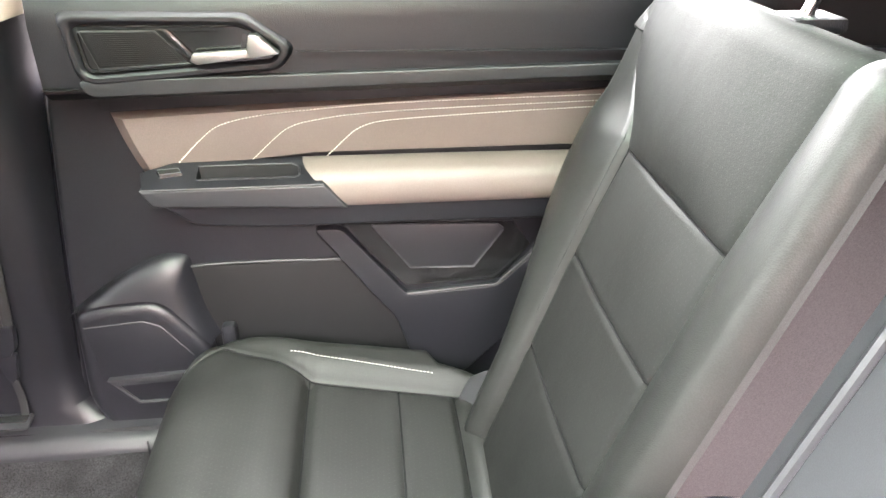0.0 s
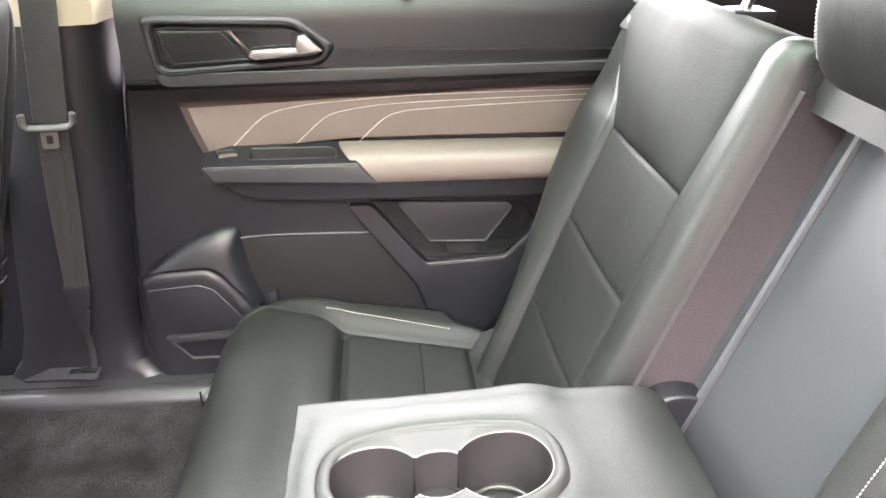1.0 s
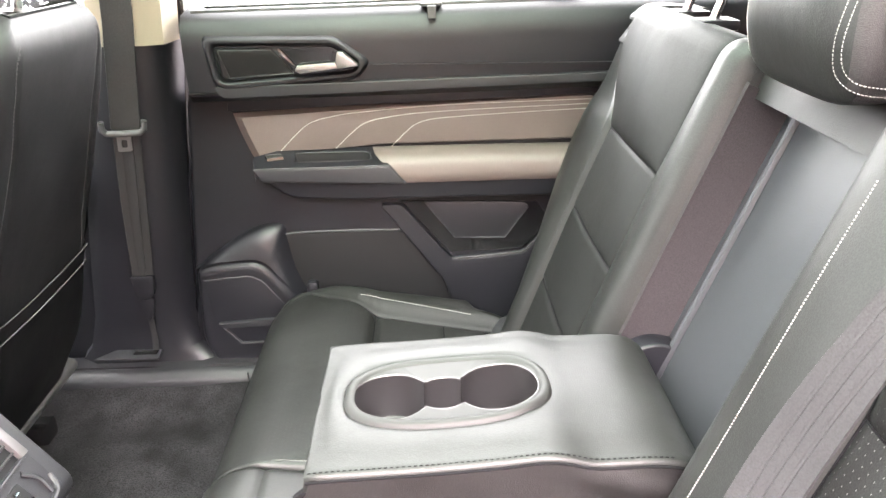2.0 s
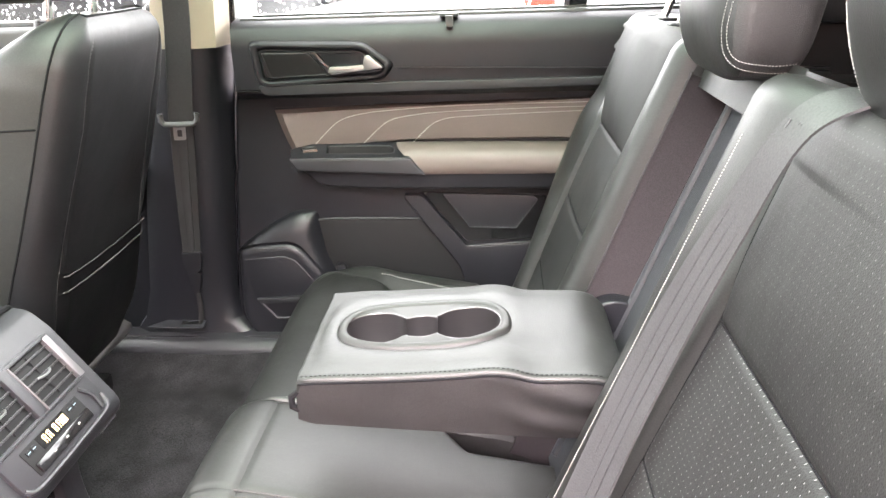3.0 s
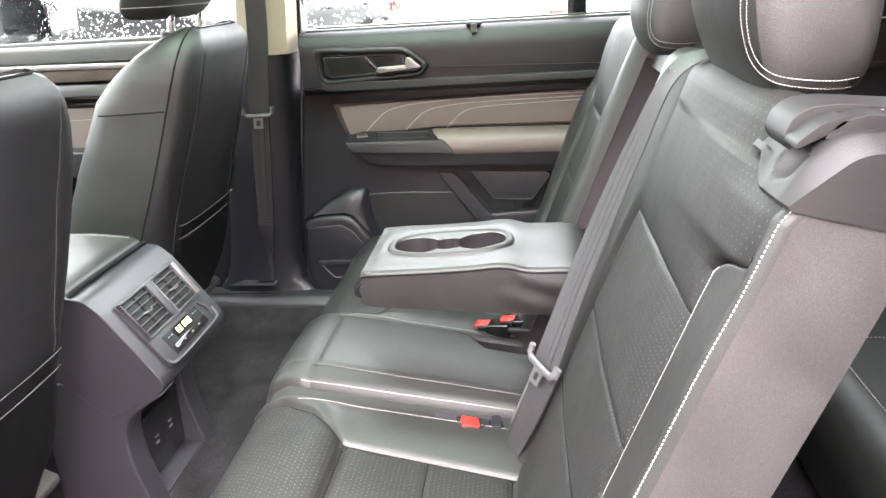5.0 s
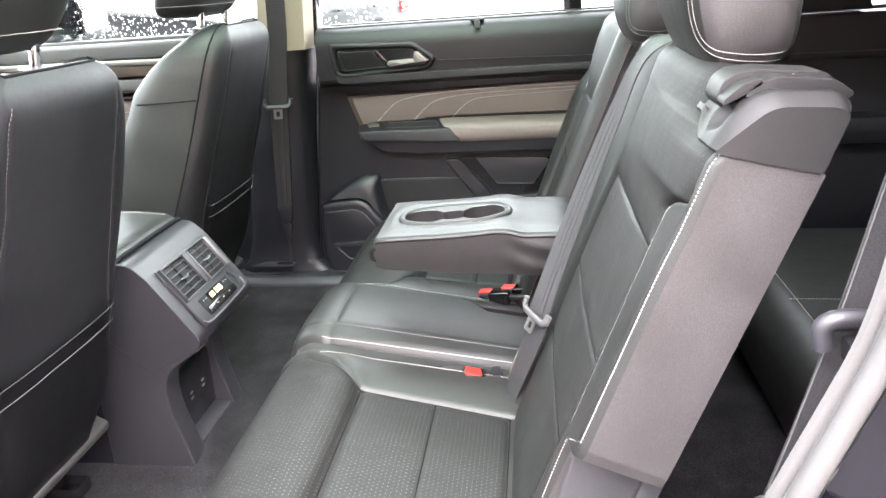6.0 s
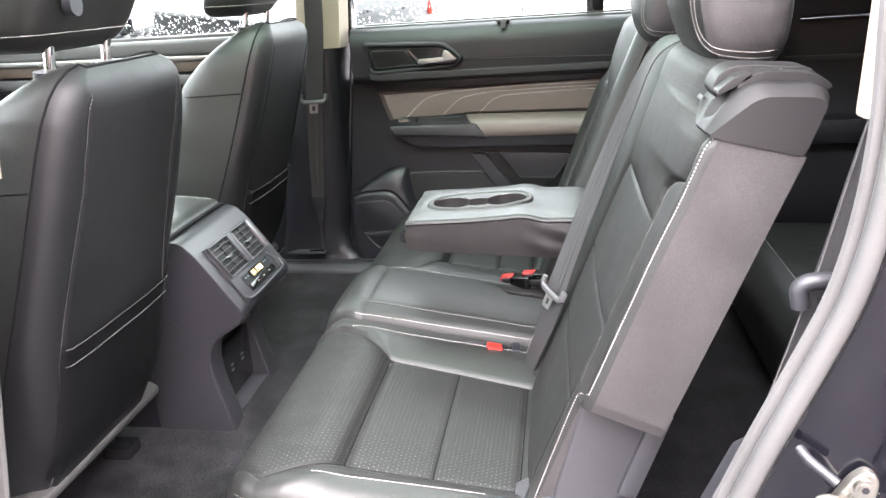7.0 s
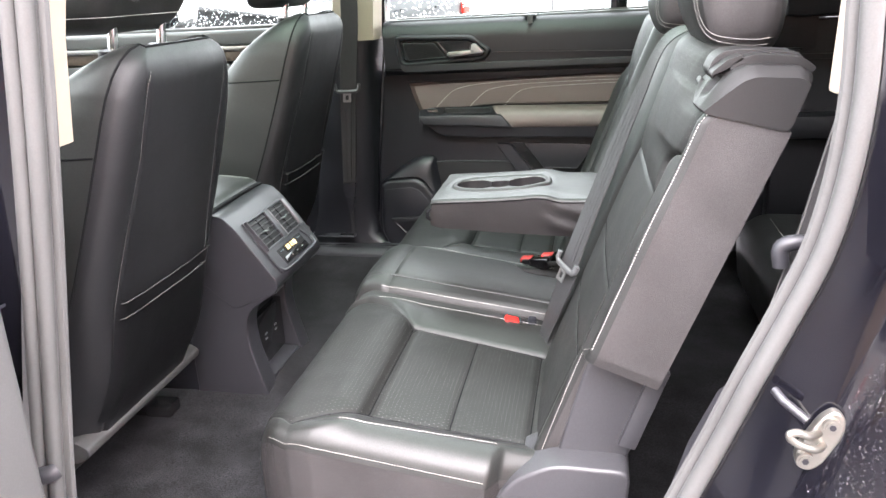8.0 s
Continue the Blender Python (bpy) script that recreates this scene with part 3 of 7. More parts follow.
tagged(part("floor", grid_sheet(-1.75, 1.9, -0.735, 0.735, floor_height, 120, 60), CARPET), "black carpeted car floor", "floor", kind="structure")
tagged(part("underbody", box(-1.9, 2.0, -0.80, 0.80, 0.25, 0.36, 0.02), PLASTIC), "dark underbody pan below the carpet", "floor pan", kind="structure")


def sill_and_pillar(side):
    """Sill trim, lower and upper centre pillar of one side (side = 1 far, -1 near)."""
    s = side
    sill = [(s * 0.700, 0.372), (s * 0.706, 0.430), (s * 0.722, 0.448), (s * 0.775, 0.455), (s * 0.80, 0.44), (s * 0.80, 0.372)]
    tagged(part("trim_sill", prism(sill, "x", -1.5, 0.42, 0.008, 3), PLASTIC_SOFT), "black plastic door sill trim", "sill trim", kind="structure")
    tagged(part("trim_sill_seam", box(-0.372, -0.3695, s * 0.6995, s * 0.702 if s > 0 else s * 0.702, 0.374, 0.45), GLOSS), "joint in the black sill trim", "trim joint", kind="structure")
    bm = bmesh.new()
    # lower pillar cover: flared foot, narrowing upwards, leaning inwards
    lev = [(0.43, -0.74, -0.36), (0.455, -0.735, -0.43), (0.48, -0.715, -0.468), (0.55, -0.695, -0.478), (0.70, -0.672, -0.468), (0.85, -0.645, -0.455), (1.00, -0.615, -0.440), (1.10, -0.592, -0.430)]
    loops = []
    for z, xf, xr in lev:
        xr -= 0.0 if s > 0 else float(np.interp(z, [0.45, 0.70, 1.0, 1.1], [0.040, 0.036, 0.016, 0.010]))
        yi = 0.752 - 0.05 * max(0, (z - 0.55)) / 0.55
        pts = [(xf, s * (yi + 0.07)), (xf + 0.012, s * (yi + 0.02)), (xf + 0.045, s * yi), (xr - 0.055, s * yi), (xr - 0.028, s * (yi + 0.010)), (xr - 0.012, s * (yi + 0.03)), (xr, s * (yi + 0.10))]
        loops.append([bm.verts.new((x, y, z)) for x, y in pts])
    for p, q in zip(loops, loops[1:]):
        for k in range(len(p) - 1):
            bm.faces.new((p[k], p[k + 1], q[k + 1], q[k]))
    bm.faces.new(loops[-1])
    # same cover on both sides; the near one is coloured lighter, as lit
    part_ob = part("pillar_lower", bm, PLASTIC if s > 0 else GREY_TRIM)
    tagged(part_ob, "black plastic lower centre pillar cover", "pillar trim", kind="structure")
    up = bmesh.new()
    lev = [(1.095 if s > 0 else 1.072, -0.590, -0.432, 0.700), (1.2, -0.572, -0.422, 0.690), (1.35, -0.545, -0.405, 0.665), (1.60, -0.50, -0.37, 0.60)]
    loops = []
    for z, xf, xr, yi in lev:
        loops.append([up.verts.new(p) for p in ((xf, s * (yi + 0.08), z), (xf + 0.02, s * (yi + 0.008), z), (xf + 0.05, s * yi, z), (xr - 0.04, s * yi, z), (xr - 0.008, s * (yi + 0.012), z), (xr, s * (yi + 0.08), z))])
    for p, q in zip(loops, loops[1:]):
        for k in range(len(p) - 1):
            up.faces.new((p[k], p[k + 1], q[k + 1], q[k]))
    up.faces.new(loops[0])
    tagged(part("pillar_upper", up, BEIGE), "beige fabric upper centre pillar cover", "pillar trim", kind="structure")
    w = 0.0 if s > 0 else 0.065
    # outer body behind it
    tagged(part("pillar_body", prism([(-0.60 - w, 0.36), (-0.60 - w, 1.10), (-0.50 - w, 1.62), (-0.40 - w, 1.62), (-0.425 - w, 1.10), (-0.49 - w, 0.48), (-0.49 - w, 0.36)], "y", s * 0.80 if s > 0 else -0.86, 0.86 if s > 0 else -0.80, 0.006), PAINT), "black painted outer centre pillar", "body pillar", kind="structure")


sill_and_pillar(1)
sill_and_pillar(-1)

# roof and far body closing the cabin
roof = bmesh.new()
arch = lambda x: 1.60 + 0.04 * (1 - ((x - 0.3) / 1.5) ** 2)
for x0, x1, y0, y1 in ((-1.2, -0.78, -0.66, 0.66), (0.38, 1.8, -0.66, 0.66), (-0.78, 0.38, -0.66, -0.46), (-0.78, 0.38, 0.46, 0.66)):
    prism([(x0, arch(x0)), (x1, arch(x1)), (x1, arch(x1) + 0.05), (x0, arch(x0) + 0.05)], "y", y0, y1, bm=roof)
tagged(part("ceiling", roof, HEADLINER), "light grey fabric roof lining round a glass roof", "ceiling", kind="structure")
sunroof = bmesh.new()
sunroof.faces.new([sunroof.verts.new(c) for c in ((-0.80, -0.48, 1.672), (0.40, -0.48, 1.688), (0.40, 0.48, 1.688), (-0.80, 0.48, 1.672))])
bmesh.ops.solidify(sunroof, geom=sunroof.faces[:], thickness=0.005)
ROOF_GLASS = GLASS.copy()
ROOF_GLASS.name = "dark_green_tinted_roof_glass"
ROOF_GLASS.node_tree.nodes["Transparent BSDF"].inputs[0].default_value = (0.27, 0.37, 0.30, 1)
tagged(part("window_roof", sunroof, ROOF_GLASS, smooth=False), "green-tinted panoramic roof glass", "roof window", kind="structure")
for s in (1, -1):
    tagged(part("trim_roof_rail", tube([(-1.2, s * 0.665, 1.61), (-0.6, s * 0.66, 1.645), (0.5, s * 0.655, 1.65), (1.8, s * 0.63, 1.59)], 0.045, 8), BEIGE), "beige roof rail trim above the windows", "roof rail", kind="structure")

# windscreen, and the closed near front door ahead of the centre pillar
screen = bmesh.new()
screen.faces.new([screen.verts.new(c) for c in ((-1.98, -0.68, 1.08), (-1.98, 0.68, 1.08), (-1.20, 0.62, 1.62), (-1.20, -0.62, 1.62))])
bmesh.ops.solidify(screen, geom=screen.faces[:], thickness=0.005)
SCREEN = GLASS.copy()
SCREEN.name = "green_tinted_windscreen_glass"
SCREEN.node_tree.nodes["Transparent BSDF"].inputs[0].default_value = (0.70, 0.78, 0.73, 1)
tagged(part("window_front", screen, SCREEN, smooth=False), "tinted windscreen above the dashboard", "windscreen", kind="structure")
for s in (1, -1):
    tagged(part("pillar_front", tube([(-1.98, s * 0.74, 1.06), (-1.5, s * 0.70, 1.40), (-1.18, s * 0.65, 1.63)], 0.05, 10), BEIGE), "beige windscreen pillar trim", "pillar trim", kind="structure")
nfd = thing("car_door", "closed front car door beside the driver seat", "car door")
part("door_panel", prism(smooth_outline([(-1.62, 0.42), (-1.60, 1.12), (-0.60, 1.14), (-0.62, 0.80), (-0.66, 0.42)], 0.03), "y", -0.84, -0.78, 0.01), PLASTIC, nfd)
part("trim_insert", prism([(-1.5, 0.86), (-1.55, 0.955), (-0.66, 0.966), (-0.68, 0.86)], "y", -0.782, -0.768, 0.006), TAUPE, nfd, "taupe leatherette trim insert")
part("armrest", prism(smooth_outline([(-1.45, 0.80), (-1.40, 0.865), (-0.70, 0.87), (-0.70, 0.80)], 0.02), "y", -0.782, -0.72, 0.012, 3), PLASTIC, nfd)
pane("window_5", [(-1.55, -0.79, 1.13), (-0.55, -0.79, 1.135), (-0.50, -0.66, 1.60), (-1.05, -0.66, 1.60)], "side window glass of the near front door")


from mathutils.bvhtree import BVHTree


# ---- padded panels ----
def bump_drop(d, r):
    """How far a rounded edge of radius r has dropped at a distance d from the rim."""
    q = np.clip(1 - np.clip(d, 0, None) / r, 0, 1)
    return r * (1 - np.sqrt(np.clip(1 - q * q, 0, 1)))


def groove(d, w=0.0045, depth=0.004):
    return -depth * np.exp(-(d / w) ** 2)


class Pad:
    """A cushion surface on a patchwork of seams: columns are functions of b, rows are values of b."""

    def __init__(self, origin, across, along, up, cols, col_div, rows, row_div, height):
        self.O, self.A, self.B, self.N = (Vector(v) for v in (origin, across, along, up))
        self.cols, self.rows, self.height = cols, rows, height
        self.bs = [rows[0]]
        self.row_at = [0]
        for k, n in enumerate(row_div):
            for j in range(1, n + 1):
                self.bs.append(rows[k] + (rows[k + 1] - rows[k]) * j / n)
            self.row_at.append(len(self.bs) - 1)
        self.col_at = [0]
        for n in col_div:
            self.col_at.append(self.col_at[-1] + n)
        bs = np.array(self.bs)
        edges = [np.array([c(b) for b in self.bs]) for c in cols]
        a = np.zeros((len(bs), self.col_at[-1] + 1))
        for k, n in enumerate(col_div):
            for j in range(n + 1):
                a[:, self.col_at[k] + j] = edges[k] + (edges[k + 1] - edges[k]) * j / n
        self.a, self.b = a, np.repeat(bs[:, None], a.shape[1], 1)
        self.h = height(self.a, self.b)

    def at(self, a, b, lift=0.0):
        h = float(self.height(np.array([[a]]), np.array([[b]]))[0, 0])
        return self.O + self.A * a + self.B * b + self.N * (h + lift)

    def piece(self, r0, r1, c0, c1):
        """The patches from row r0 to r1 and column c0 to c1 as one mesh, mapped in metres."""
        bm = bmesh.new()
        uv = bm.loops.layers.uv.new("UVMap")
        i0, i1, j0, j1 = self.row_at[r0], self.row_at[r1], self.col_at[c0], self.col_at[c1]
        g = [[bm.verts.new(self.O + self.A * self.a[i, j] + self.B * self.b[i, j] + self.N * self.h[i, j]) for j in range(j0, j1 + 1)] for i in range(i0, i1 + 1)]
        flip = self.A.cross(self.B).dot(self.N) < 0
        for i in range(i1 - i0):
            for j in range(j1 - j0):
                q = [(i, j), (i, j + 1), (i + 1, j + 1), (i + 1, j)]
                if flip:
                    q.reverse()
                f = bm.faces.new([g[p][q2] for p, q2 in q])
                for lp, (p, q2) in zip(f.loops, q):
                    lp[uv].uv = (self.a[i0 + p, j0 + q2], self.b[i0 + p, j0 + q2])
        return bm

    def rim(self):
        n, m = self.a.shape
        idx = [(0, j) for j in range(m)] + [(i, m - 1) for i in range(1, n)] + [(n - 1, j) for j in range(m - 2, -1, -1)] + [(i, 0) for i in range(n - 2, 0, -1)]
        return [self.O + self.A * self.a[p] + self.B * self.b[p] + self.N * self.h[p] for p in idx]

    def shell(self, shift, depth=None):
        """Sides and back of the pad; shift moves the rim to the back, depth lays it on a flat back."""
        bm = bmesh.new()
        top = self.rim()
        v0 = [bm.verts.new(p) for p in top]
        v1 = [bm.verts.new(p + Vector(shift) if depth is None else p - self.N * ((p - self.O).dot(self.N) + depth)) for p in top]
        for k in range(len(top)):
            j = (k + 1) % len(top)
            bm.faces.new((v0[k], v0[j], v1[j], v1[k]))
        bm.faces.new(v1[::-1])
        return bm

    def seam(self, line, lift=0.0002, steps=10):
        return [self.at(p.x, p.y, lift) for p in curve([(a, b, 0) for a, b in line], steps)]


def lin(*pts):
    """A broken line b -> a through (b, a) pairs."""
    xs, ys = [p[0] for p in pts], [p[1] for p in pts]
    return lambda b: float(np.interp(b, xs, ys))


def wrinkle(a, b, amount=0.0006, scale=22.0, seed=0.0):
    out = np.zeros_like(a)
    flat = out.ravel()
    for k, (x, y) in enumerate(zip(a.ravel(), b.ravel())):
        flat[k] = amount * noise.noise(Vector((x * scale, y * scale * 0.7, seed)))
    return out


# ---- second-row seat backs ----
UP = Vector((0.3665, 0, 0.9304))
FACE = Vector((-0.9304, 0, 0.3665))
BACK0 = Vector((0.125, 0, 0.58))


def back_pad(side, inner, outer, in_seam, out_seam, mid_seam, top_seam):
    """side -1: near, 1: far. inner, outer: lateral edges; seams bound the insert."""
    s = side
    e_out = lin((-0.06, s * (outer - 0.062)), (0.192, s * (outer - 0.058)), (0.200, s * (outer - 0.004)), (0.215, s * outer), (0.560, s * outer), (0.5636, s * (outer - 0.056)), (0.596, s * (outer - 0.058)), (0.62, s * (outer - 0.086)))
    if s > 0:
        e_out = lin((-0.06, outer - 0.105), (0.118, outer - 0.088), (0.213, outer - 0.055), (0.30, outer - 0.012), (0.36, outer), (0.56, outer), (0.62, outer - 0.025))
    e_in = lin((-0.06, s * inner), (0.62, s * inner))
    c_out = lin((-0.06, s * (min(out_seam, outer - 0.075) - 0.02)), (0.10, s * (min(out_seam, outer - 0.075) - 0.012)), (0.20, s * min(out_seam, outer - 0.070)), (0.26, s * out_seam), (0.466, s * (out_seam - 0.005)), (0.476, s * (out_seam + 0.004)), (0.484, s * (out_seam + 0.020)), (0.491, s * (outer - 0.022)), (0.515, s * (outer - 0.016)), (0.560, s * (outer - 0.014)), (0.5636, s * (outer - 0.092)), (0.596, s * (outer - 0.098)), (0.62, s * (outer - 0.128)))
    if s > 0:
        c_out = lin((-0.06, out_seam - 0.02), (0.10, out_seam - 0.012), (0.26, out_seam), (0.440, out_seam), (0.462, out_seam + 0.014), (0.485, out_seam + 0.04), (0.515, out_seam + 0.075), (0.55, outer - 0.03), (0.62, outer - 0.035))
    c_in = lin((-0.06, s * in_seam), (0.432, s * in_seam), (0.50, s * (in_seam - 0.008)), (0.62, s * (in_seam - 0.02)))
    cols = [e_out, c_out, c_in, e_in]

    def height(a, b):
        eo, co = np.vectorize(e_out)(b), np.vectorize(c_out)(b)
        ei, ci = np.vectorize(e_in)(b), np.vectorize(c_in)(b)
        u = a * s
        eo, co, ei, ci = eo * s, co * s, ei * s, ci * s
        h = np.zeros_like(a)
        low = 1 / (1 + np.exp((b - 0.452) / 0.012))          # 1 below the shoulder seam
        w = np.clip((u - co) / np.maximum(eo - co, 1e-4), 0, 1)
        h += low * (0.003 if s < 0 else 0.018) * np.sin(np.pi * np.clip(w * 0.8 + 0.05, 0, 1)) * (u > co)
        w = np.clip((ci - u) / np.maximum(ci - ei, 1e-4), 0, 1)
        h += 0.020 * np.sin(np.pi * np.clip(w * 0.75 + 0.03, 0, 1)) * (u < ci)
        mid = np.clip((u - ci) / np.maximum(co - ci, 1e-4), 0, 1)
        inside = np.clip(np.sin(np.pi * mid), 0, 1)
        # the shoulder panel bulges over its seam, and the insert puffs up below it
        above, below = np.clip(b - top_seam, 0, None), np.clip(top_seam - b, 0, None)
        h += (0.026 if s > 0 else 0.024) * (1 - np.exp(-above / 0.045)) * inside ** 0.6 - 0.06 * np.clip(above - 0.03, 0, None) ** 2 * inside
        h += 0.002 * (1 - np.exp(-below / 0.04)) * np.exp(-(below / 0.16) ** 2) * inside ** 0.6 + 0.003 * inside * (below > 0)
        for q in (0.165, mid_seam):
            h += groove(b - q, 0.0035, 0.0022) * (mid > 0.002) * (mid < 0.998)
        h += groove(b - top_seam, 0.004, 0.003) * (mid > 0) * (mid < 1) * (b >= top_seam) - 0.003 * np.exp(-below / 0.05) * (mid > 0) * (mid < 1) * (below > 0)
        h += groove(u - co, 0.005, 0.006) * np.clip((0.515 - b) / 0.03, 0, 1) + groove(u - ci, 0.006, 0.006) * low
        h -= bump_drop(eo - u, 0.011) * np.where((b > 0.561) & (s < 0), 0.4, 1.0) + bump_drop(u - ei, 0.022) + bump_drop(0.62 - b, 0.032)
        if s < 0:                                  # the top corner falls away to the latch cap
            h -= (0.010 + 0.022 * np.clip((b - 0.575) / 0.04, 0, 1)) * np.clip((u - outer + 0.13) / 0.074, 0, 1) ** 1.6 * np.clip((b - 0.535) / 0.03, 0, 1)
        h += wrinkle(a, b, 0.0008, 14, 2.0 + s)
        return h
    return c_out, Pad(BACK0, (0, 1, 0), UP, FACE, cols, [26, 60, 26], [-0.06, 0.165, mid_seam, top_seam, 0.62], [40, 40, 36, 56], height)


def seat_back(t, side, inner, outer, in_seam, out_seam, mid_seam, top_seam):
    s = side
    holes, thread = (PERFORATED, THREAD) if s < 0 else (PERFORATED_FINE, PLASTIC_SOFT)
    c_o, p = back_pad(side, inner, outer, in_seam, out_seam, mid_seam, top_seam)
    smooth_part("outer_bolster", p.piece(0, 4, 0, 1), LEATHER, t)
    smooth_part("inner_bolster", p.piece(0, 4, 2, 3), LEATHER, t)
    smooth_part("lower_insert", p.piece(0, 1, 1, 2), holes, t, "perforated black leatherette insert")
    smooth_part("middle_insert", p.piece(1, 2, 1, 2), holes, t, "perforated black leatherette insert")
    smooth_part("upper_insert", p.piece(2, 3, 1, 2), holes, t, "perforated black leatherette insert")
    smooth_part("shoulder_panel", p.piece(3, 4, 1, 2), PERFORATED_EDGE if s < 0 else PERFORATED_FINE, t, "finely perforated shoulder panel")
    part("side_cover", p.shell((0, 0, 0), 0.098), LEATHER_SIDE, t, "grained vinyl side and rear cover")
    n = lambda q: FACE
    c_i = p.cols[2]
    for q in (0.165, mid_seam, top_seam):
        part("sewn_seam", tube([p.at(a, q, 0.0002) for a in np.linspace(c_o(q), c_i(q), 50)], 0.0012, 6), SEAM, t)
    for c, b1 in ((c_o, 0.50), (c_i, 0.60)):
        part("sewn_seam", tube([p.at(c(b), b, 0.0002) for b in np.linspace(-0.04, b1, 80)], 0.0012, 6), SEAM, t)
    run = [p.at(c_o(b) + s * 0.006, b, 0.0003) for b in np.linspace(0.205, 0.472 if s < 0 else 0.445, 44)]
    part("seam_stitching", stitches(run, n, 0.0028, 0.0019, 0.0008, 0.0006), thread, t, "contrast stitching")
    edge = [p.at(s * (outer - 0.004), b, 0.0006) for b in np.linspace(0.222, 0.548 if s < 0 else 0.55, 42)]
    tail = [p.at(s * (outer - 0.061), b, 0.0006) for b in np.linspace(-0.05, 0.185, 30)] + [p.at(s * (outer - 0.03), 0.206, 0.0006), p.at(s * (outer - 0.006), 0.22, 0.0006)]
    part("flap_stitching", stitches(tail, lambda q: Vector((-0.75, 0.55 * s, 0.3)), 0.0044, 0.0026, 0.0007, 0.0006), thread, t, "contrast stitching")
    part("edge_stitching", stitches(edge, lambda q: Vector((-0.75, 0.55 * s, 0.3)), 0.0042, 0.0027, 0.0008, 0.0006), thread, t, "contrast stitching")
    inn = p.seam([(s * (inner + 0.045), b) for b in (0.02, 0.2, 0.4, 0.56)])
    if s < 0:
        part("inner_stitching", stitches(inn, n, 0.0030, 0.0020, 0.0007, 0.0006), THREAD, t, "white contrast stitching")
    # folding-latch cap on the outer top corner
    side_poly = [(0.322, 1.089), (0.342, 1.117), (0.360, 1.1335), (0.375, 1.140), (0.427, 1.138), (0.442, 1.126), (0.418, 1.066)]
    face_poly = [(0.3225, 1.0888), (0.351, 1.1115), (0.3665, 1.1235), (0.379, 1.1275), (0.426, 1.1255), (0.437, 1.119), (0.418, 1.0662)]
    outline = [even_outline(smooth_outline(q, 0.006, 4), 96) for q in (side_poly, face_poly)]
    cap = bmesh.new()
    rings = []
    widths = [(outer - 0.100 + 0.088 * k / 22, 0.0) for k in range(23)] + [(outer - 0.008, 0.12), (outer + 0.001, 0.88), (outer + 0.003, 1.0)]
    for y, f in widths:
        d = outer - y
        row = []
        for (x0, z0), (x1, z1) in zip(*outline):
            q = Vector((x0 + (x1 - x0) * f, 0, z0 + (z1 - z0) * f))
            b, h = (q - BACK0).dot(UP), (q - BACK0).dot(FACE)
            front = max(0.0, min(1.0, (h + 0.045) / 0.03))
            q += FACE * front * float(np.interp(d, [-0.003, 0.008, 0.04, 0.075], [0, 0.003, 0.006, 0.006]))
            if d > 0.045 and front > 0:               # the lower inner corner is round
                q += UP * front * 0.022 * min(1.0, (d - 0.045) / 0.03) ** 2 * max(0.0, min(1.0, (0.575 - b) / 0.02))
            r2 = ((d - 0.033) / 0.016) ** 2 + ((b - 0.576) / 0.015) ** 2
            if r2 < 1 and front > 0.9:                # finger hollow under the lever
                q -= FACE * 0.013 * (1 - r2) ** 0.6
            row.append(cap.verts.new((q.x, s * y, q.z)))
        rings.append(row)
    for A_, B_ in zip(rings, rings[1:]):
        for k in range(len(A_)):
            cap.faces.new((A_[k], A_[(k + 1) % len(A_)], B_[(k + 1) % len(A_)], B_[k]))
    cap.faces.new(rings[0][::-1])
    cap.faces.new(rings[-1])
    bmesh.ops.recalc_face_normals(cap, faces=cap.faces[:])
    c = part("latch_cap", cap, CAP_PLASTIC, t, "black plastic folding latch cap")
    # upper shell with the lever, set back from the side face
    shell = smooth_outline([(0.352, 1.133), (0.362, 1.1455), (0.382, 1.1505), (0.430, 1.1455), (0.446, 1.134), (0.440, 1.128), (0.378, 1.136)], 0.004, 3)
    part("cap_shoulder", prism(shell, "y", *sorted((s * (outer - 0.110), s * (outer - 0.020))), 0.004, 3), CAP_PLASTIC, c)
    collar = smooth_outline([(0.333, 1.128), (0.339, 1.144), (0.350, 1.152), (0.372, 1.154), (0.430, 1.149), (0.446, 1.134), (0.40, 1.118), (0.345, 1.112)], 0.005, 3)
    part("cap_collar", prism(collar, "y", *sorted((s * (outer - 0.100), s * (outer - 0.048))), 0.006, 3), CAP_PLASTIC, c)
    lever = prism(smooth_outline([(0.334, 1.1265), (0.335, 1.132), (0.350, 1.1445), (0.366, 1.150), (0.368, 1.145), (0.350, 1.134)], 0.002, 3), "y", *sorted((s * (outer - 0.020), s * (outer - 0.050))), 0.003, 3)
    part("release_lever", lever, CAP_PLASTIC, c, "black seat release lever")
    for k, (u0, u1, v0, v1) in enumerate(((0.388, 0.3895, 0.058, 0.084), (0.394, 0.3953, 0.050, 0.066), (0.400, 0.4013, 0.046, 0.060), (0.389, 0.401, 0.070, 0.0712))):
        zc = 1.1505 - (u0 - 0.382) * 0.104
        part("marking_bar", box(u0, u1, *sorted((s * (outer - v0), s * (outer - v1))), zc - 0.0012, zc + 0.0004), THREAD, c, "small white printed marking")
    return p


near_seat = thing("rear_seat", "black perforated leatherette rear seat with white contrast stitching", "car seat", group="second-row seats")
near_pad = seat_back(near_seat, -1, 0.118, 0.66, 0.245, 0.584, 0.277, 0.421)
far_seat = thing("rear_seat", "black leatherette rear seat beside the closed door", "car seat", group="second-row seats")
far_pad = seat_back(far_seat, 1, 0.152, 0.645, 0.243, 0.512, 0.295, 0.432)
middle_seat = thing("rear_seat", "narrow black middle seat with its armrest folded down", "car seat", group="second-row seats")

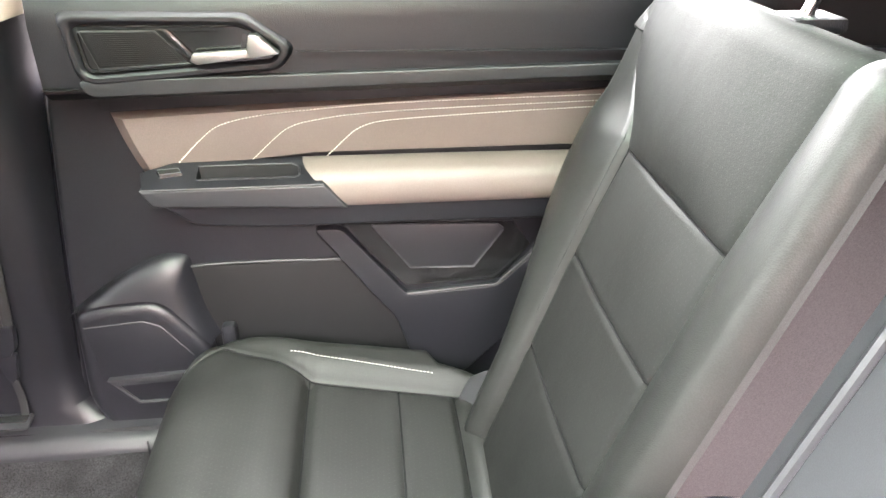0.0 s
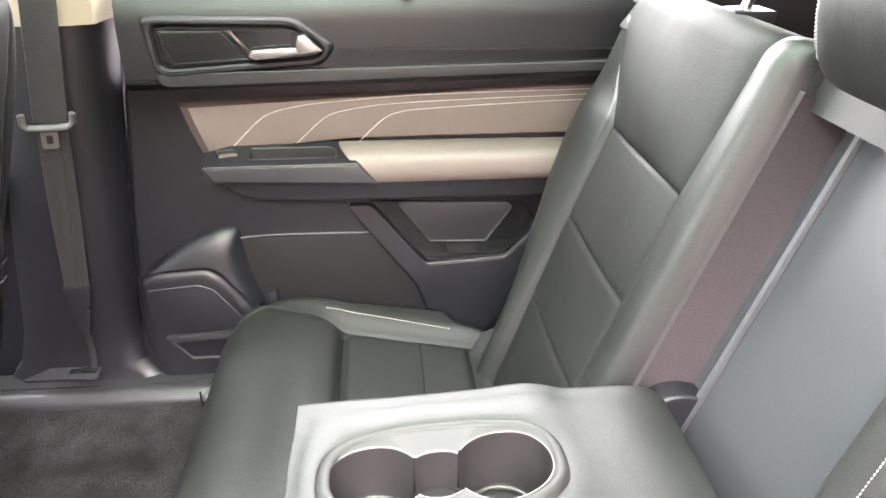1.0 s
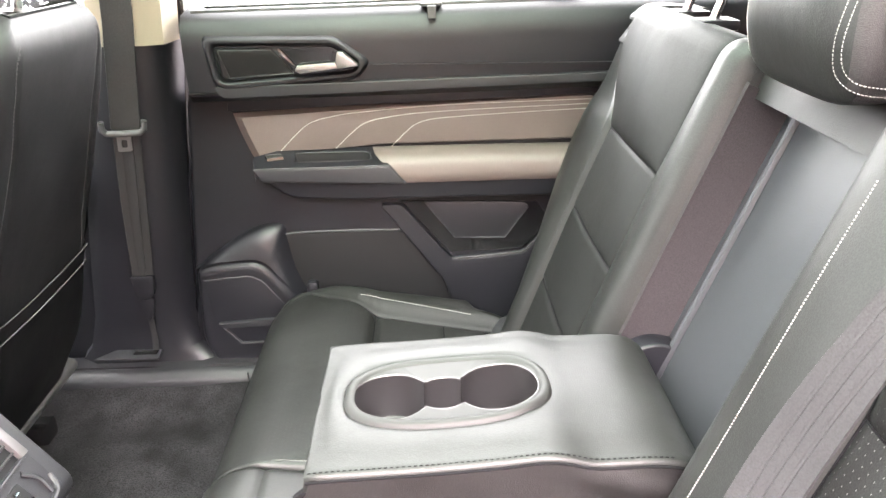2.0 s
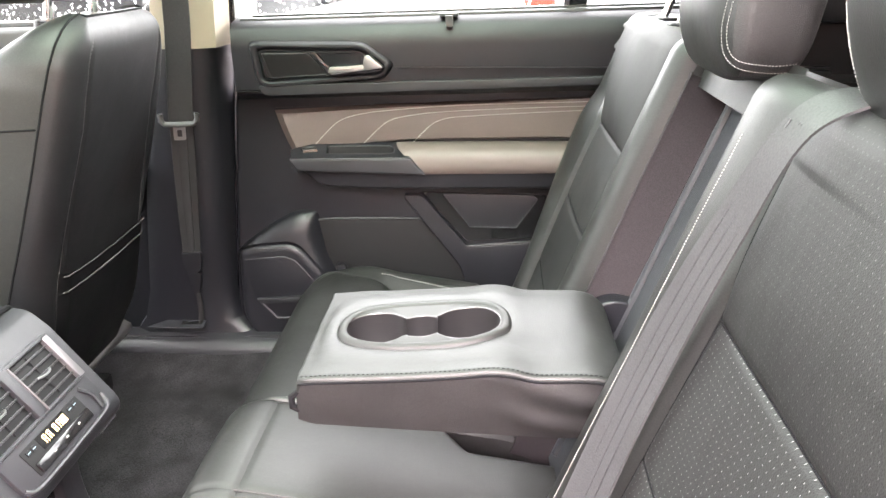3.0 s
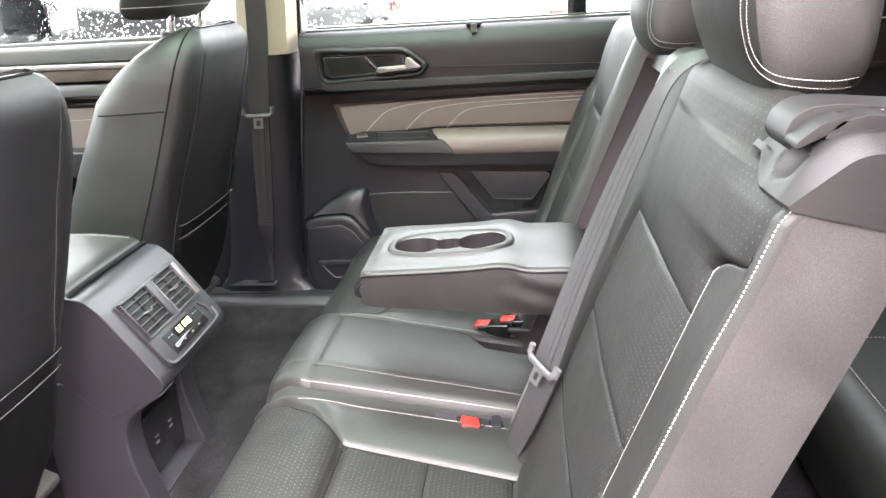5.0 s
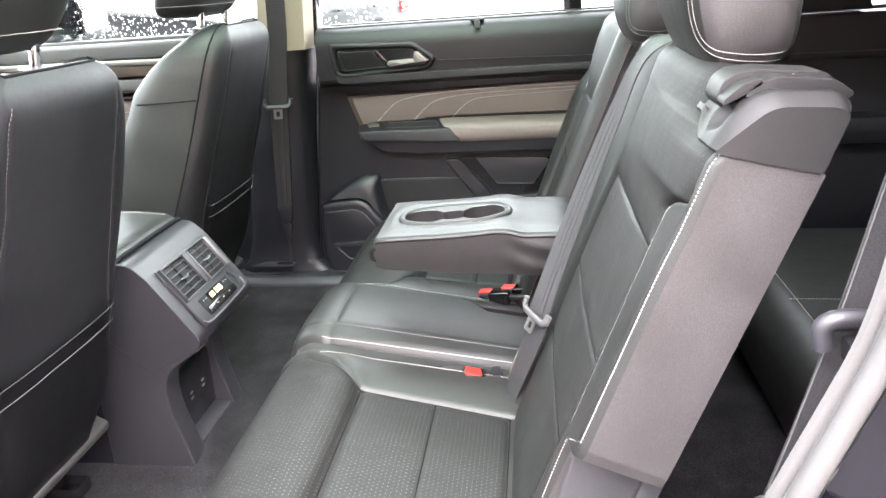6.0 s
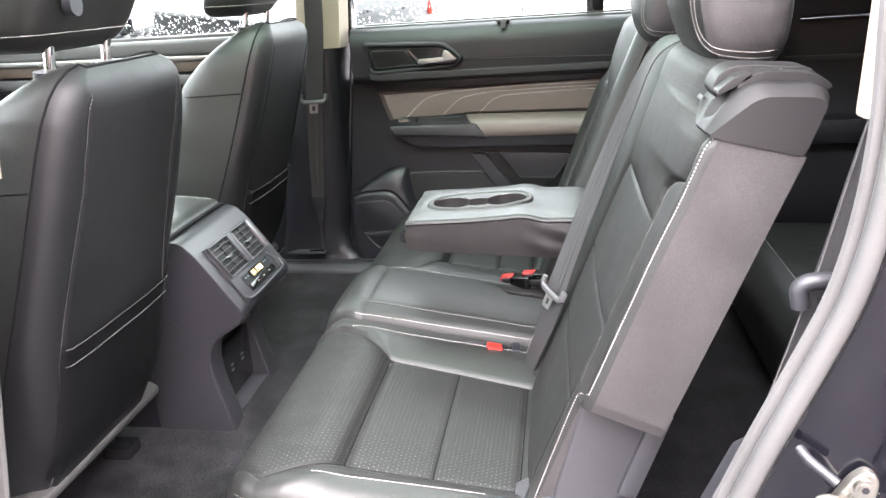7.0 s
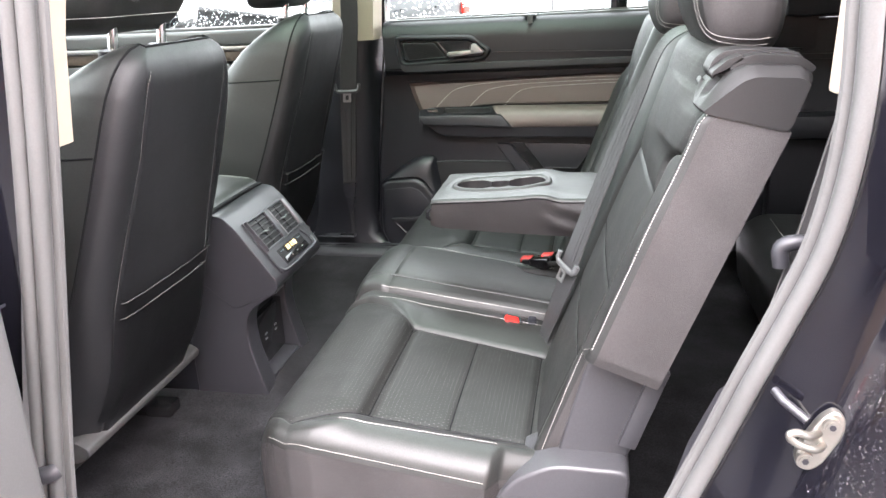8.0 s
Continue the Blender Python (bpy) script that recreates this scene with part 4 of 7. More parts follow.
# plastic hinge covers under the outer ends of the seat backs
for s, outer in ((-1, 0.66), (1, 0.645)):
    hc = thing("hinge_cover", "dark grey plastic seat hinge cover beside the cushion", "hinge cover", group="seat hinge covers")
    poly = [(0.198, 0.735), (0.225, 0.760), (0.312, 0.735), (0.245, 0.560), (0.150, 0.560)]
    part("upper_cover", prism(smooth_outline(poly, 0.008, 2), "y", s * (outer - 0.11), s * (outer - 0.055), 0.006, 3), HINGE_GREY, hc)
    part("cover_rib", prism([(0.286, 0.738), (0.311, 0.734), (0.268, 0.612), (0.244, 0.618)], "y", s * (outer - 0.058), s * (outer - 0.045), 0.004), HINGE_GREY, hc)
    foot = smooth_outline([(0.02, 0.37), (0.06, 0.52), (0.10, 0.575), (0.155, 0.603), (0.262, 0.600), (0.245, 0.37)], 0.02)
    part("lower_cover", prism(foot, "y", s * (outer - 0.12), s * (outer - 0.010), 0.012, 3), HINGE_GREY, hc)

# centre: recess behind the folded armrest, top roll
cb = middle_seat


def back_point(a, b, h=0.0):
    return BACK0 + UP * b + FACE * h + Vector((0, a, 0))


def slab_on_back(a0, a1, b0, b1, h0, h1, bevel=0.004):
    bm = bmesh.new()
    bmesh.ops.create_cube(bm, size=1)
    for v in bm.verts:
        v.co = back_point(a0 if v.co.x < 0 else a1, b0 if v.co.y < 0 else b1, h0 if v.co.z < 0 else h1)
    soften(bm, bevel, 2)
    return bm


part("recess_back", slab_on_back(-0.125, 0.158, 0.0, 0.60, -0.085, -0.062), RECESS, cb, "smooth grey recess back")
part("recess_ridge", tube([back_point(0.122, 0.02, -0.061), back_point(0.122, 0.58, -0.061)], 0.006, 8), RECESS, cb)
part("recess_side", slab_on_back(0.146, 0.155, -0.02, 0.575, -0.09, -0.006, 0.002), FELT, cb, "charcoal felt side lining")
part("recess_side", slab_on_back(-0.121, -0.113, -0.02, 0.565, -0.09, -0.006, 0.002), FELT, cb, "charcoal felt side lining")
roll = slab_on_back(-0.114, 0.158, 0.578, 0.612, -0.090, -0.020, 0.014)
# plain roll in the darker leatherette, to hold down the light on it
part("top_roll", roll, PUNCHED, cb, "rounded black leatherette top roll")
part("roll_back", slab_on_back(-0.108, 0.145, 0.580, 0.606, -0.098, -0.03, 0.01), LEATHER_SIDE, cb)
part("hinge_bracket", prism(smooth_outline([(0.222, 0.796), (0.238, 0.815), (0.262, 0.821), (0.296, 0.812), (0.305, 0.790), (0.290, 0.735), (0.250, 0.740)], 0.010, 4), "y", 0.118, 0.1475, 0.004, 3), PLASTIC, cb, "black plastic hinge cover")


# ---- second-row cushions ----
CUSH0 = Vector((-0.13, 0, 0.62))
REAR = Vector((0.987, 0, -0.158))
CUP = Vector((0.158, 0, 0.987))


def cushion(t, side, inner, outer, in_seam, out_seam, f0, f1, f2):
    s = side
    e_out = lin((-0.165, s * (outer - 0.085)), (-0.155, s * (outer - 0.058)), (-0.14, s * (outer - 0.034)), (-0.12, s * (outer - 0.016)), (-0.095, s * (outer - 0.005)), (-0.06, s * outer), (0.20, s * outer), (0.215, s * (outer - 0.03)), (0.30, s * (outer - 0.06)))
    e_in = lin((-0.165, s * inner), (0.30, s * inner))
    c_out = lin((-0.165, s * (outer - 0.09)), (-0.10, s * (outer - 0.035)), (f0 - 0.05, s * (out_seam + 0.03)), (f0, s * out_seam), (0.25, s * (out_seam - 0.01)), (0.30, s * (out_seam - 0.02)))
    c_in = lin((-0.165, s * (inner + 0.01)), (-0.115, s * (inner + 0.012)), (f0 - 0.06, s * (inner + 0.035)), (f0, s * in_seam), (0.25, s * (in_seam + 0.02)), (0.30, s * (in_seam + 0.02)))

    def height(a, b):
        u = a * s
        eo, co, ei, ci = (np.vectorize(f)(b) * s for f in (e_out, c_out, e_in, c_in))
        h = np.zeros_like(a)
        mid = np.clip((u - ci) / np.maximum(co - ci, 1e-4), 0, 1)
        body = 1 / (1 + np.exp(-(b - f0 + 0.004) / 0.006))          # 1 behind the front seam
        w = np.clip((u - co) / np.maximum(eo - co, 1e-4), 0, 1)
        q = np.clip((u - co) / 0.05, 0, 1)
        h += 0.017 * (q * q * (3 - 2 * q)) * (u > co)
        w2 = np.clip((ci - u) / np.maximum(ci - ei, 1e-4), 0, 1)
        h += 0.013 * np.sin(np.pi * np.clip(w2 * 0.72, 0, 1)) * (u < ci)
        h += 0.017 * np.exp(-((b - f0 + 0.050) / 0.05) ** 2) * (1 - body) * np.clip(np.minimum(u - ei, eo - u) / 0.10, 0, 1)
        h += 0.004 * np.sin(np.pi * mid) * body
        h += groove(b - f0, 0.007, 0.012) * (mid > 0) * (mid < 1)
        h += groove(b - f1, 0.0045, 0.003) * (mid > 0) * (mid < 1)
        h += groove(b - f2, 0.006, 0.006) * (mid > 0) * (mid < 1)
        h += groove(u - co, 0.004, 0.003) + groove(u - ci, 0.005, 0.005)
        h -= bump_drop(eo - u, 0.040) * 0.98 + bump_drop(u - ei, 0.012)
        h -= bump_drop(b + 0.165, 0.075)
        h -= 0.012 * np.clip((b - f2) / 0.06, 0, 1) ** 2
        h += 0.009 * np.sin(np.pi * np.clip((b - f2) / 0.045, 0, 1)) * np.clip(4 * np.sin(np.pi * mid), 0, 1)
        h += wrinkle(a, b, 0.0012, 11, 5.0 + s)
        return h
    p = Pad(CUSH0, (0, 1, 0), REAR, CUP, [e_out, c_out, c_in, e_in], [26, 60, 26], [-0.165, f0, f1, f2, 0.31], [42, 28, 28, 12], height)
    for q in (f0, f1, f2):
        part("sewn_seam", tube([p.at(a, q, 0.0002) for a in np.linspace(c_out(q), c_in(q), 40)], 0.0013, 6), SEAM, t)
    for c in (c_out, c_in):
        part("sewn_seam", tube([p.at(c(b), b, 0.0002) for b in np.linspace(-0.10, 0.28, 50)], 0.0013, 6), SEAM, t)
    holes = PERFORATED if s < 0 else PERFORATED_FINE
    smooth_part("front_panel", p.piece(0, 1, 1, 2), holes, t, "perforated front cushion panel")
    smooth_part("front_insert", p.piece(1, 2, 1, 2), holes, t, "perforated seat insert")
    smooth_part("rear_insert", p.piece(2, 3, 1, 2), holes, t, "perforated seat insert")
    smooth_part("rear_roll", p.piece(3, 4, 1, 2), LEATHER, t)
    smooth_part("cushion_outer_bolster", p.piece(0, 4, 0, 1), LEATHER, t)
    smooth_part("cushion_inner_bolster", p.piece(0, 4, 2, 3), LEATHER, t)
    part("cushion_skirt", p.shell((0.0, 0, -0.115)), LEATHER_SIDE, t, "black vinyl cushion side")
    rim = [p.at(e_out(b) - s * 0.001, b, 0.001) for b in np.linspace(-0.13, 0.195, 44)]
    part("rim_stitching", stitches(rim, (0.1, s * 0.8, 0.6), 0.0042, 0.0027, 0.0008, 0.0006), THREAD, t, "white contrast stitching")
    front = [p.at(s * (out_seam + 0.046 - 0.02 * max(0, b) / 0.2), b, 0.0003) for b in np.linspace(f0 - 0.030, 0.205, 40)]
    part("bolster_stitching", stitches(front, CUP, 0.0054, 0.0040, 0.0008, 0.0007), THREAD, t, "white contrast stitching")
    inn = [p.at(s * (inner + 0.013), b, 0.0003) for b in np.linspace(-0.09, 0.275, 30)]
    part("inner_stitching", stitches(inn, CUP, 0.0028, 0.0019, 0.0008, 0.0006), THREAD, t, "white contrast stitching")
    part("cushion_base", prism([(-0.24, 0.385), (-0.265, 0.52), (0.16, 0.47), (0.20, 0.385)], "y", *sorted((s * (inner + 0.02), s * (outer - 0.05))), 0.01), PLASTIC, t, "black plastic seat base")
    return p


ncp = cushion(near_seat, -1, 0.152, 0.668, 0.250, 0.575, 0.0, 0.128, 0.25)
fcp = cushion(far_seat, 1, 0.150, 0.712, 0.265, 0.608, 0.03, 0.155, 0.236)


def middle_cushion():
    e0, e1 = lin((-0.16, -0.105), (-0.10, -0.118), (0.31, -0.118)), lin((-0.16, 0.125), (-0.10, 0.14), (0.12, 0.14), (0.16, 0.12), (0.19, 0.075), (0.31, 0.07))
    c0, c1 = lin((-0.16, -0.075), (0.31, -0.082)), lin((-0.16, 0.10), (0.12, 0.105), (0.18, 0.06), (0.31, 0.05))

    def height(a, b):
        l, r, m0 = (np.vectorize(f)(b) for f in (e0, e1, c0))
        h = 0.025 + 0.008 * np.cos(np.clip(a / 0.13, -1, 1) * np.pi / 2)
        h = h + groove(a - m0, 0.004, 0.003) + groove(b + 0.085, 0.005, 0.003)
        h -= bump_drop(a - l, 0.016) + 0.006 * np.clip((m0 - a) / 0.03, 0, 1) + bump_drop(r - a, 0.02) + bump_drop(b + 0.16, 0.06)
        return h + wrinkle(a, b, 0.0010, 12, 9.0)
    p = Pad(CUSH0, (0, 1, 0), REAR, CUP, [e0, c0, c1, e1], [12, 40, 10], [-0.16, -0.085, 0.31], [26, 80], height)
    t = middle_seat
    smooth_part("front_panel", p.piece(0, 1, 0, 3), LEATHER, t)
    smooth_part("top_panel", p.piece(1, 2, 1, 2), LEATHER, t)
    # near strip darker than the far one, its highlight subdued by colour
    smooth_part("side_strip", p.piece(1, 2, 0, 1), PUNCHED, t)
    smooth_part("side_strip", p.piece(1, 2, 2, 3), LEATHER, t)
    part("cushion_skirt", p.shell((0.0, 0, -0.13)), LEATHER_SIDE, t)
    part("piping", tube([p.at(c0(b), b, 0.0006) for b in np.linspace(-0.09, 0.30, 40)], 0.0014, 6), LEATHER, t, "pale piped seam")
    run = [p.at(e0(b) + 0.004, b, 0.0004) for b in np.linspace(-0.10, 0.295, 40)]
    part("stitching", stitches(run, CUP, 0.0028, 0.0019, 0.0008, 0.0006), THREAD, t, "white contrast stitching")
    return p


mcp = middle_cushion()
# valley strip between the cushions
vs = thing("cushion_joint", "black leatherette strip between the seat cushions", "seat trim")
part("strip", prism([(-0.155, -0.27), (-0.155, -0.10), (0.17, -0.10), (0.17, -0.27)], "z", 0.50, 0.545), PLASTIC, vs)
strip = bmesh.new()
g = [[strip.verts.new(CUSH0 + REAR * b + CUP * (0.004 - 0.006 * math.sin(math.pi * k / 6) - (0.03 * max(0, (-0.10 - b) / 0.05) ** 2)) + Vector((0, -0.158 + 0.044 * k / 6, 0))) for k in range(7)] for b in np.linspace(-0.145, 0.30, 50)]
for p_, q_ in zip(g, g[1:]):
    for k in range(6):
        strip.faces.new((p_[k], p_[k + 1], q_[k + 1], q_[k]))
# unpunched strip, darkened likewise to subdue its highlight
part("valley_leather", strip, PUNCHED, vs)


# ---- belt buckles ----
def buckle(x, y, z, tilt, turn, group="belt buckles"):
    t = thing("belt_buckle", "black seat belt buckle with red release button", "belt buckle", group=group)
    part("body", box(-0.030, 0.030, -0.016, 0.016, -0.012, 0.012, 0.005, 3), PLASTIC, t)
    part("release_button", box(-0.034, -0.006, -0.013, 0.013, 0.0035, 0.0145, 0.003, 2), RED, t, "red release button")
    part("stalk", box(0.028, 0.075, -0.011, 0.011, -0.006, 0.004, 0.003), WEBBING, t)
    part("sleeve", box(-0.010, 0.034, -0.0175, 0.0175, -0.0135, 0.0132, 0.003), GLOSS, t)
    t.matrix_basis = pose(x, y, z, 0, tilt, turn)
    return t


buckle(0.066, -0.160, 0.588, 16, 10)
buckle(0.072, 0.176, 0.604, -6, -14)
buckle(0.121, 0.180, 0.612, -6, -10)
bk = thing("buckle_pocket", "leatherette buckle pocket let into the cushion", "buckle pocket")
pk = [(0.000, -0.153), (0.085, -0.155), (0.095, -0.122), (0.005, -0.118)]
part("pocket_flap", prism([(-0.012, -0.164), (0.026, -0.162), (0.030, -0.136), (-0.008, -0.132)], "z", 0.596, 0.601, 0.002), PLASTIC_SOFT, bk)
part("pocket_rear", prism([(0.082, -0.168), (0.098, -0.168), (0.096, -0.134), (0.080, -0.134)], "z", 0.585, 0.601, 0.003), PLASTIC, bk)


# ---- folded centre armrest ----
SILVER_PLASTIC = material("painted_silver_plastic", (0.023, 0.023, 0.0227), 0.55, metal=0.25, vary=0.05)

WELL = material("charcoal_cup_well_plastic", (0.018, 0.017, 0.018), 0.38, vary=0.06)
RIM = material("bright_moulded_edge", (0.075, 0.073, 0.073), 0.3, metal=0.4, vary=0.05)

def centre_armrest():
    y0, y1 = -0.112, 0.122
    line = [(-0.116, 0.816), (-0.1145, 0.828), (-0.106, 0.8335), (0.0, 0.838), (0.06, 0.842), (0.095, 0.8455), (0.118, 0.8435), (0.140, 0.838), (0.165, 0.8375), (0.200, 0.8375), (0.226, 0.832), (0.244, 0.816), (0.252, 0.790)]
    fine = curve([(x, 0, z) for x, z in line], 6)
    top = lambda x: float(np.interp(x, [p.x for p in fine], [p.z for p in fine]))
    cx, cy, lx, ly, q = 0.0155, 0.009, 0.104, 0.0615, 2.6

    def oval_at(a, f=0.0):
        """The cup opening's outline, drawn in by f."""
        c, s_ = math.cos(a), math.sin(a)
        return cx + (lx - f) * math.copysign(abs(c) ** (2 / q), c), cy + (ly - f) * math.copysign(abs(s_) ** (2 / q), s_)
    # leatherette cover: one skin from the front lip over the back, round the oval opening
    bm = bmesh.new()
    n = 160
    xa, xb = -0.116, 0.252
    loops = []
    for f in (0.0, 0.06, 0.14, 0.28, 0.44, 0.60, 0.74, 0.85, 0.92, 0.95, 0.97, 0.985, 0.994, 1.0):
        row = []
        for k in range(n):
            a = 2 * math.pi * k / n
            ox, oy = oval_at(a)
            m = max(abs(math.cos(a)), abs(math.sin(a)))
            rx = xa + (xb - xa) * (0.5 + 0.5 * math.cos(a) / m)
            ry = y0 + (y1 - y0) * (0.5 + 0.5 * math.sin(a) / m)
            x, y = ox + (rx - ox) * f, oy + (ry - oy) * f
            d = min(y - y0, y1 - y)
            z = top(x) - float(bump_drop(np.array(d), 0.007)) + 0.0022 * math.sin(math.pi * min(1, f * 1.4)) - 0.0016 * (1 - min(1, f / 0.06))
            z += 0.0007 * noise.noise(Vector((x * 24, y * 24, 1.0)))
            row.append(bm.verts.new((x, y, z)))
        loops.append(row)
    for A_, B_ in zip(loops, loops[1:]):
        for k in range(n):
            bm.faces.new((A_[k], A_[(k + 1) % n], B_[(k + 1) % n], B_[k]))
    bmesh.ops.recalc_face_normals(bm, faces=bm.faces)
    t = smooth_part("centre_armrest", bm, LEATHER, middle_seat, "folded-down black leatherette armrest with cup holders")
    # vinyl sides, slack and puckered towards the hinge
    low = lambda x: float(np.interp(x, [-0.116, -0.10, 0.0, 0.17, 0.235, 0.252], [0.783, 0.777, 0.771, 0.762, 0.763, 0.772]))
    for sy, sg in ((y0, -1), (y1, 1)):
        sd = bmesh.new()
        g = []
        for i in range(61):
            x = xa + (xb - xa) * i / 60
            col = []
            for k in range(13):
                v = k / 12
                z = low(x) + (top(x) - 0.0068 - low(x)) * v
                slack = max(0.0, min(1.0, (x - 0.09) / 0.06))
                out = 0.0012 * math.sin(math.pi * v) + slack * (0.0035 * math.sin(9 * v + 40 * x) * math.sin(math.pi * v) + 0.0035 * math.sin(math.pi * v))
                out *= min(1, i / 2)
                col.append(sd.verts.new((x, sy + sg * out, z)))
            g.append(col)
        for A_, B_ in zip(g, g[1:]):
            for k in range(12):
                sd.faces.new((A_[k], A_[k + 1], B_[k + 1], B_[k]))
        bmesh.ops.solidify(sd, geom=sd.faces[:], thickness=0.003)
        part("side_panel", sd, LEATHER_SIDE, t, "plum-grey vinyl side panel")
        edge = [(x, sy - sg * 0.0002, top(x) - 0.0068) for x in np.linspace(-0.113, 0.225, 50)]
        part("seam_piping", tube(edge, 0.0016, 6), SEAM, t)
        run = [(x, sy - sg * 0.0052, top(x) - 0.0004) for x in np.linspace(-0.110, 0.215, 60)]
        if sg < 0:
            part("seam_stitching", stitches(run, (0, sg * 0.5, 0.85), 0.0052, 0.0036, 0.0011), SEAM, t, "dark tonal stitching")
    part("front_panel", prism([(-0.1165, 0.782), (-0.1165, 0.811), (-0.112, 0.816), (-0.108, 0.781)], "y", y0 + 0.002, y1 - 0.002, 0.002), LEATHER_SIDE, t)
    part("bottom_panel", prism([(-0.113, 0.781), (0.0, 0.769), (0.17, 0.761), (0.235, 0.762), (0.250, 0.772), (0.17, 0.767), (0.0, 0.775), (-0.11, 0.786)], "y", y0 + 0.003, y1 - 0.003), LEATHER_SIDE, t)
    part("pull_tab", tube([(-0.113, y0 + 0.004, 0.816), (-0.122, y0 + 0.002, 0.810), (-0.122, y0 + 0.002, 0.798), (-0.113, y0 + 0.004, 0.792)], 0.004, 8), SEAM, t)
    # silver surround: a raised lip and a sloping face down to the three wells
    mx, my, gap = 0.0120, 0.004, 0.054
    circles = ((-gap, 0.0, 0.0415), (gap, 0.004, 0.0415), (0.0, 0.001, 0.0285))

    def wells_at(a):
        best = 0
        for ox, oy, r in circles:
            b = ox * math.cos(a) + oy * math.sin(a)
            disc = b * b - ox * ox - oy * oy + r * r
            if disc >= 0:
                best = max(best, b + math.sqrt(disc))
        return mx + best * math.cos(a), my + best * math.sin(a)
    m = 240
    lip = bmesh.new()
    loops = []
    for f, dz in ((-0.001, -0.002), (0.0008, 0.0022), (0.003, 0.0038), (0.006, 0.0042), (0.009, 0.0036), (0.0105, 0.0020)):
        loops.append([lip.verts.new((*oval_at(2 * math.pi * k / m, f), top(oval_at(2 * math.pi * k / m, f)[0]) + dz)) for k in range(m)])
    for A_, B_ in zip(loops, loops[1:]):
        for k in range(m):
            lip.faces.new((A_[k], A_[(k + 1) % m], B_[(k + 1) % m], B_[k]))
    smooth_part("cup_surround", lip, SILVER_PLASTIC, t, "satin silver cup holder surround")
    face = bmesh.new()
    zf = lambda x: top(x) + 0.0004
    angle = lambda p: math.atan2(p[1] - my, p[0] - mx)
    ring_o = sorted((oval_at(2 * math.pi * k / 720, 0.0104) for k in range(720)), key=angle)
    oa = [angle(p) for p in ring_o]
    at = lambda a: (float(np.interp(a, oa, [p[0] for p in ring_o], period=2 * math.pi)), float(np.interp(a, oa, [p[1] for p in ring_o], period=2 * math.pi)))
    ro, ri = [], []
    for k in range(m):
        a = -math.pi + 2 * math.pi * k / m
        px, py = at(a)
        ro.append(face.verts.new((px, py, top(px) + 0.0020)))
        wx, wy = wells_at(a)
        ri.append(face.verts.new((wx, wy, zf(wx))))
    for k in range(m):
        face.faces.new((ro[k], ro[(k + 1) % m], ri[(k + 1) % m], ri[k]))
    part("cup_face", face, SILVER_PLASTIC, t, "satin silver cup holder face")
    for (ox, oy, r), floor_z in zip(circles, (0.788, 0.788, 0.800)):
        w = bmesh.new()
        arcs = []
        for f, z in ((1.0, None), (0.985, 0.825), (0.95, floor_z + 0.004), (0.90, floor_z), (0.0, floor_z)):
            row = []
            for k in range(64):
                a = 2 * math.pi * k / 64
                x, y = mx + ox + r * f * math.cos(a), my + oy + r * f * math.sin(a)
                row.append(w.verts.new((x, y, zf(x) if z is None else z)))
            arcs.append(row)
        other = [c for c in circles if c != (ox, oy, r)]

        def open_side(k):
            """Where two wells run into one another the wall between them is left out."""
            a = 2 * math.pi * (k + 0.5) / 64
            x, y = ox + r * math.cos(a), oy + r * math.sin(a)
            return any((x - c[0]) ** 2 + (y - c[1]) ** 2 < (c[2] - 0.0005) ** 2 for c in other)
        for i, (A_, B_) in enumerate(zip(arcs, arcs[1:])):
            for k in range(64):
                if i < 2 and open_side(k):
                    continue
                w.faces.new((A_[k], A_[(k + 1) % 64], B_[(k + 1) % 64], B_[k]))
        bmesh.ops.remove_doubles(w, verts=w.verts, dist=0.0001)
        part("cup_well", w, WELL, t, "charcoal moulded cup well")
        runs, run_ = [], []
        for k in range(129):
            a = 2 * math.pi * k / 64 + math.pi / 2
            q_ = Vector((mx + ox + r * math.cos(a), my + oy + r * math.sin(a), zf(mx + ox + r * math.cos(a)) - 0.0006))
            if open_side((k + 16) % 64):
                if len(run_) > 2:
                    runs.append(run_)
                run_ = []
            else:
                run_.append(q_)
        for run_ in runs[1:3] if len(runs) > 2 else runs[-1:]:
            part("well_rim", tube(run_[:64], 0.0010, 6), RIM, t, "thin bright rim")
        if r > 0.03:
            part("cup_mat", tube([(mx + ox + 0.030 * math.cos(k / 32 * 6.28319), my + oy + 0.030 * math.sin(k / 32 * 6.28319), floor_z + 0.0025) for k in range(32)], 0.0022, 8, closed=True), RIM, t, "bright ring on the well floor")
    return t


centre_armrest()


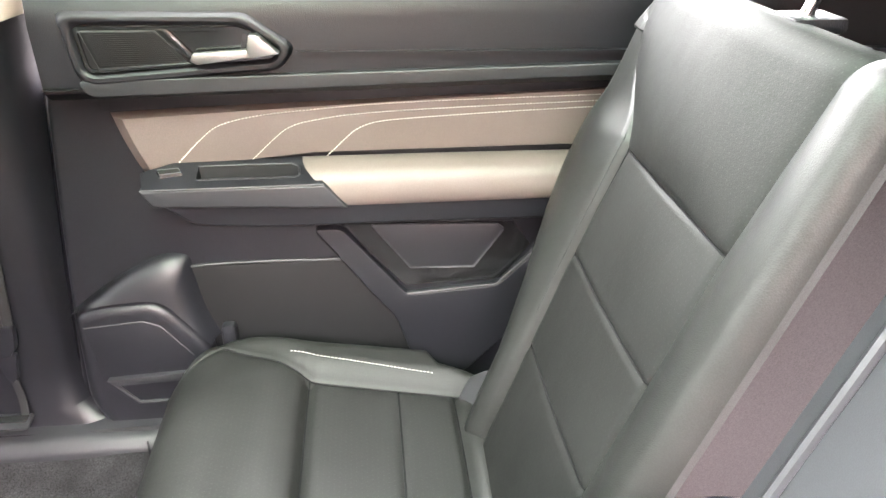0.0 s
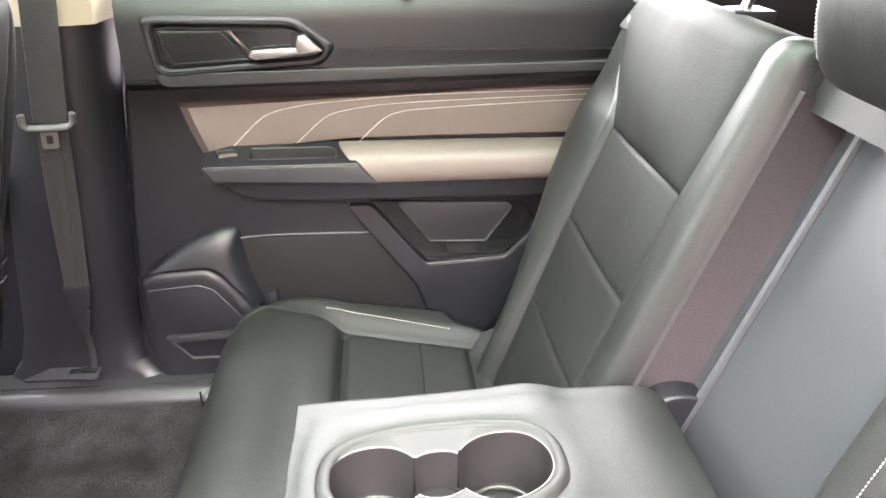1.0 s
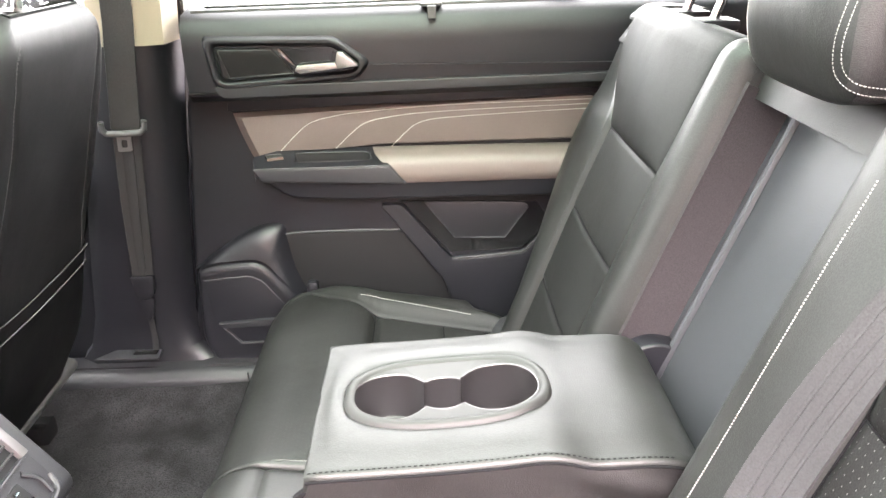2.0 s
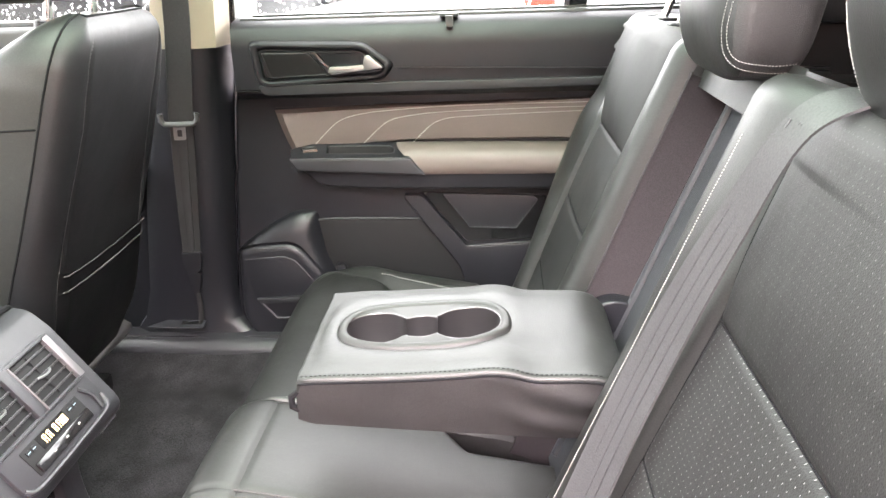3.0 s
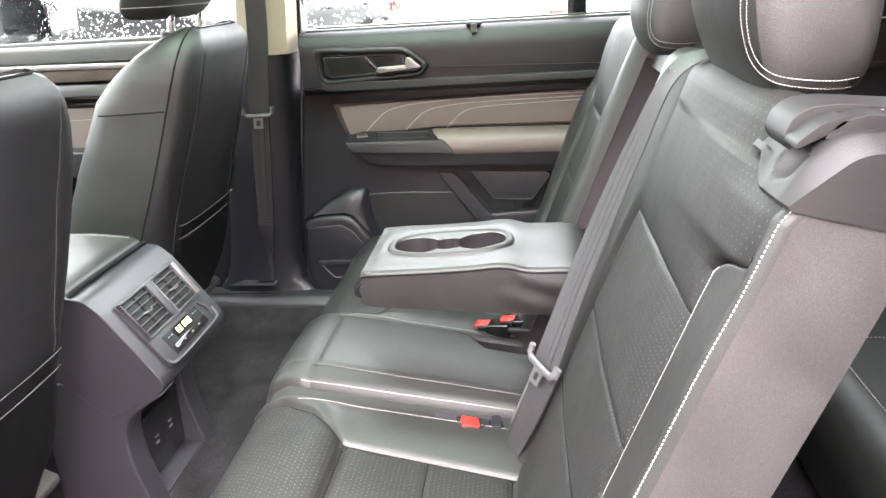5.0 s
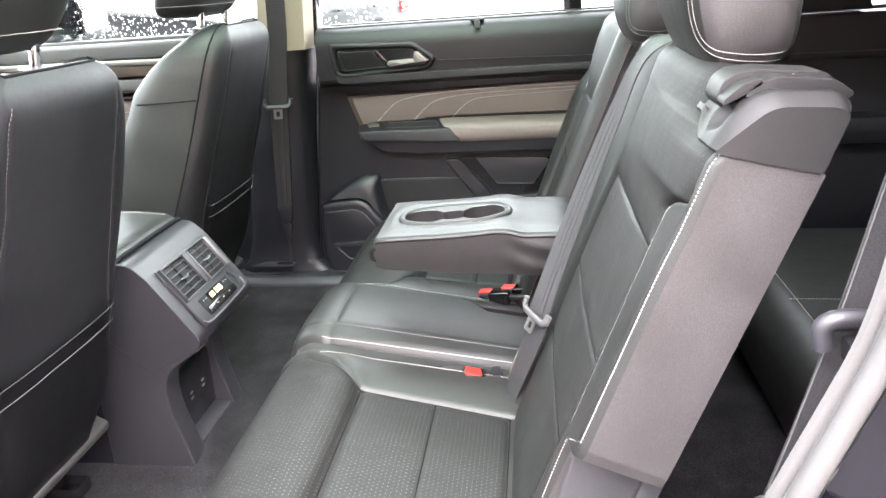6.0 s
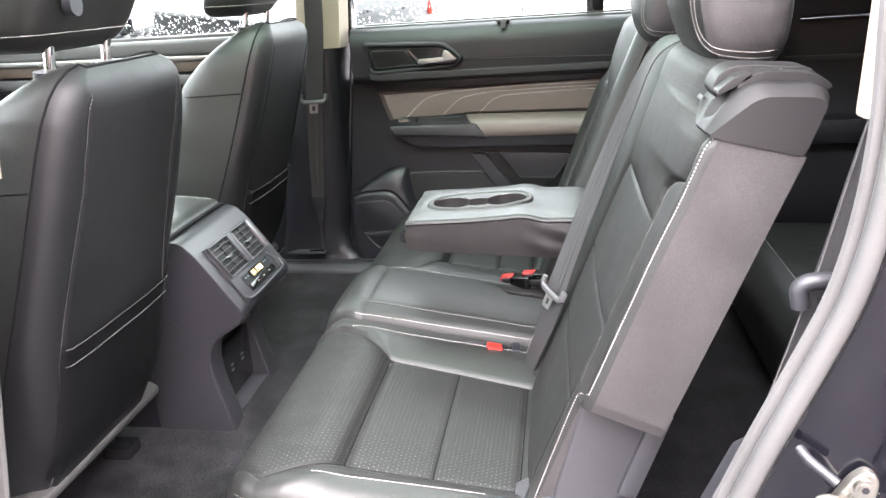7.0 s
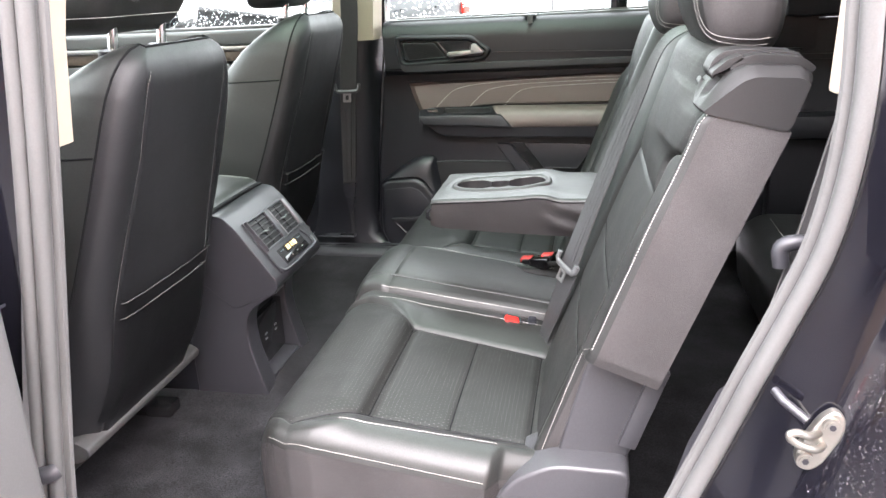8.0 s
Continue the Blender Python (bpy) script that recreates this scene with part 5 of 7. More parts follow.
# ---- second-row head restraints ----
def head_restraint(name, y, w, x0, z0, tall, deep, label, stitched=True, lean=0.20, rods=True):
    """A padded block with a stitched front and side panel; x0, z0: its lower front edge."""
    t = thing(name, label, "head restraint", group="head restraints")
    bm = bmesh.new()
    nu, nv = 40, 28
    ring_v = []
    for i in range(nv + 1):
        f = i / nv
        ph = (f - 0.5) * math.pi
        cz, sz = math.cos(ph), math.sin(ph)
        wz = abs(cz) ** 0.32
        hz = 0.5 * math.copysign(abs(sz) ** 0.55, sz)
        row = []
        for k in range(nu):
            a = 2 * math.pi * k / nu
            c, s = math.cos(a), math.sin(a)
            q = 0.45
            px = 0.5 * deep * math.copysign(abs(c) ** q, c) * wz * (1.0 - 0.12 * hz)
            py = 0.5 * w * math.copysign(abs(s) ** q, s) * wz
            if px < 0:
                px -= 0.010 * (1 - (2 * py / w) ** 2) * wz
                k_low = max(0.0, 1 - (hz + 0.5) / 0.62)      # the front curves back under its lower edge
                px *= 1 - 0.62 * k_low ** 1.5
            pz = (hz + 0.5) * tall
            row.append(bm.verts.new((x0 + deep / 2 + px + lean * pz, y + py, z0 + pz)))
        ring_v.append(row)
    for i, (p, q) in enumerate(zip(ring_v, ring_v[1:])):
        for k in range(nu):
            f = bm.faces.new((p[k], p[(k + 1) % nu], q[(k + 1) % nu], q[k]))
            a = 2 * math.pi * (k + 0.5) / nu
            if abs(math.cos(a)) < (0.60 if i > 7 else 0.38) and 4 < i < nv - 2:
                f.material_index = 1 if math.sin(a) > 0 else 2
    bmesh.ops.remove_doubles(bm, verts=bm.verts, dist=0.0002)
    whole = bm.copy()
    for k in (1, 2):                              # side panels inside the stitching take the lighter vinyl, as lit from the doorway
        cheek = whole.copy()
        bmesh.ops.delete(cheek, geom=[f for f in cheek.faces if f.material_index != k], context="FACES")
        for f in cheek.faces:
            f.material_index = 0
        part("lit_cheek_panel", cheek, LEATHER_SIDE, t, "side panel coloured lighter for the doorway light on it")
    bmesh.ops.delete(bm, geom=[f for f in bm.faces if f.material_index], context="FACES")
    part("cushion", bm, LEATHER, t)
    if stitched:
        tree = BVHTree.FromBMesh(whole)
        for s in (-1, 1):
            for off in (0.0, 0.0075):
                k = off
                line = [(deep * 0.10 + k, tall * 0.95), (deep * 0.03 + k, tall * 0.75), (k, tall * 0.50), (deep * 0.01 + k, tall * 0.34), (deep * 0.09 + k * 0.8, tall * 0.20 + k * 0.6), (deep * 0.25 + k * 0.4, tall * 0.125 + k * 0.8), (deep * 0.50, tall * 0.085 + k), (deep * 0.72, tall * 0.075 + k), (deep * 0.95, tall * 0.095 + k)]
                pts = []
                for q in curve([(x0 + u + lean * v, 0, z0 + v) for u, v in line], 8):
                    hit = tree.ray_cast(Vector((q.x - 0.30, y + s * (w / 2 - 0.012 + 0.45), q.z)), Vector((0.30, -0.45 * s, 0)).normalized())
                    if hit[0] is not None:
                        pts.append(hit[0] + Vector((0, s * 0.0004, 0)))
                if len(pts) > 4:
                    part("cheek_stitching", stitches(pts, (-0.5, s, -0.2), 0.0032, 0.0023, 0.0007, 0.0006), THREAD, t, "white contrast stitching")
    if rods:
        for dy in (-0.055, 0.055):
            part("support_rod", tube([(x0 + deep * 0.55 - 0.04, y + dy, z0 - 0.10), (x0 + deep * 0.55 + 0.004, y + dy, z0 + 0.02)], 0.006, 10), CHROME, t, "chrome support rod")
            col = box(x0 + deep * 0.55 - 0.042, x0 + deep * 0.55 + 0.006, y + dy - 0.022, y + dy + 0.022, z0 - 0.062, z0 - 0.048, 0.005)
            part("rod_collar", col, PLASTIC, t)
    return t


head_restraint("head_restraint", -0.40, 0.255, 0.310, 1.134, 0.206, 0.130, "black leatherette rear head restraint with double white stitching", lean=0.05, rods=False)
head_restraint("head_restraint", 0.005, 0.215, 0.288, 1.135, 0.15, 0.100, "black leatherette middle head restraint with white stitching", lean=0.22, rods=False)
head_restraint("head_restraint", 0.40, 0.255, 0.326, 1.205, 0.19, 0.118, "black leatherette far head restraint with white stitching", lean=0.12)


# ---- seat belts ----
def ribbon(points, normals, width, thick=0.0014, widths=None, steps=8):
    """Webbing along a smooth line; normals give the side it faces at each point."""
    n = len(points)
    pts = curve(points, steps)
    nr = curve(normals, steps)
    ws = [v.x for v in curve([(w, 0, 0) for w in (widths or [width] * n)], steps)]
    bm = bmesh.new()
    loops = []
    for k, p in enumerate(pts):
        d = (pts[min(k + 1, len(pts) - 1)] - pts[max(k - 1, 0)]).normalized()
        nn = nr[k].normalized()
        s = d.cross(nn).normalized() * (ws[k] / 2)
        nn = nn * (thick / 2)
        loops.append([bm.verts.new(q) for q in (p - s - nn, p - s * 0.96 + nn * 1.3, p - s * 0.88 + nn, p + s * 0.88 + nn, p + s * 0.96 + nn * 1.3, p + s - nn)])
    for A_, B_ in zip(loops, loops[1:]):
        for j in range(6):
            bm.faces.new((A_[j], A_[(j + 1) % 6], B_[(j + 1) % 6], B_[j]))
    bm.faces.new(loops[0])
    bm.faces.new(loops[-1][::-1])
    return bm


def tongue(parent, at, across, down, facing, size=1.0):
    """Belt tongue: plastic bar with upturned ends and a steel latch plate with a window."""
    c, a, d, f = Vector(at), Vector(across).normalized(), Vector(down).normalized(), Vector(facing).normalized()

    def place(u, v, w):
        return c + a * (u * size) + d * (v * size) + f * (w * size)
    bar = tube([place(u, v, 0.006) for u, v in ((-0.036, -0.018), (-0.035, -0.004), (-0.028, 0.003), (0, 0.004), (0.028, 0.003), (0.035, -0.004), (0.036, -0.018))], 0.0075 * size, 10, flat=0.7)
    part("tongue_grip", bar, GREY_PLASTIC, parent, "grey plastic belt tongue")
    bm = bmesh.new()
    outer = smooth_outline([(-0.012, 0.006), (0.012, 0.006), (0.012, 0.036), (-0.012, 0.036)], 0.004, 3)
    inner = smooth_outline([(-0.005, 0.015), (0.005, 0.015), (0.005, 0.029), (-0.005, 0.029)], 0.002, 3)
    o0, i0 = [bm.verts.new(place(u, v, 0.008)) for u, v in outer], [bm.verts.new(place(u, v, 0.008)) for u, v in inner]
    o1, i1 = [bm.verts.new(place(u, v, 0.0055)) for u, v in outer], [bm.verts.new(place(u, v, 0.0055)) for u, v in inner]
    n = len(outer)
    for k in range(n):
        j = (k + 1) % n
        for q in ((o0[k], o0[j], i0[j], i0[k]), (o1[k], o1[j], i1[j], i1[k]), (o0[k], o0[j], o1[j], o1[k]), (i0[k], i0[j], i1[j], i1[k])):
            bm.faces.new(q)
    part("latch_plate", bm, SATIN, parent, "steel latch plate")


fb = thing("seat_belt", "black seat belt hanging on the far centre pillar", "seat belt", group="seat belts")
part("shoulder_webbing", ribbon([(-0.470, 0.640, 1.55), (-0.492, 0.668, 1.20), (-0.505, 0.678, 1.08), (-0.521, 0.686, 0.955)], [(0.1, -1, 0)] * 4, 0.050), WEBBING, fb)
part("lap_webbing", ribbon([(-0.522, 0.690, 0.955), (-0.538, 0.706, 0.80), (-0.552, 0.722, 0.66)], [(0.1, -1, 0)] * 3, 0.045, widths=[0.048, 0.046, 0.040]), WEBBING, fb)
part("folded_webbing", ribbon([(-0.522, 0.688, 0.945), (-0.538, 0.703, 0.80), (-0.552, 0.719, 0.66)], [(0.1, -1, 0)] * 3, 0.018, widths=[0.020, 0.018, 0.014]), WEBBING, fb)
tongue(fb, (-0.521, 0.680, 0.955), (1, 0.1, 0), (-0.08, 0.06, -1), (0.08, -1, 0.05))
part("anchor_sleeve", prism(smooth_outline([(-0.575, 0.662), (-0.530, 0.662), (-0.534, 0.625), (-0.545, 0.612), (-0.562, 0.612), (-0.571, 0.625)], 0.006), "y", 0.714, 0.728, 0.003), PLASTIC, fb)
part("anchor_plate", prism(smooth_outline([(-0.569, 0.614), (-0.537, 0.614), (-0.545, 0.572), (-0.553, 0.562), (-0.560, 0.572)], 0.005), "y", 0.717, 0.727, 0.003), PLASTIC, fb)
part("anchor_strap", ribbon([(-0.553, 0.724, 0.566), (-0.556, 0.735, 0.52), (-0.560, 0.738, 0.487)], [(0, -1, 0)] * 3, 0.012), WEBBING, fb)
sp = thing("anchor_slot", "light grey belt anchor slot plate at the pillar foot", "slot plate")
part("plate", prism(smooth_outline([(-0.675, 0.706), (-0.545, 0.704), (-0.548, 0.742), (-0.640, 0.744)], 0.004), "z", 0.484, 0.4880, 0.0015), PLASTIC_SOFT, sp)
part("slot", prism([(-0.60, 0.720), (-0.553, 0.720), (-0.553, 0.736), (-0.60, 0.736)], "z", 0.4870, 0.4890), GLOSS, sp)

TWIST = Vector((-0.72, -0.55, 0.38))
nb = thing("seat_belt", "black seat belt lying down the near seat back", "seat belt", group="seat belts")
path = [(-0.300, 0.640, -0.055), (-0.298, 0.628, -0.005), (-0.290, 0.590, 0.034), (-0.268, 0.498, 0.036), (-0.253, 0.394, 0.034), (-0.252, 0.285, 0.032), (-0.258, 0.176, 0.028)]
SLANT = FACE + Vector((0, -0.55, 0.1))
part("shoulder_webbing", ribbon([back_point(*p) for p in path], [UP + FACE * 0.2, UP + FACE * 0.6, FACE + Vector((0, -0.4, 0.2)), SLANT, SLANT, SLANT, TWIST], 0.040, 0.0016, widths=[0.046, 0.046, 0.030, 0.036, 0.044, 0.047, 0.048]), WEBBING, nb)
for k in (-1, 0, 1):
    part("woven_rib", ribbon([back_point(a + 0.0086 * k, b, h + 0.0010 + 0.0044 * k) for a, b, h in path[2:]], [FACE + Vector((0, -0.4, 0.2)), SLANT, SLANT, SLANT, TWIST], 0.003, 0.0006), WEBBING, nb)
path = [(-0.262, 0.176, 0.024), (-0.250, 0.09, 0.020), (-0.215, 0.0, 0.012), (-0.20, -0.05, 0.0)]
part("lap_webbing", ribbon([back_point(*p) for p in path], [TWIST] * 4, 0.046, 0.0016, widths=[0.048, 0.042, 0.036, 0.03]), WEBBING, nb)
tongue(nb, back_point(-0.262, 0.176, 0.030), UP.cross(TWIST), -UP + Vector((0, 0.05, 0)), TWIST, 0.84)
part("belt_guide", slab_on_back(-0.322, -0.252, 0.612, 0.632, -0.07, -0.01, 0.006), GLOSS, nb, "black belt guide slot")


# ---- front seats ----
def front_seat(yc, label, shift):
    t = thing("front_seat", label, "car seat", group="front seats")
    O, U, N = Vector((-0.632, yc, 0.58)), Vector((0.37, 0, 0.929)), Vector((0.929, 0, -0.37))
    half = lin((-0.02, 0.180), (0.10, 0.192), (0.25, 0.199), (0.36, 0.197), (0.46, 0.190), (0.53, 0.182), (0.57, 0.173), (0.598, 0.160), (0.617, 0.143), (0.629, 0.122), (0.635, 0.098))
    wrap = lin((-0.02, 0.044), (0.22, 0.046), (0.34, 0.058), (0.48, 0.064), (0.56, 0.052), (0.61, 0.034), (0.635, 0.020))
    cols = [lambda b: -half(b), lambda b: -half(b) + wrap(b), lambda b: half(b) - wrap(b), lambda b: half(b)]

    def height(a, b):
        hw, wr = np.vectorize(half)(b), np.vectorize(wrap)(b)
        d = hw - np.abs(a)
        rim_d = np.minimum(d, (0.637 - b) * 0.9)
        h = 0.010 * np.sin(np.pi * np.clip((b + 0.02) / 0.66, 0, 1)) - bump_drop(rim_d, 0.046) * 0.78
        h = h + groove(d - wr, 0.0035, 0.0026) * (b < 0.60) - 0.10 * np.clip(b - 0.25, 0, None) ** 2
        h = h + 0.038 * np.exp(-(np.clip(b - 0.06, 0, None) / 0.17) ** 2) * np.clip(d / 0.05, 0, 1) ** 0.7
        return h + wrinkle(a, b, 0.0012, 9, 20 + yc) * np.clip(d / 0.03, 0, 1)
    p = Pad(O, (0, 1, 0), U, N, cols, [22, 44, 22], [-0.02, 0.20, 0.635], [26, 66], height)
    smooth_part("side_wrap", p.piece(0, 2, 0, 1), BACK_VINYL, t)
    smooth_part("side_wrap", p.piece(0, 2, 2, 3), BACK_VINYL, t)
    smooth_part("back_panel", p.piece(0, 2, 1, 2), BACK_VINYL, t, "black leatherette seat-back panel")
    rim = p.rim()
    # side bolsters and front of the backrest, thinning towards the top
    thick = lin((-0.02, 0.165), (0.30, 0.158), (0.46, 0.145), (0.54, 0.115), (0.60, 0.086), (0.635, 0.068))
    fall = lin((-0.02, 0.0), (0.40, 0.006), (0.50, 0.022), (0.56, 0.040), (0.635, 0.062))
    bm = bmesh.new()
    loops = []
    for f, sh in ((0.0, 0.0), (0.06, -0.008), (0.18, -0.014), (0.36, -0.020), (0.56, -0.022), (0.74, -0.012), (0.88, 0.015), (0.96, 0.06), (1.0, 0.12), (1.0, 0.36)):
        row = []
        for q in rim:
            b = (q - O).dot(U)
            row.append(bm.verts.new(q - N * (f * thick(b)) - U * (fall(b) * f ** 1.6) + (O + U * 0.3 - q).project(Vector((0, 1, 0))) * sh))
        loops.append(row)
    for A_, B_ in zip(loops, loops[1:]):
        for k in range(len(rim)):
            j = (k + 1) % len(rim)
            bm.faces.new((A_[k], A_[j], B_[j], B_[k]))
    bm.faces.new(loops[-1])
    part("backrest_cover", bm, LEATHER, t, "smooth black leatherette side and front")
    part("edge_piping", tube([q + N * 0.0004 for q in rim], 0.0019, 6, closed=True), SEAM, t, "dark piped seam")
    for s in (-1, 1):
        sx = [p.at(s * (half(b) - wrap(b)), b, 0.0004) for b in np.linspace(0.0, 0.612, 60)]
        part("panel_stitching", stitches(sx, N, 0.0058, 0.0042, 0.0008, 0.0006), GREY_THREAD, t, "fine grey stitching")
        across = []
        for k in range(15):
            f = 0.02 + 0.84 * k / 14
            b = 0.482 - 0.050 * f
            sh = float(np.interp(f, [0, 0.06, 0.18, 0.36, 0.56, 0.74, 0.88], [0, -0.008, -0.014, -0.020, -0.022, -0.012, 0.015]))
            q = p.at(s * half(b), b)
            across.append(q - N * (f * thick(b)) - U * (fall(b) * f ** 1.6) + Vector((0, s * (0.0006 - half(b) * sh), 0)))
        part("side_seam", tube(across, 0.0016, 6), SEAM, t)
    # map pocket
    hw = 0.1525
    pock = bmesh.new()
    g = []
    for i in range(15):
        b = 0.015 + 0.240 * i / 14
        row = []
        for k in range(25):
            a = -hw + 2 * hw * k / 24
            e = min(1, (hw - abs(a)) / 0.02) ** 0.5
            base = p.at(a, b)
            row.append(pock.verts.new(base + N * (0.0015 + 0.008 * e * (i / 14) ** 0.7 + (0.001 if i == 14 else 0)) - U * (0.006 * (1 - (a / hw) ** 2) * (i / 14))))
        g.append(row)
    for A_, B_ in zip(g, g[1:]):
        for k in range(24):
            pock.faces.new((A_[k], A_[k + 1], B_[k + 1], B_[k]))
    bmesh.ops.solidify(pock, geom=pock.faces[:], thickness=0.002)
    pocket = part("map_pocket", pock, BACK_VINYL, t, "slack black vinyl map pocket")
    for row_b, dz in ((0.251, 0.0105), (0.223, 0.0096)):
        ln = [p.at(a, row_b, dz) - U * (0.006 * (1 - (a / hw) ** 2)) for a in np.linspace(-hw + 0.003, hw - 0.003, 40)]
        part("pocket_stitching", stitches(ln, N, 0.0058, 0.0042, 0.0010, 0.0006), GREY_THREAD, pocket, "grey stitching")
    # bottom bar, cushion, rails
    part("lower_trim", prism(smooth_outline([(-0.680, 0.532), (-0.620, 0.530), (-0.597, 0.543), (-0.595, 0.558), (-0.618, 0.570), (-0.680, 0.564)], 0.008, 3), "y", yc - 0.190, yc + 0.190, 0.010, 3), LOWER_TRIM, t, "grey plastic lower trim bar")
    part("seat_pan", prism(smooth_outline([(-1.16, 0.50), (-1.18, 0.64), (-1.10, 0.66), (-0.70, 0.62), (-0.66, 0.56), (-0.68, 0.46), (-1.10, 0.44)], 0.03), "y", yc - 0.235, yc + 0.235, 0.02, 3), LEATHER, t, "black leatherette seat cushion")
    for dy in (-0.195, 0.195):
        r = part("seat_rail", box(-1.15, -0.73, yc + dy - 0.022, yc + dy + 0.022, 0.39, 0.455, 0.006), PLASTIC, t)
        part("rail_cap", box(-0.735, -0.675, yc + dy - 0.024, yc + dy + 0.024, 0.385, 0.425, 0.008), GLOSS, r, "black rail end cap")
    # head restraint on two chrome rods
    hr = bmesh.new()
    nu, nv = 40, 24
    rings = []
    for i in range(nv + 1):
        ph = (i / nv - 0.5) * math.pi
        wz, hz = abs(math.cos(ph)) ** 0.3, 0.5 * math.copysign(abs(math.sin(ph)) ** 0.6, math.sin(ph))
        row = []
        for k in range(nu):
            c, s = math.cos(2 * math.pi * k / nu), math.sin(2 * math.pi * k / nu)
            px = 0.056 * math.copysign(abs(c) ** 0.5, c) * wz
            py = 0.132 * math.copysign(abs(s) ** 0.4, s) * wz
            row.append(hr.verts.new((-0.492 + px + 0.10 * hz + 0.016 * (py / 0.13) ** 2 * (px < 0) * -1, yc + py, 1.305 + 0.205 * hz)))
        rings.append(row)
    for A_, B_ in zip(rings, rings[1:]):
        for k in range(nu):
            hr.faces.new((A_[k], A_[(k + 1) % nu], B_[(k + 1) % nu], B_[k]))
    bmesh.ops.remove_doubles(hr, verts=hr.verts, dist=0.0002)
    h = part("head_rest", hr, LEATHER, t)
    rimline = [Vector((-0.492 + 0.0575 * math.copysign(abs(math.cos(a)) ** 0.5, math.cos(a)) * 0.97 - 0.038, yc + 0.1325 * math.copysign(abs(math.sin(a)) ** 0.4, math.sin(a)) * 0.985, 1.228)) for a in np.linspace(0, 2 * math.pi, 90)]
    part("rim_stitching", stitches(rimline, lambda q: Vector((q.x + 0.53, q.y - yc, 0)), 0.0050, 0.0040, 0.0009, 0.0008), THREAD, h, "white contrast stitching")
    part("rest_button", tube([(-0.470 + 0.02, yc - 0.085, 1.262), (-0.470 + 0.032, yc - 0.085, 1.262)], 0.014, 16), PLASTIC, h)
    for dy in (-0.07, 0.07):
        part("support_rod", tube([(-0.512, yc + dy, 1.12), (-0.497, yc + dy, 1.235)], 0.0075, 12), CHROME, t, "chrome support rod")
        col = tube([(-0.505, yc + dy, 1.160), (-0.503, yc + dy, 1.1795)], 0.030, 20, flat=0.62)
        soften(col, 0.003, 2, 60)
        part("rod_collar", col, PLASTIC, t, "oval black rod collar")
    t.matrix_basis = Matrix.Translation((shift, 0, 0.0 if shift else -0.012))
    return t


front_seat(-0.424, "black leatherette driver seat with map pocket and chrome head rest rods", 0.0)
front_seat(0.395, "black leatherette passenger seat beside the far pillar", -0.048)


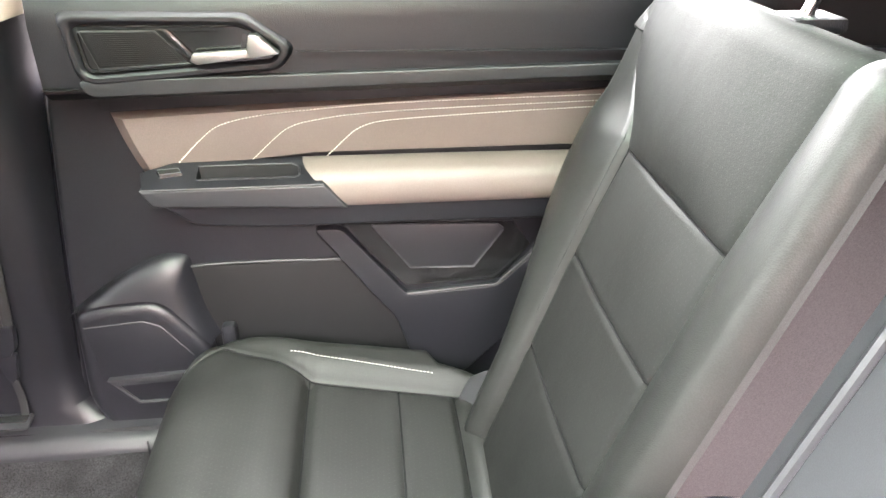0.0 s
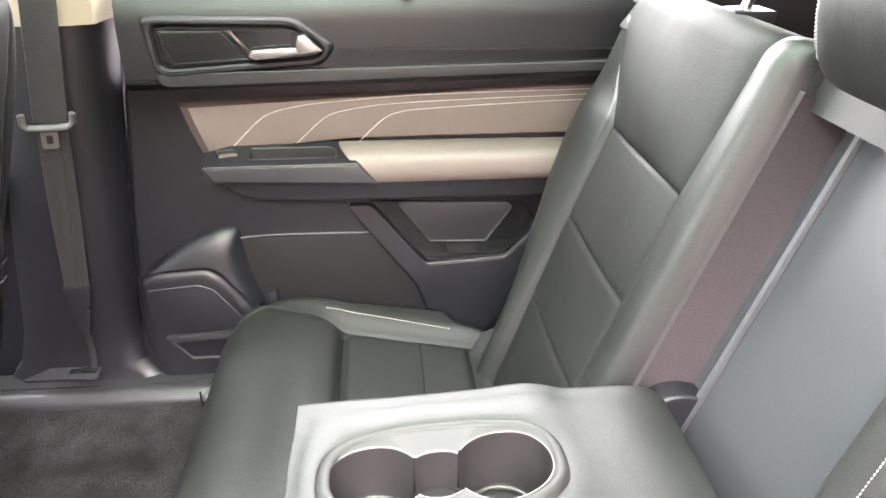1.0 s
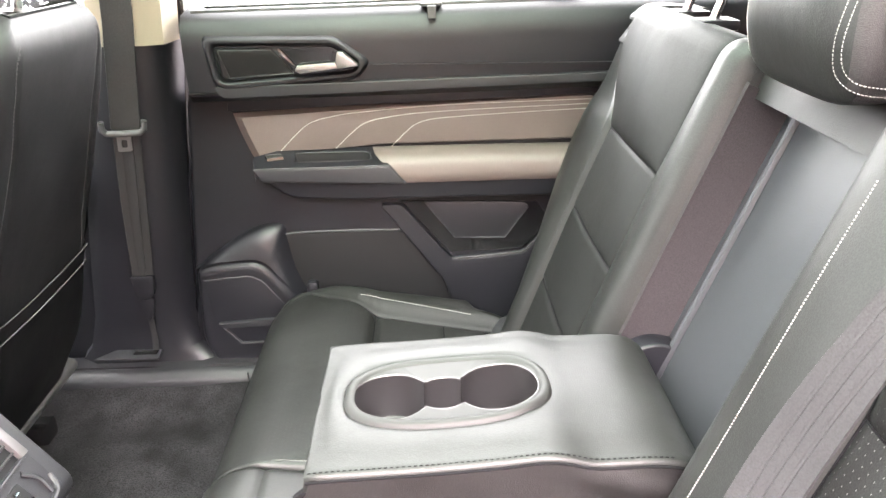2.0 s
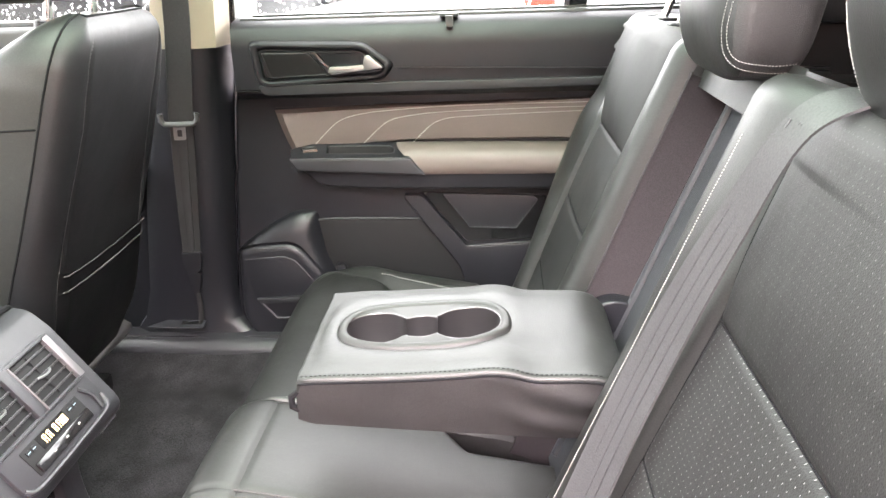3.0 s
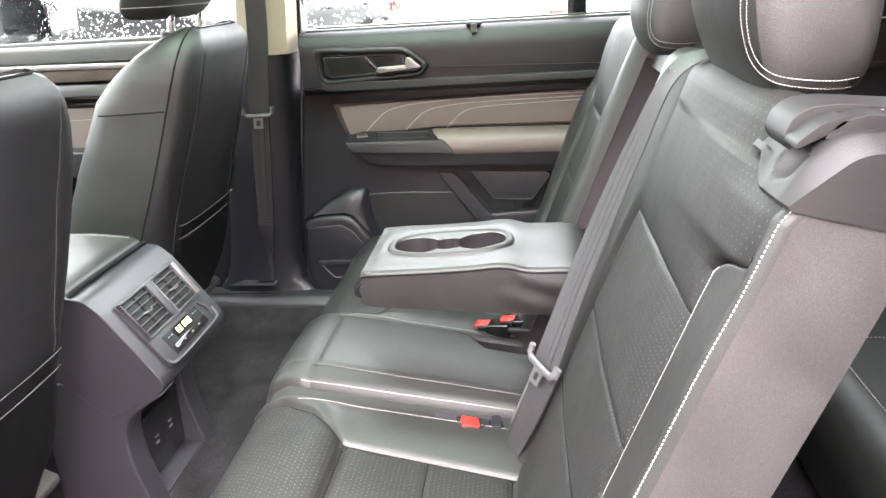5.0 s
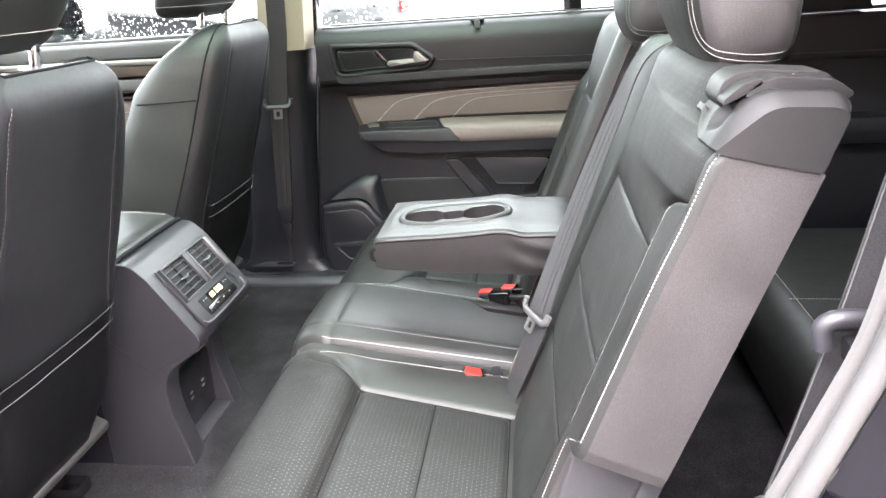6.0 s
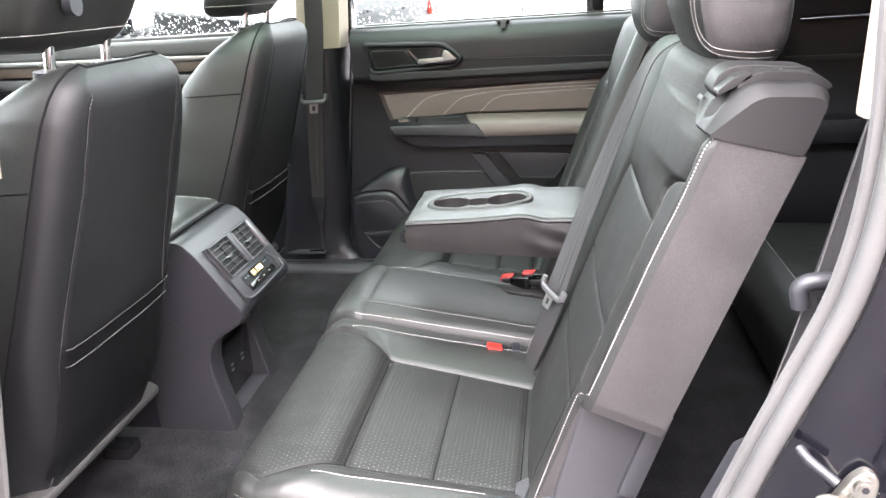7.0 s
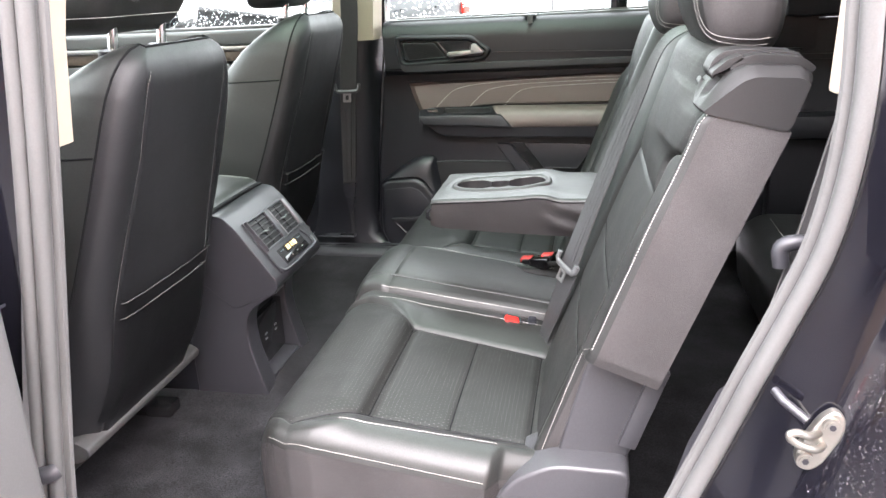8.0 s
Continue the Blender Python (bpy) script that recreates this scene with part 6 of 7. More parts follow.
# ---- centre console with rear vents ----
def console():
    t = thing("centre_console", "charcoal centre console with rear air vents and climate display", "console")
    low = smooth_outline([(-1.25, 0.39), (-1.25, 0.80), (-0.60, 0.80), (-0.56, 0.62), (-0.556, 0.52), (-0.550, 0.39)], 0.02, 3)
    part("console_body", prism(low, "y", -0.148, 0.114, 0.006, 2), PLASTIC, t)
    cheek = [Vector((x, z, 0)) for x, z in ((-0.448, 0.640), (-0.482, 0.618), (-0.512, 0.592), (-0.523, 0.555), (-0.520, 0.505), (-0.508, 0.455), (-0.496, 0.41), (-0.492, 0.386))]
    cheek = [(-0.66, 0.386), (-0.66, 0.66), (-0.52, 0.66)] + [(p.x, p.y) for p in curve(cheek, 4)]
    for a, b in ((-0.1515, -0.098), (0.066, 0.1175)):
        part("leg_cheek", prism(cheek, "y", a, b, 0.014, 4), PLASTIC_SOFT, t)
    part("leg_bridge", prism([(-0.56, 0.60), (-0.56, 0.66), (-0.48, 0.66), (-0.475, 0.634), (-0.515, 0.598)], "y", -0.10, 0.07, 0.004), PLASTIC_SOFT, t)
    hood = smooth_outline([(-0.66, 0.70), (-0.66, 0.805), (-0.585, 0.812), (-0.548, 0.806), (-0.522, 0.781), (-0.442, 0.668), (-0.442, 0.650), (-0.462, 0.634), (-0.545, 0.600)], 0.010, 3)
    part("vent_hood", prism(hood, "y", -0.153, 0.119, 0.030, 6), PLASTIC_SOFT, t, "charcoal soft-touch vent hood")
    part("lid", prism(smooth_outline([(-1.05, 0.79), (-1.05, 0.836), (-0.66, 0.832), (-0.600, 0.826), (-0.579, 0.815), (-0.579, 0.79)], 0.012, 3), "y", -0.142, 0.115, 0.012, 3), LEATHER, t, "black leatherette armrest lid")
    part("lid_gap", tube(curve([(-0.574, -0.147, 0.800), (-0.574, -0.140, 0.811), (-0.574, -0.10, 0.8145), (-0.574, 0.07, 0.8145), (-0.574, 0.112, 0.811), (-0.574, 0.119, 0.800)], 5), 0.0048, 8), SEAM, t, "dark rolled lid edge")
    part("lid_stitching", stitches([(-0.598, 0.104, 0.8262), (-0.66, 0.104, 0.8324), (-1.0, 0.104, 0.8358)], (0, 0, 1), 0.0058, 0.0042, 0.0013), THREAD, t, "white stitching")
    LOUVRE = material("matt_black_louvre", (0.008, 0.008, 0.009), 0.65, vary=0.05, spec=0.25)
    LOUVRE_EDGE = material("charcoal_louvre_edge", (0.024, 0.023, 0.025), 0.45, vary=0.05, spec=0.4)
    SATIN_SIDE = material("pale_satin_vent_trim", (0.16, 0.15, 0.155), 0.35, metal=0.6, vary=0.05)
    BLUE_MARK = material("pale_blue_print", (0.20, 0.30, 0.34), 0.5, vary=0.05)
    F0, D, N = Vector((-0.518, -0.007, 0.776)), Vector((0.600, 0, -0.800)), Vector((0.800, 0, 0.600))

    def on_face(y0, y1, d0, d1, h0, h1, bevel=0.0015):
        bm = bmesh.new()
        bmesh.ops.create_cube(bm, size=1)
        for v in bm.verts:
            v.co = F0 + Vector((0, y0 if v.co.y < 0 else y1, 0)) + D * (d0 if v.co.x < 0 else d1) + N * (h0 if v.co.z < 0 else h1)
        if bevel:
            soften(bm, bevel, 2)
        return bm
    part("face_plate", on_face(-0.112, 0.100, -0.006, 0.128, -0.004, 0.0030, 0.003), PLASTIC_SOFT, t)
    # raised frame round the vents and the chin below the controls
    for y0, y1, d0, d1 in ((-0.108, 0.098, -0.004, 0.0005), (-0.108, -0.1045, 0.0, 0.072), (-0.108, 0.090, 0.0695, 0.0735)):
        part("vent_surround", on_face(y0, y1, d0, d1, 0.0, 0.0098, 0.0014), PLASTIC_SOFT, t)
    for k, (a, b) in enumerate(((-0.103, -0.019), (0.000, 0.084))):
        v = part("air_vent", on_face(a, b, 0.001, 0.069, 0.0, 0.0034, 0.0005), LOUVRE, t, "louvred air vent")
        for j in range(5):
            q = on_face(a + 0.002, b - 0.002, 0.008 + j * 0.0125, 0.0105 + j * 0.0125, 0.002, 0.0082, 0.0006)
            part("louvre", q, LOUVRE_EDGE, v)
        for y in (a + (b - a) * 0.5,):
            part("vane", on_face(y - 0.0008, y + 0.0008, 0.004, 0.066, 0.001, 0.0060, 0), LOUVRE, v)
        knob = [F0 + D * d + N * h + Vector((0, y, 0)) for y, d, h in (((a + b) / 2 - 0.014, 0.034, 0.008), ((a + b) / 2 - 0.007, 0.0365, 0.0115), ((a + b) / 2 + 0.007, 0.0365, 0.0115), ((a + b) / 2 + 0.014, 0.034, 0.008))]
        part("vent_knob", tube(curve(knob, 4), 0.0016, 8), SATIN, v, "silver vane knob")
    part("vent_frame", on_face(0.084, 0.097, -0.003, 0.071, 0.0, 0.0098, 0.001), SATIN_SIDE, t, "bright satin vent side frame")
    part("vent_divider", on_face(-0.019, 0.000, -0.003, 0.0715, 0.0, 0.0105, 0.003), PLASTIC_SOFT, t)
    part("divider_edge", on_face(0.0, 0.0025, 0.0, 0.0715, 0.0, 0.0112, 0.0008), SATIN_SIDE, t)
    panel = part("climate_panel", on_face(-0.078, 0.056, 0.083, 0.121, 0.0, 0.0046, 0.002), LOUVRE, t, "black climate control panel")
    disp = part("display", on_face(-0.046, 0.018, 0.084, 0.102, 0.0044, 0.0052, 0), GLOSS, panel, "glossy climate display")
    LED = material("amber_display_digits", (1.0, 0.74, 0.36), 0.5, emit=0.09, vary=0.0)
    # seven-segment style bars, unreadable at this size
    for y in (-0.036, -0.026, -0.012, -0.002):
        for y0, y1, d0, d1 in ((0, 0.0014, 0.0875, 0.0985), (0.0046, 0.006, 0.0875, 0.0985), (0.001, 0.005, 0.0872, 0.0886), (0.001, 0.005, 0.0922, 0.0936)):
            part("digit_bar", on_face(y + y0, y + y1, d0, d1, 0.0052, 0.0056, 0), LED, disp, "lit amber digit")
    part("display_patch", on_face(0.006, 0.016, 0.0875, 0.0985, 0.0052, 0.0055, 0), LED, disp, "lit amber field")
    for y in (-0.072, -0.061, 0.026, 0.038):
        part("climate_button", on_face(y, y + 0.008, 0.087, 0.094, 0.004, 0.0062, 0.0008), LOUVRE, panel)
        part("button_mark", on_face(y + 0.001, y + 0.007, 0.0900, 0.0912, 0.0062, 0.0066, 0), BLUE_MARK, panel, "pale blue button mark")
    bar = part("key_bar", on_face(-0.074, 0.052, 0.105, 0.119, 0.0040, 0.0085, 0.003), GLOSS, panel, "glossy black rocker bar")
    for y in (-0.042, -0.012, 0.018):
        part("key_mark", on_face(y, y + 0.005, 0.1105, 0.1125, 0.0085, 0.0088, 0), THREAD, bar, "small white printed mark")
    chin = [F0 + D * d + N * h + Vector((0, y, 0)) for y, d, h in ((-0.110, 0.118, 0.002), (-0.100, 0.127, 0.005), (-0.060, 0.129, 0.006), (0.0, 0.129, 0.006), (0.070, 0.128, 0.006), (0.088, 0.122, 0.005), (0.096, 0.108, 0.003))]
    part("lower_lip", tube(curve(chin, 5), 0.0034, 8), PLASTIC_SOFT, t)
    cheek_in = [F0 + D * d + N * h + Vector((0, y, 0)) for y, d, h in ((0.070, 0.080, 0.002), (0.082, 0.100, 0.003), (0.080, 0.122, 0.003))]
    part("panel_cheek", tube(curve(cheek_in, 4), 0.006, 8, flat=0.5), PLASTIC_SOFT, t)
    # lower bay with sockets
    bay = part("socket_panel", prism([(-0.096, 0.545), (0.064, 0.545), (0.064, 0.420), (-0.096, 0.420)], "x", -0.552, -0.535, 0.003), GLOSS, t)
    for y in (-0.045, 0.010):
        for z in (0.478, 0.490):
            part("socket", box(-0.536, -0.5335, y, y + 0.012, z, z + 0.004, 0.001), SATIN, bay, "silver charging socket")
    part("bay_ledge", box(-0.552, -0.500, -0.097, 0.065, 0.402, 0.416, 0.004), PLASTIC_SOFT, t)
    return t


console()

# dashboard ahead of the driver
db = thing("dashboard", "dark dashboard with silver-framed air vent", "dashboard")
part("upper_dash", prism(smooth_outline([(-1.95, 0.70), (-1.95, 1.10), (-1.75, 1.17), (-1.55, 1.13), (-1.50, 1.02), (-1.56, 0.70)], 0.03), "y", -0.70, 0.70, 0.02, 3), PLASTIC_SOFT, db)
part("vent_surround", ring(smooth_outline([(-0.62, 1.03), (-0.42, 1.03), (-0.42, 1.11), (-0.62, 1.11)], 0.012), smooth_outline([(-0.605, 1.042), (-0.435, 1.042), (-0.435, 1.098), (-0.605, 1.098)], 0.01), "x", -1.53, -1.495), SATIN, db, "silver vent surround")
for k in range(5):
    part("vent_slat", box(-1.52, -1.50, -0.605, -0.435, 1.046 + 0.011 * k, 1.051 + 0.011 * k), PLASTIC, db)
part("trim_band", box(-1.515, -1.49, -0.40, 0.66, 1.00, 1.015, 0.004), SATIN, db, "silver trim band")


# ---- far front door ----
fd = thing("car_door", "closed front passenger door with wood-look and taupe trim", "car door")
part("door_panel", prism(smooth_outline([(-1.62, 0.42), (-1.60, 1.10), (-0.60, 1.13), (-0.62, 0.80), (-0.66, 0.42)], 0.03), "y", 0.80, 0.86, 0.01), PLASTIC, fd)
# this ledge and lower_ledge: daylight from the front put in as paler plastic
part("shoulder", prism([(-1.6, 1.091), (-1.6, 1.134), (-0.60, 1.138), (-0.60, 1.090)], "y", 0.735, 0.81, 0.012, 3), GREY_PLASTIC, fd, "window ledge coloured pale grey, as lit")
part("window_seal", prism([(-1.6, 1.126), (-1.6, 1.140), (-0.58, 1.150), (-0.58, 1.136)], "y", 0.765, 0.80, 0.004), GREY_PLASTIC, fd)
part("silver_strip", prism([(-1.6, 1.077), (-1.6, 1.092), (-0.60, 1.089), (-0.60, 1.074)], "y", 0.728, 0.80, 0.004), SATIN, fd, "satin silver trim strip")
WOOD = material("brown_wood_trim", (0.060, 0.043, 0.033), 0.40, vary=0.3, vary_scale=14, grain=0.3, grain_scale=160)
part("wood_strip", prism([(-1.6, 1.044), (-1.6, 1.077), (-0.60, 1.074), (-0.60, 1.044)], "y", 0.737, 0.80, 0.004), WOOD, fd, "brown wood-look trim strip")
part("lower_ledge", prism([(-1.6, 1.008), (-1.6, 1.038), (-0.60, 1.036), (-0.60, 1.006)], "y", 0.728, 0.80, 0.006), GREY_PLASTIC, fd, "trim ledge coloured pale grey, as lit")
part("groove", prism([(-1.6, 0.978), (-1.6, 1.007), (-0.60, 1.005), (-0.60, 0.976)], "y", 0.762, 0.80, 0.004), GLOSS, fd)
fi = part("trim_insert", prism([(-1.5, 0.86), (-1.55, 0.972), (-0.62, 0.974), (-0.64, 0.86)], "y", 0.768, 0.80, 0.006), TAUPE, fd, "taupe leatherette trim insert")
part("stitching", stitches(curve([(-1.22, 0.7674, 0.87), (-1.17, 0.7674, 0.915), (-1.10, 0.7674, 0.937), (-0.9, 0.7674, 0.945), (-0.63, 0.7674, 0.95)], 8), (0, -1, 0), 0.006, 0.0042, 0.0014), THREAD, fi)
part("armrest", prism(smooth_outline([(-1.45, 0.80), (-1.40, 0.865), (-0.66, 0.87), (-0.66, 0.80)], 0.02), "y", 0.70, 0.80, 0.012, 3), PLASTIC, fd)
part("lever", prism([(-1.33, 1.055), (-1.325, 1.072), (-1.24, 1.066), (-1.22, 1.040), (-1.25, 1.034)], "y", 0.715, 0.735, 0.004), SATIN, fd, "silver door lever")


# ---- near door opening: seals, painted jamb, striker, open door ----
OPENING = [(0.424, 1.50), (0.424, 1.30), (0.425, 1.21), (0.428, 1.13), (0.423, 1.05), (0.409, 0.976), (0.383, 0.905), (0.355, 0.835), (0.325, 0.755), (0.293, 0.674), (0.262, 0.59), (0.22, 0.50), (0.15, 0.455),
           (0.0, 0.443), (-0.25, 0.443), (-0.41, 0.45), (-0.474, 0.50), (-0.484, 0.56), (-0.475, 0.64), (-0.451, 0.78), (-0.416, 0.98), (-0.395, 1.11), (-0.376, 1.242), (-0.356, 1.38), (-0.332, 1.50)]


def opening_curve(shift, y, top=True):
    """The door opening's outline moved outwards by shift, in the plane y."""
    pts = [Vector((x, y, z)) for x, z in OPENING]
    c = Vector((0.0, y, 1.02))
    out = []
    sm = curve(pts, 5)
    for k, p in enumerate(sm):
        d = (sm[min(k + 1, len(sm) - 1)] - sm[max(k - 1, 0)]).normalized()
        n = Vector((d.z, 0, -d.x))
        if n.dot(p - c) < 0:
            n = -n
        out.append(p + n * shift)
    return out


seal = thing("door_seal", "grey rubber door seal round the open doorway", "door seal", kind="structure")
part("seal_lip", tube(opening_curve(0.007, -0.795), 0.006, 8, flat=1.3), RUBBER, seal)
part("seal_bulb", tube(opening_curve(0.0185, -0.807), 0.0105, 12), RUBBER, seal)
part("seal_flange", tube(opening_curve(0.038, -0.808)[66:], 0.0125, 12, flat=0.8), RUBBER, seal)
part("seal_ridge", tube(opening_curve(0.0125, -0.801), 0.0035, 8), RUBBER, seal)
part("seal_gap", tube(opening_curve(0.031, -0.803), 0.004, 6), GLOSS, seal)
part("seal_joint", tube([(-0.485, -0.812, 0.655), (-0.491, -0.820, 0.652), (-0.501, -0.822, 0.650)], 0.0125, 10), PLASTIC_SOFT, seal)

def lean_in(off, z):
    """The body leans inwards towards the roof."""
    return 0.13 * (z - 0.85) * min(1, max(0, (off - 0.032) / 0.05))


JAMB = ((0.029, -0.799), (0.045, -0.803), (0.060, -0.8055), (0.080, -0.8075), (0.096, -0.8085), (0.104, -0.8102), (0.112, -0.8128), (0.121, -0.8155), (0.132, -0.8185), (0.150, -0.8225), (0.200, -0.828), (0.28, -0.838), (0.50, -0.868))
jamb_y = lambda off: float(np.interp(off, [q[0] for q in JAMB], [q[1] for q in JAMB]))
jamb = bmesh.new()
rows = []
for off, y in JAMB:
    rows.append([jamb.verts.new(p + Vector((0, lean_in(off, p.z), 0))) for p in opening_curve(off, y)[:62]])
for A_, B_ in zip(rows, rows[1:]):
    for k in range(len(A_) - 1):
        jamb.faces.new((A_[k], A_[k + 1], B_[k + 1], B_[k]))
jb = tagged(part("body_jamb", jamb, PAINT), "glossy black painted door jamb with raindrops", "car body", kind="structure")
jamb2 = bmesh.new()
rows = []
for off, y in ((0.032, -0.798), (0.045, -0.806), (0.060, -0.818), (0.085, -0.826), (0.13, -0.83)):
    rows.append([jamb2.verts.new(p) for p in opening_curve(off, y)[58:]])
for A_, B_ in zip(rows, rows[1:]):
    for k in range(len(A_) - 1):
        jamb2.faces.new((A_[k], A_[k + 1], B_[k + 1], B_[k]))
tagged(part("body_jamb", jamb2, PAINT), "glossy black painted sill and pillar jamb", "car body", kind="structure")
tagged(part("trim_c_pillar", prism([(0.425, 1.125), (0.436, 1.50), (0.60, 1.50), (0.52, 1.125)], "y", -0.79, -0.765, 0.004), BEIGE), "beige upper rear pillar trim", "pillar trim", kind="structure")
tagged(part("trim_c_pillar", prism([(0.31, 0.62), (0.352, 0.79), (0.43, 1.00), (0.438, 1.122), (0.50, 1.122), (0.50, 0.40), (0.28, 0.40)], "y", -0.79, -0.772, 0.006), PLASTIC), "black plastic lower rear pillar trim", "pillar trim", kind="structure")
tagged(part("trim_step", prism(smooth_outline([(0.285, 0.60), (0.318, 0.72), (0.348, 0.792), (0.362, 0.800), (0.372, 0.79), (0.30, 0.58)], 0.006), "y", -0.79, -0.755, 0.004), PLASTIC_SOFT), "grey plastic trim ledge at the wheel arch", "trim", kind="structure")

# raindrops on the paint
rnd = random.Random(11)
verts, faces = [], []
cache = {}
for _ in range(13000):
    k, o, j = rnd.randrange(12, 58), round((0.114 + 0.26 * rnd.random() ** 1.1) / 0.006), rnd.random()
    if o not in cache:
        cache[o] = opening_curve(o * 0.006, 0.0)
    p = cache[o][k].lerp(cache[o][k + 1], j)
    yy = jamb_y(o * 0.006) - 0.0004 + lean_in(o * 0.006, p.z)
    r = rnd.choice((0.0005, 0.0006, 0.0007, 0.0008, 0.0009, 0.0012))
    x, z = p.x + rnd.uniform(-0.004, 0.004), p.z + rnd.uniform(-0.004, 0.004)
    i = len(verts)
    for f, up in ((1.0, 0.0), (0.6, 0.6)):
        verts += [(x + f * r * math.cos(a * 1.047), yy - up * r, z + f * r * math.sin(a * 1.047)) for a in range(6)]
    faces += [(i + a, i + (a + 1) % 6, i + 6 + (a + 1) % 6, i + 6 + a) for a in range(6)] + [tuple(range(i + 6, i + 12))]
me = bpy.data.meshes.new("raindrops")
me.from_pydata(verts, [], faces)
me.materials.append(WATER)
me.shade_smooth()
tagged(new("raindrops", me), kind="stuff").parent = jb

# striker
st = thing("door_striker", "steel door latch striker on the black jamb", "latch striker")
plate = prism(smooth_outline([(0.449, 0.814), (0.460, 0.806), (0.460, 0.786), (0.442, 0.750), (0.430, 0.741), (0.417, 0.746), (0.415, 0.764), (0.436, 0.804)], 0.012, 4), "y", -0.833, -0.820, 0.003, 3)
part("base_plate", plate, STEEL, st, "steel mounting plate")
for x, z in ((0.446, 0.798), (0.424, 0.757)):
    part("bolt", tube([(x, -0.828, z), (x, -0.838, z)], 0.0088, 16), STEEL, st)
    part("bolt_dish", tube([(x, -0.8375, z), (x, -0.8392, z)], 0.0060, 16), STEEL, st)
    part("bolt_socket", tube([(x, -0.8390, z), (x, -0.8400, z)], 0.0036, 6), PLASTIC, st)
part("latch_loop", tube(curve([(0.444, -0.826, 0.772), (0.432, -0.846, 0.777), (0.414, -0.858, 0.787), (0.402, -0.862, 0.796), (0.400, -0.862, 0.802), (0.408, -0.860, 0.803), (0.422, -0.850, 0.794), (0.436, -0.830, 0.786)], 5), 0.0042, 10), STEEL, st, "steel latch loop")
part("guide_pin", tube([(0.392, -0.818, 0.827), (0.398, -0.830, 0.822), (0.419, -0.846, 0.809)], 0.0048, 10), PLASTIC_SOFT, st)

# open near rear door, swung forward on the pillar
od = thing("car_door", "open black rear car door swung out beside the doorway", "car door")
part("door_shell", prism(smooth_outline([(-0.86, 0.42), (-0.86, 1.16), (-1.95, 1.16), (-1.90, 0.60), (-1.70, 0.42)], 0.04), "x", -0.60, -0.53, 0.02, 3), PAINT, od)
# inner panel in the lightened grey of the near pillar cover, as lit
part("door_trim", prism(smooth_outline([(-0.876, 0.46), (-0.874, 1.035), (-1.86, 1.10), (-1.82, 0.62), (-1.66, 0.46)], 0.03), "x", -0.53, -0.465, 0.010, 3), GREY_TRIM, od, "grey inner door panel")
part("panel_joint", box(-0.4652, -0.4635, -1.80, -0.872, 0.915, 0.918), PLASTIC, od)
part("armrest", prism(smooth_outline([(-1.15, 0.84), (-1.15, 0.90), (-1.70, 0.92), (-1.70, 0.84)], 0.02), "x", -0.48, -0.42, 0.01), TAUPE, od, "taupe armrest")
part("check_strap", prism([(-0.84, 0.60), (-0.84, 0.70), (-0.90, 0.70), (-0.90, 0.60)], "x", -0.57, -0.555, 0.002), SATIN, od)
for z in (0.56, 0.98):
    part("hinge", box(-0.58, -0.535, -0.875, -0.82, z, z + 0.06, 0.006), PAINT, od)
od.matrix_basis = Matrix.Translation((0.015, 0, 0))

# ---- third row and rear quarter ----
tr = thing("third_row_seat", "black leatherette third-row seat in the shade behind", "car seat")
part("cushion", prism(smooth_outline([(0.60, 0.42), (0.585, 0.57), (0.64, 0.622), (1.22, 0.61), (1.25, 0.45)], 0.04), "y", -0.56, 0.56, 0.03, 3), LEATHER, tr)
part("backrest", prism(smooth_outline([(1.15, 0.59), (1.33, 1.12), (1.44, 1.12), (1.30, 0.60)], 0.03), "y", -0.56, 0.56, 0.03, 3), LEATHER, tr)
part("stitching", stitches([(0.65, 0.10, 0.623), (0.80, 0.10, 0.6205), (1.15, 0.10, 0.6125)], (0, 0, 1), 0.0068, 0.0046, 0.0015), THREAD, tr)
part("stitching", stitches([(0.66, -0.50, 0.6228), (0.66, 0.50, 0.6228)], (0, 0, 1), 0.0068, 0.0046, 0.0015), THREAD, tr)
part("base", box(0.82, 1.25, -0.5, 0.5, 0.38, 0.45, 0.01), PLASTIC, tr)
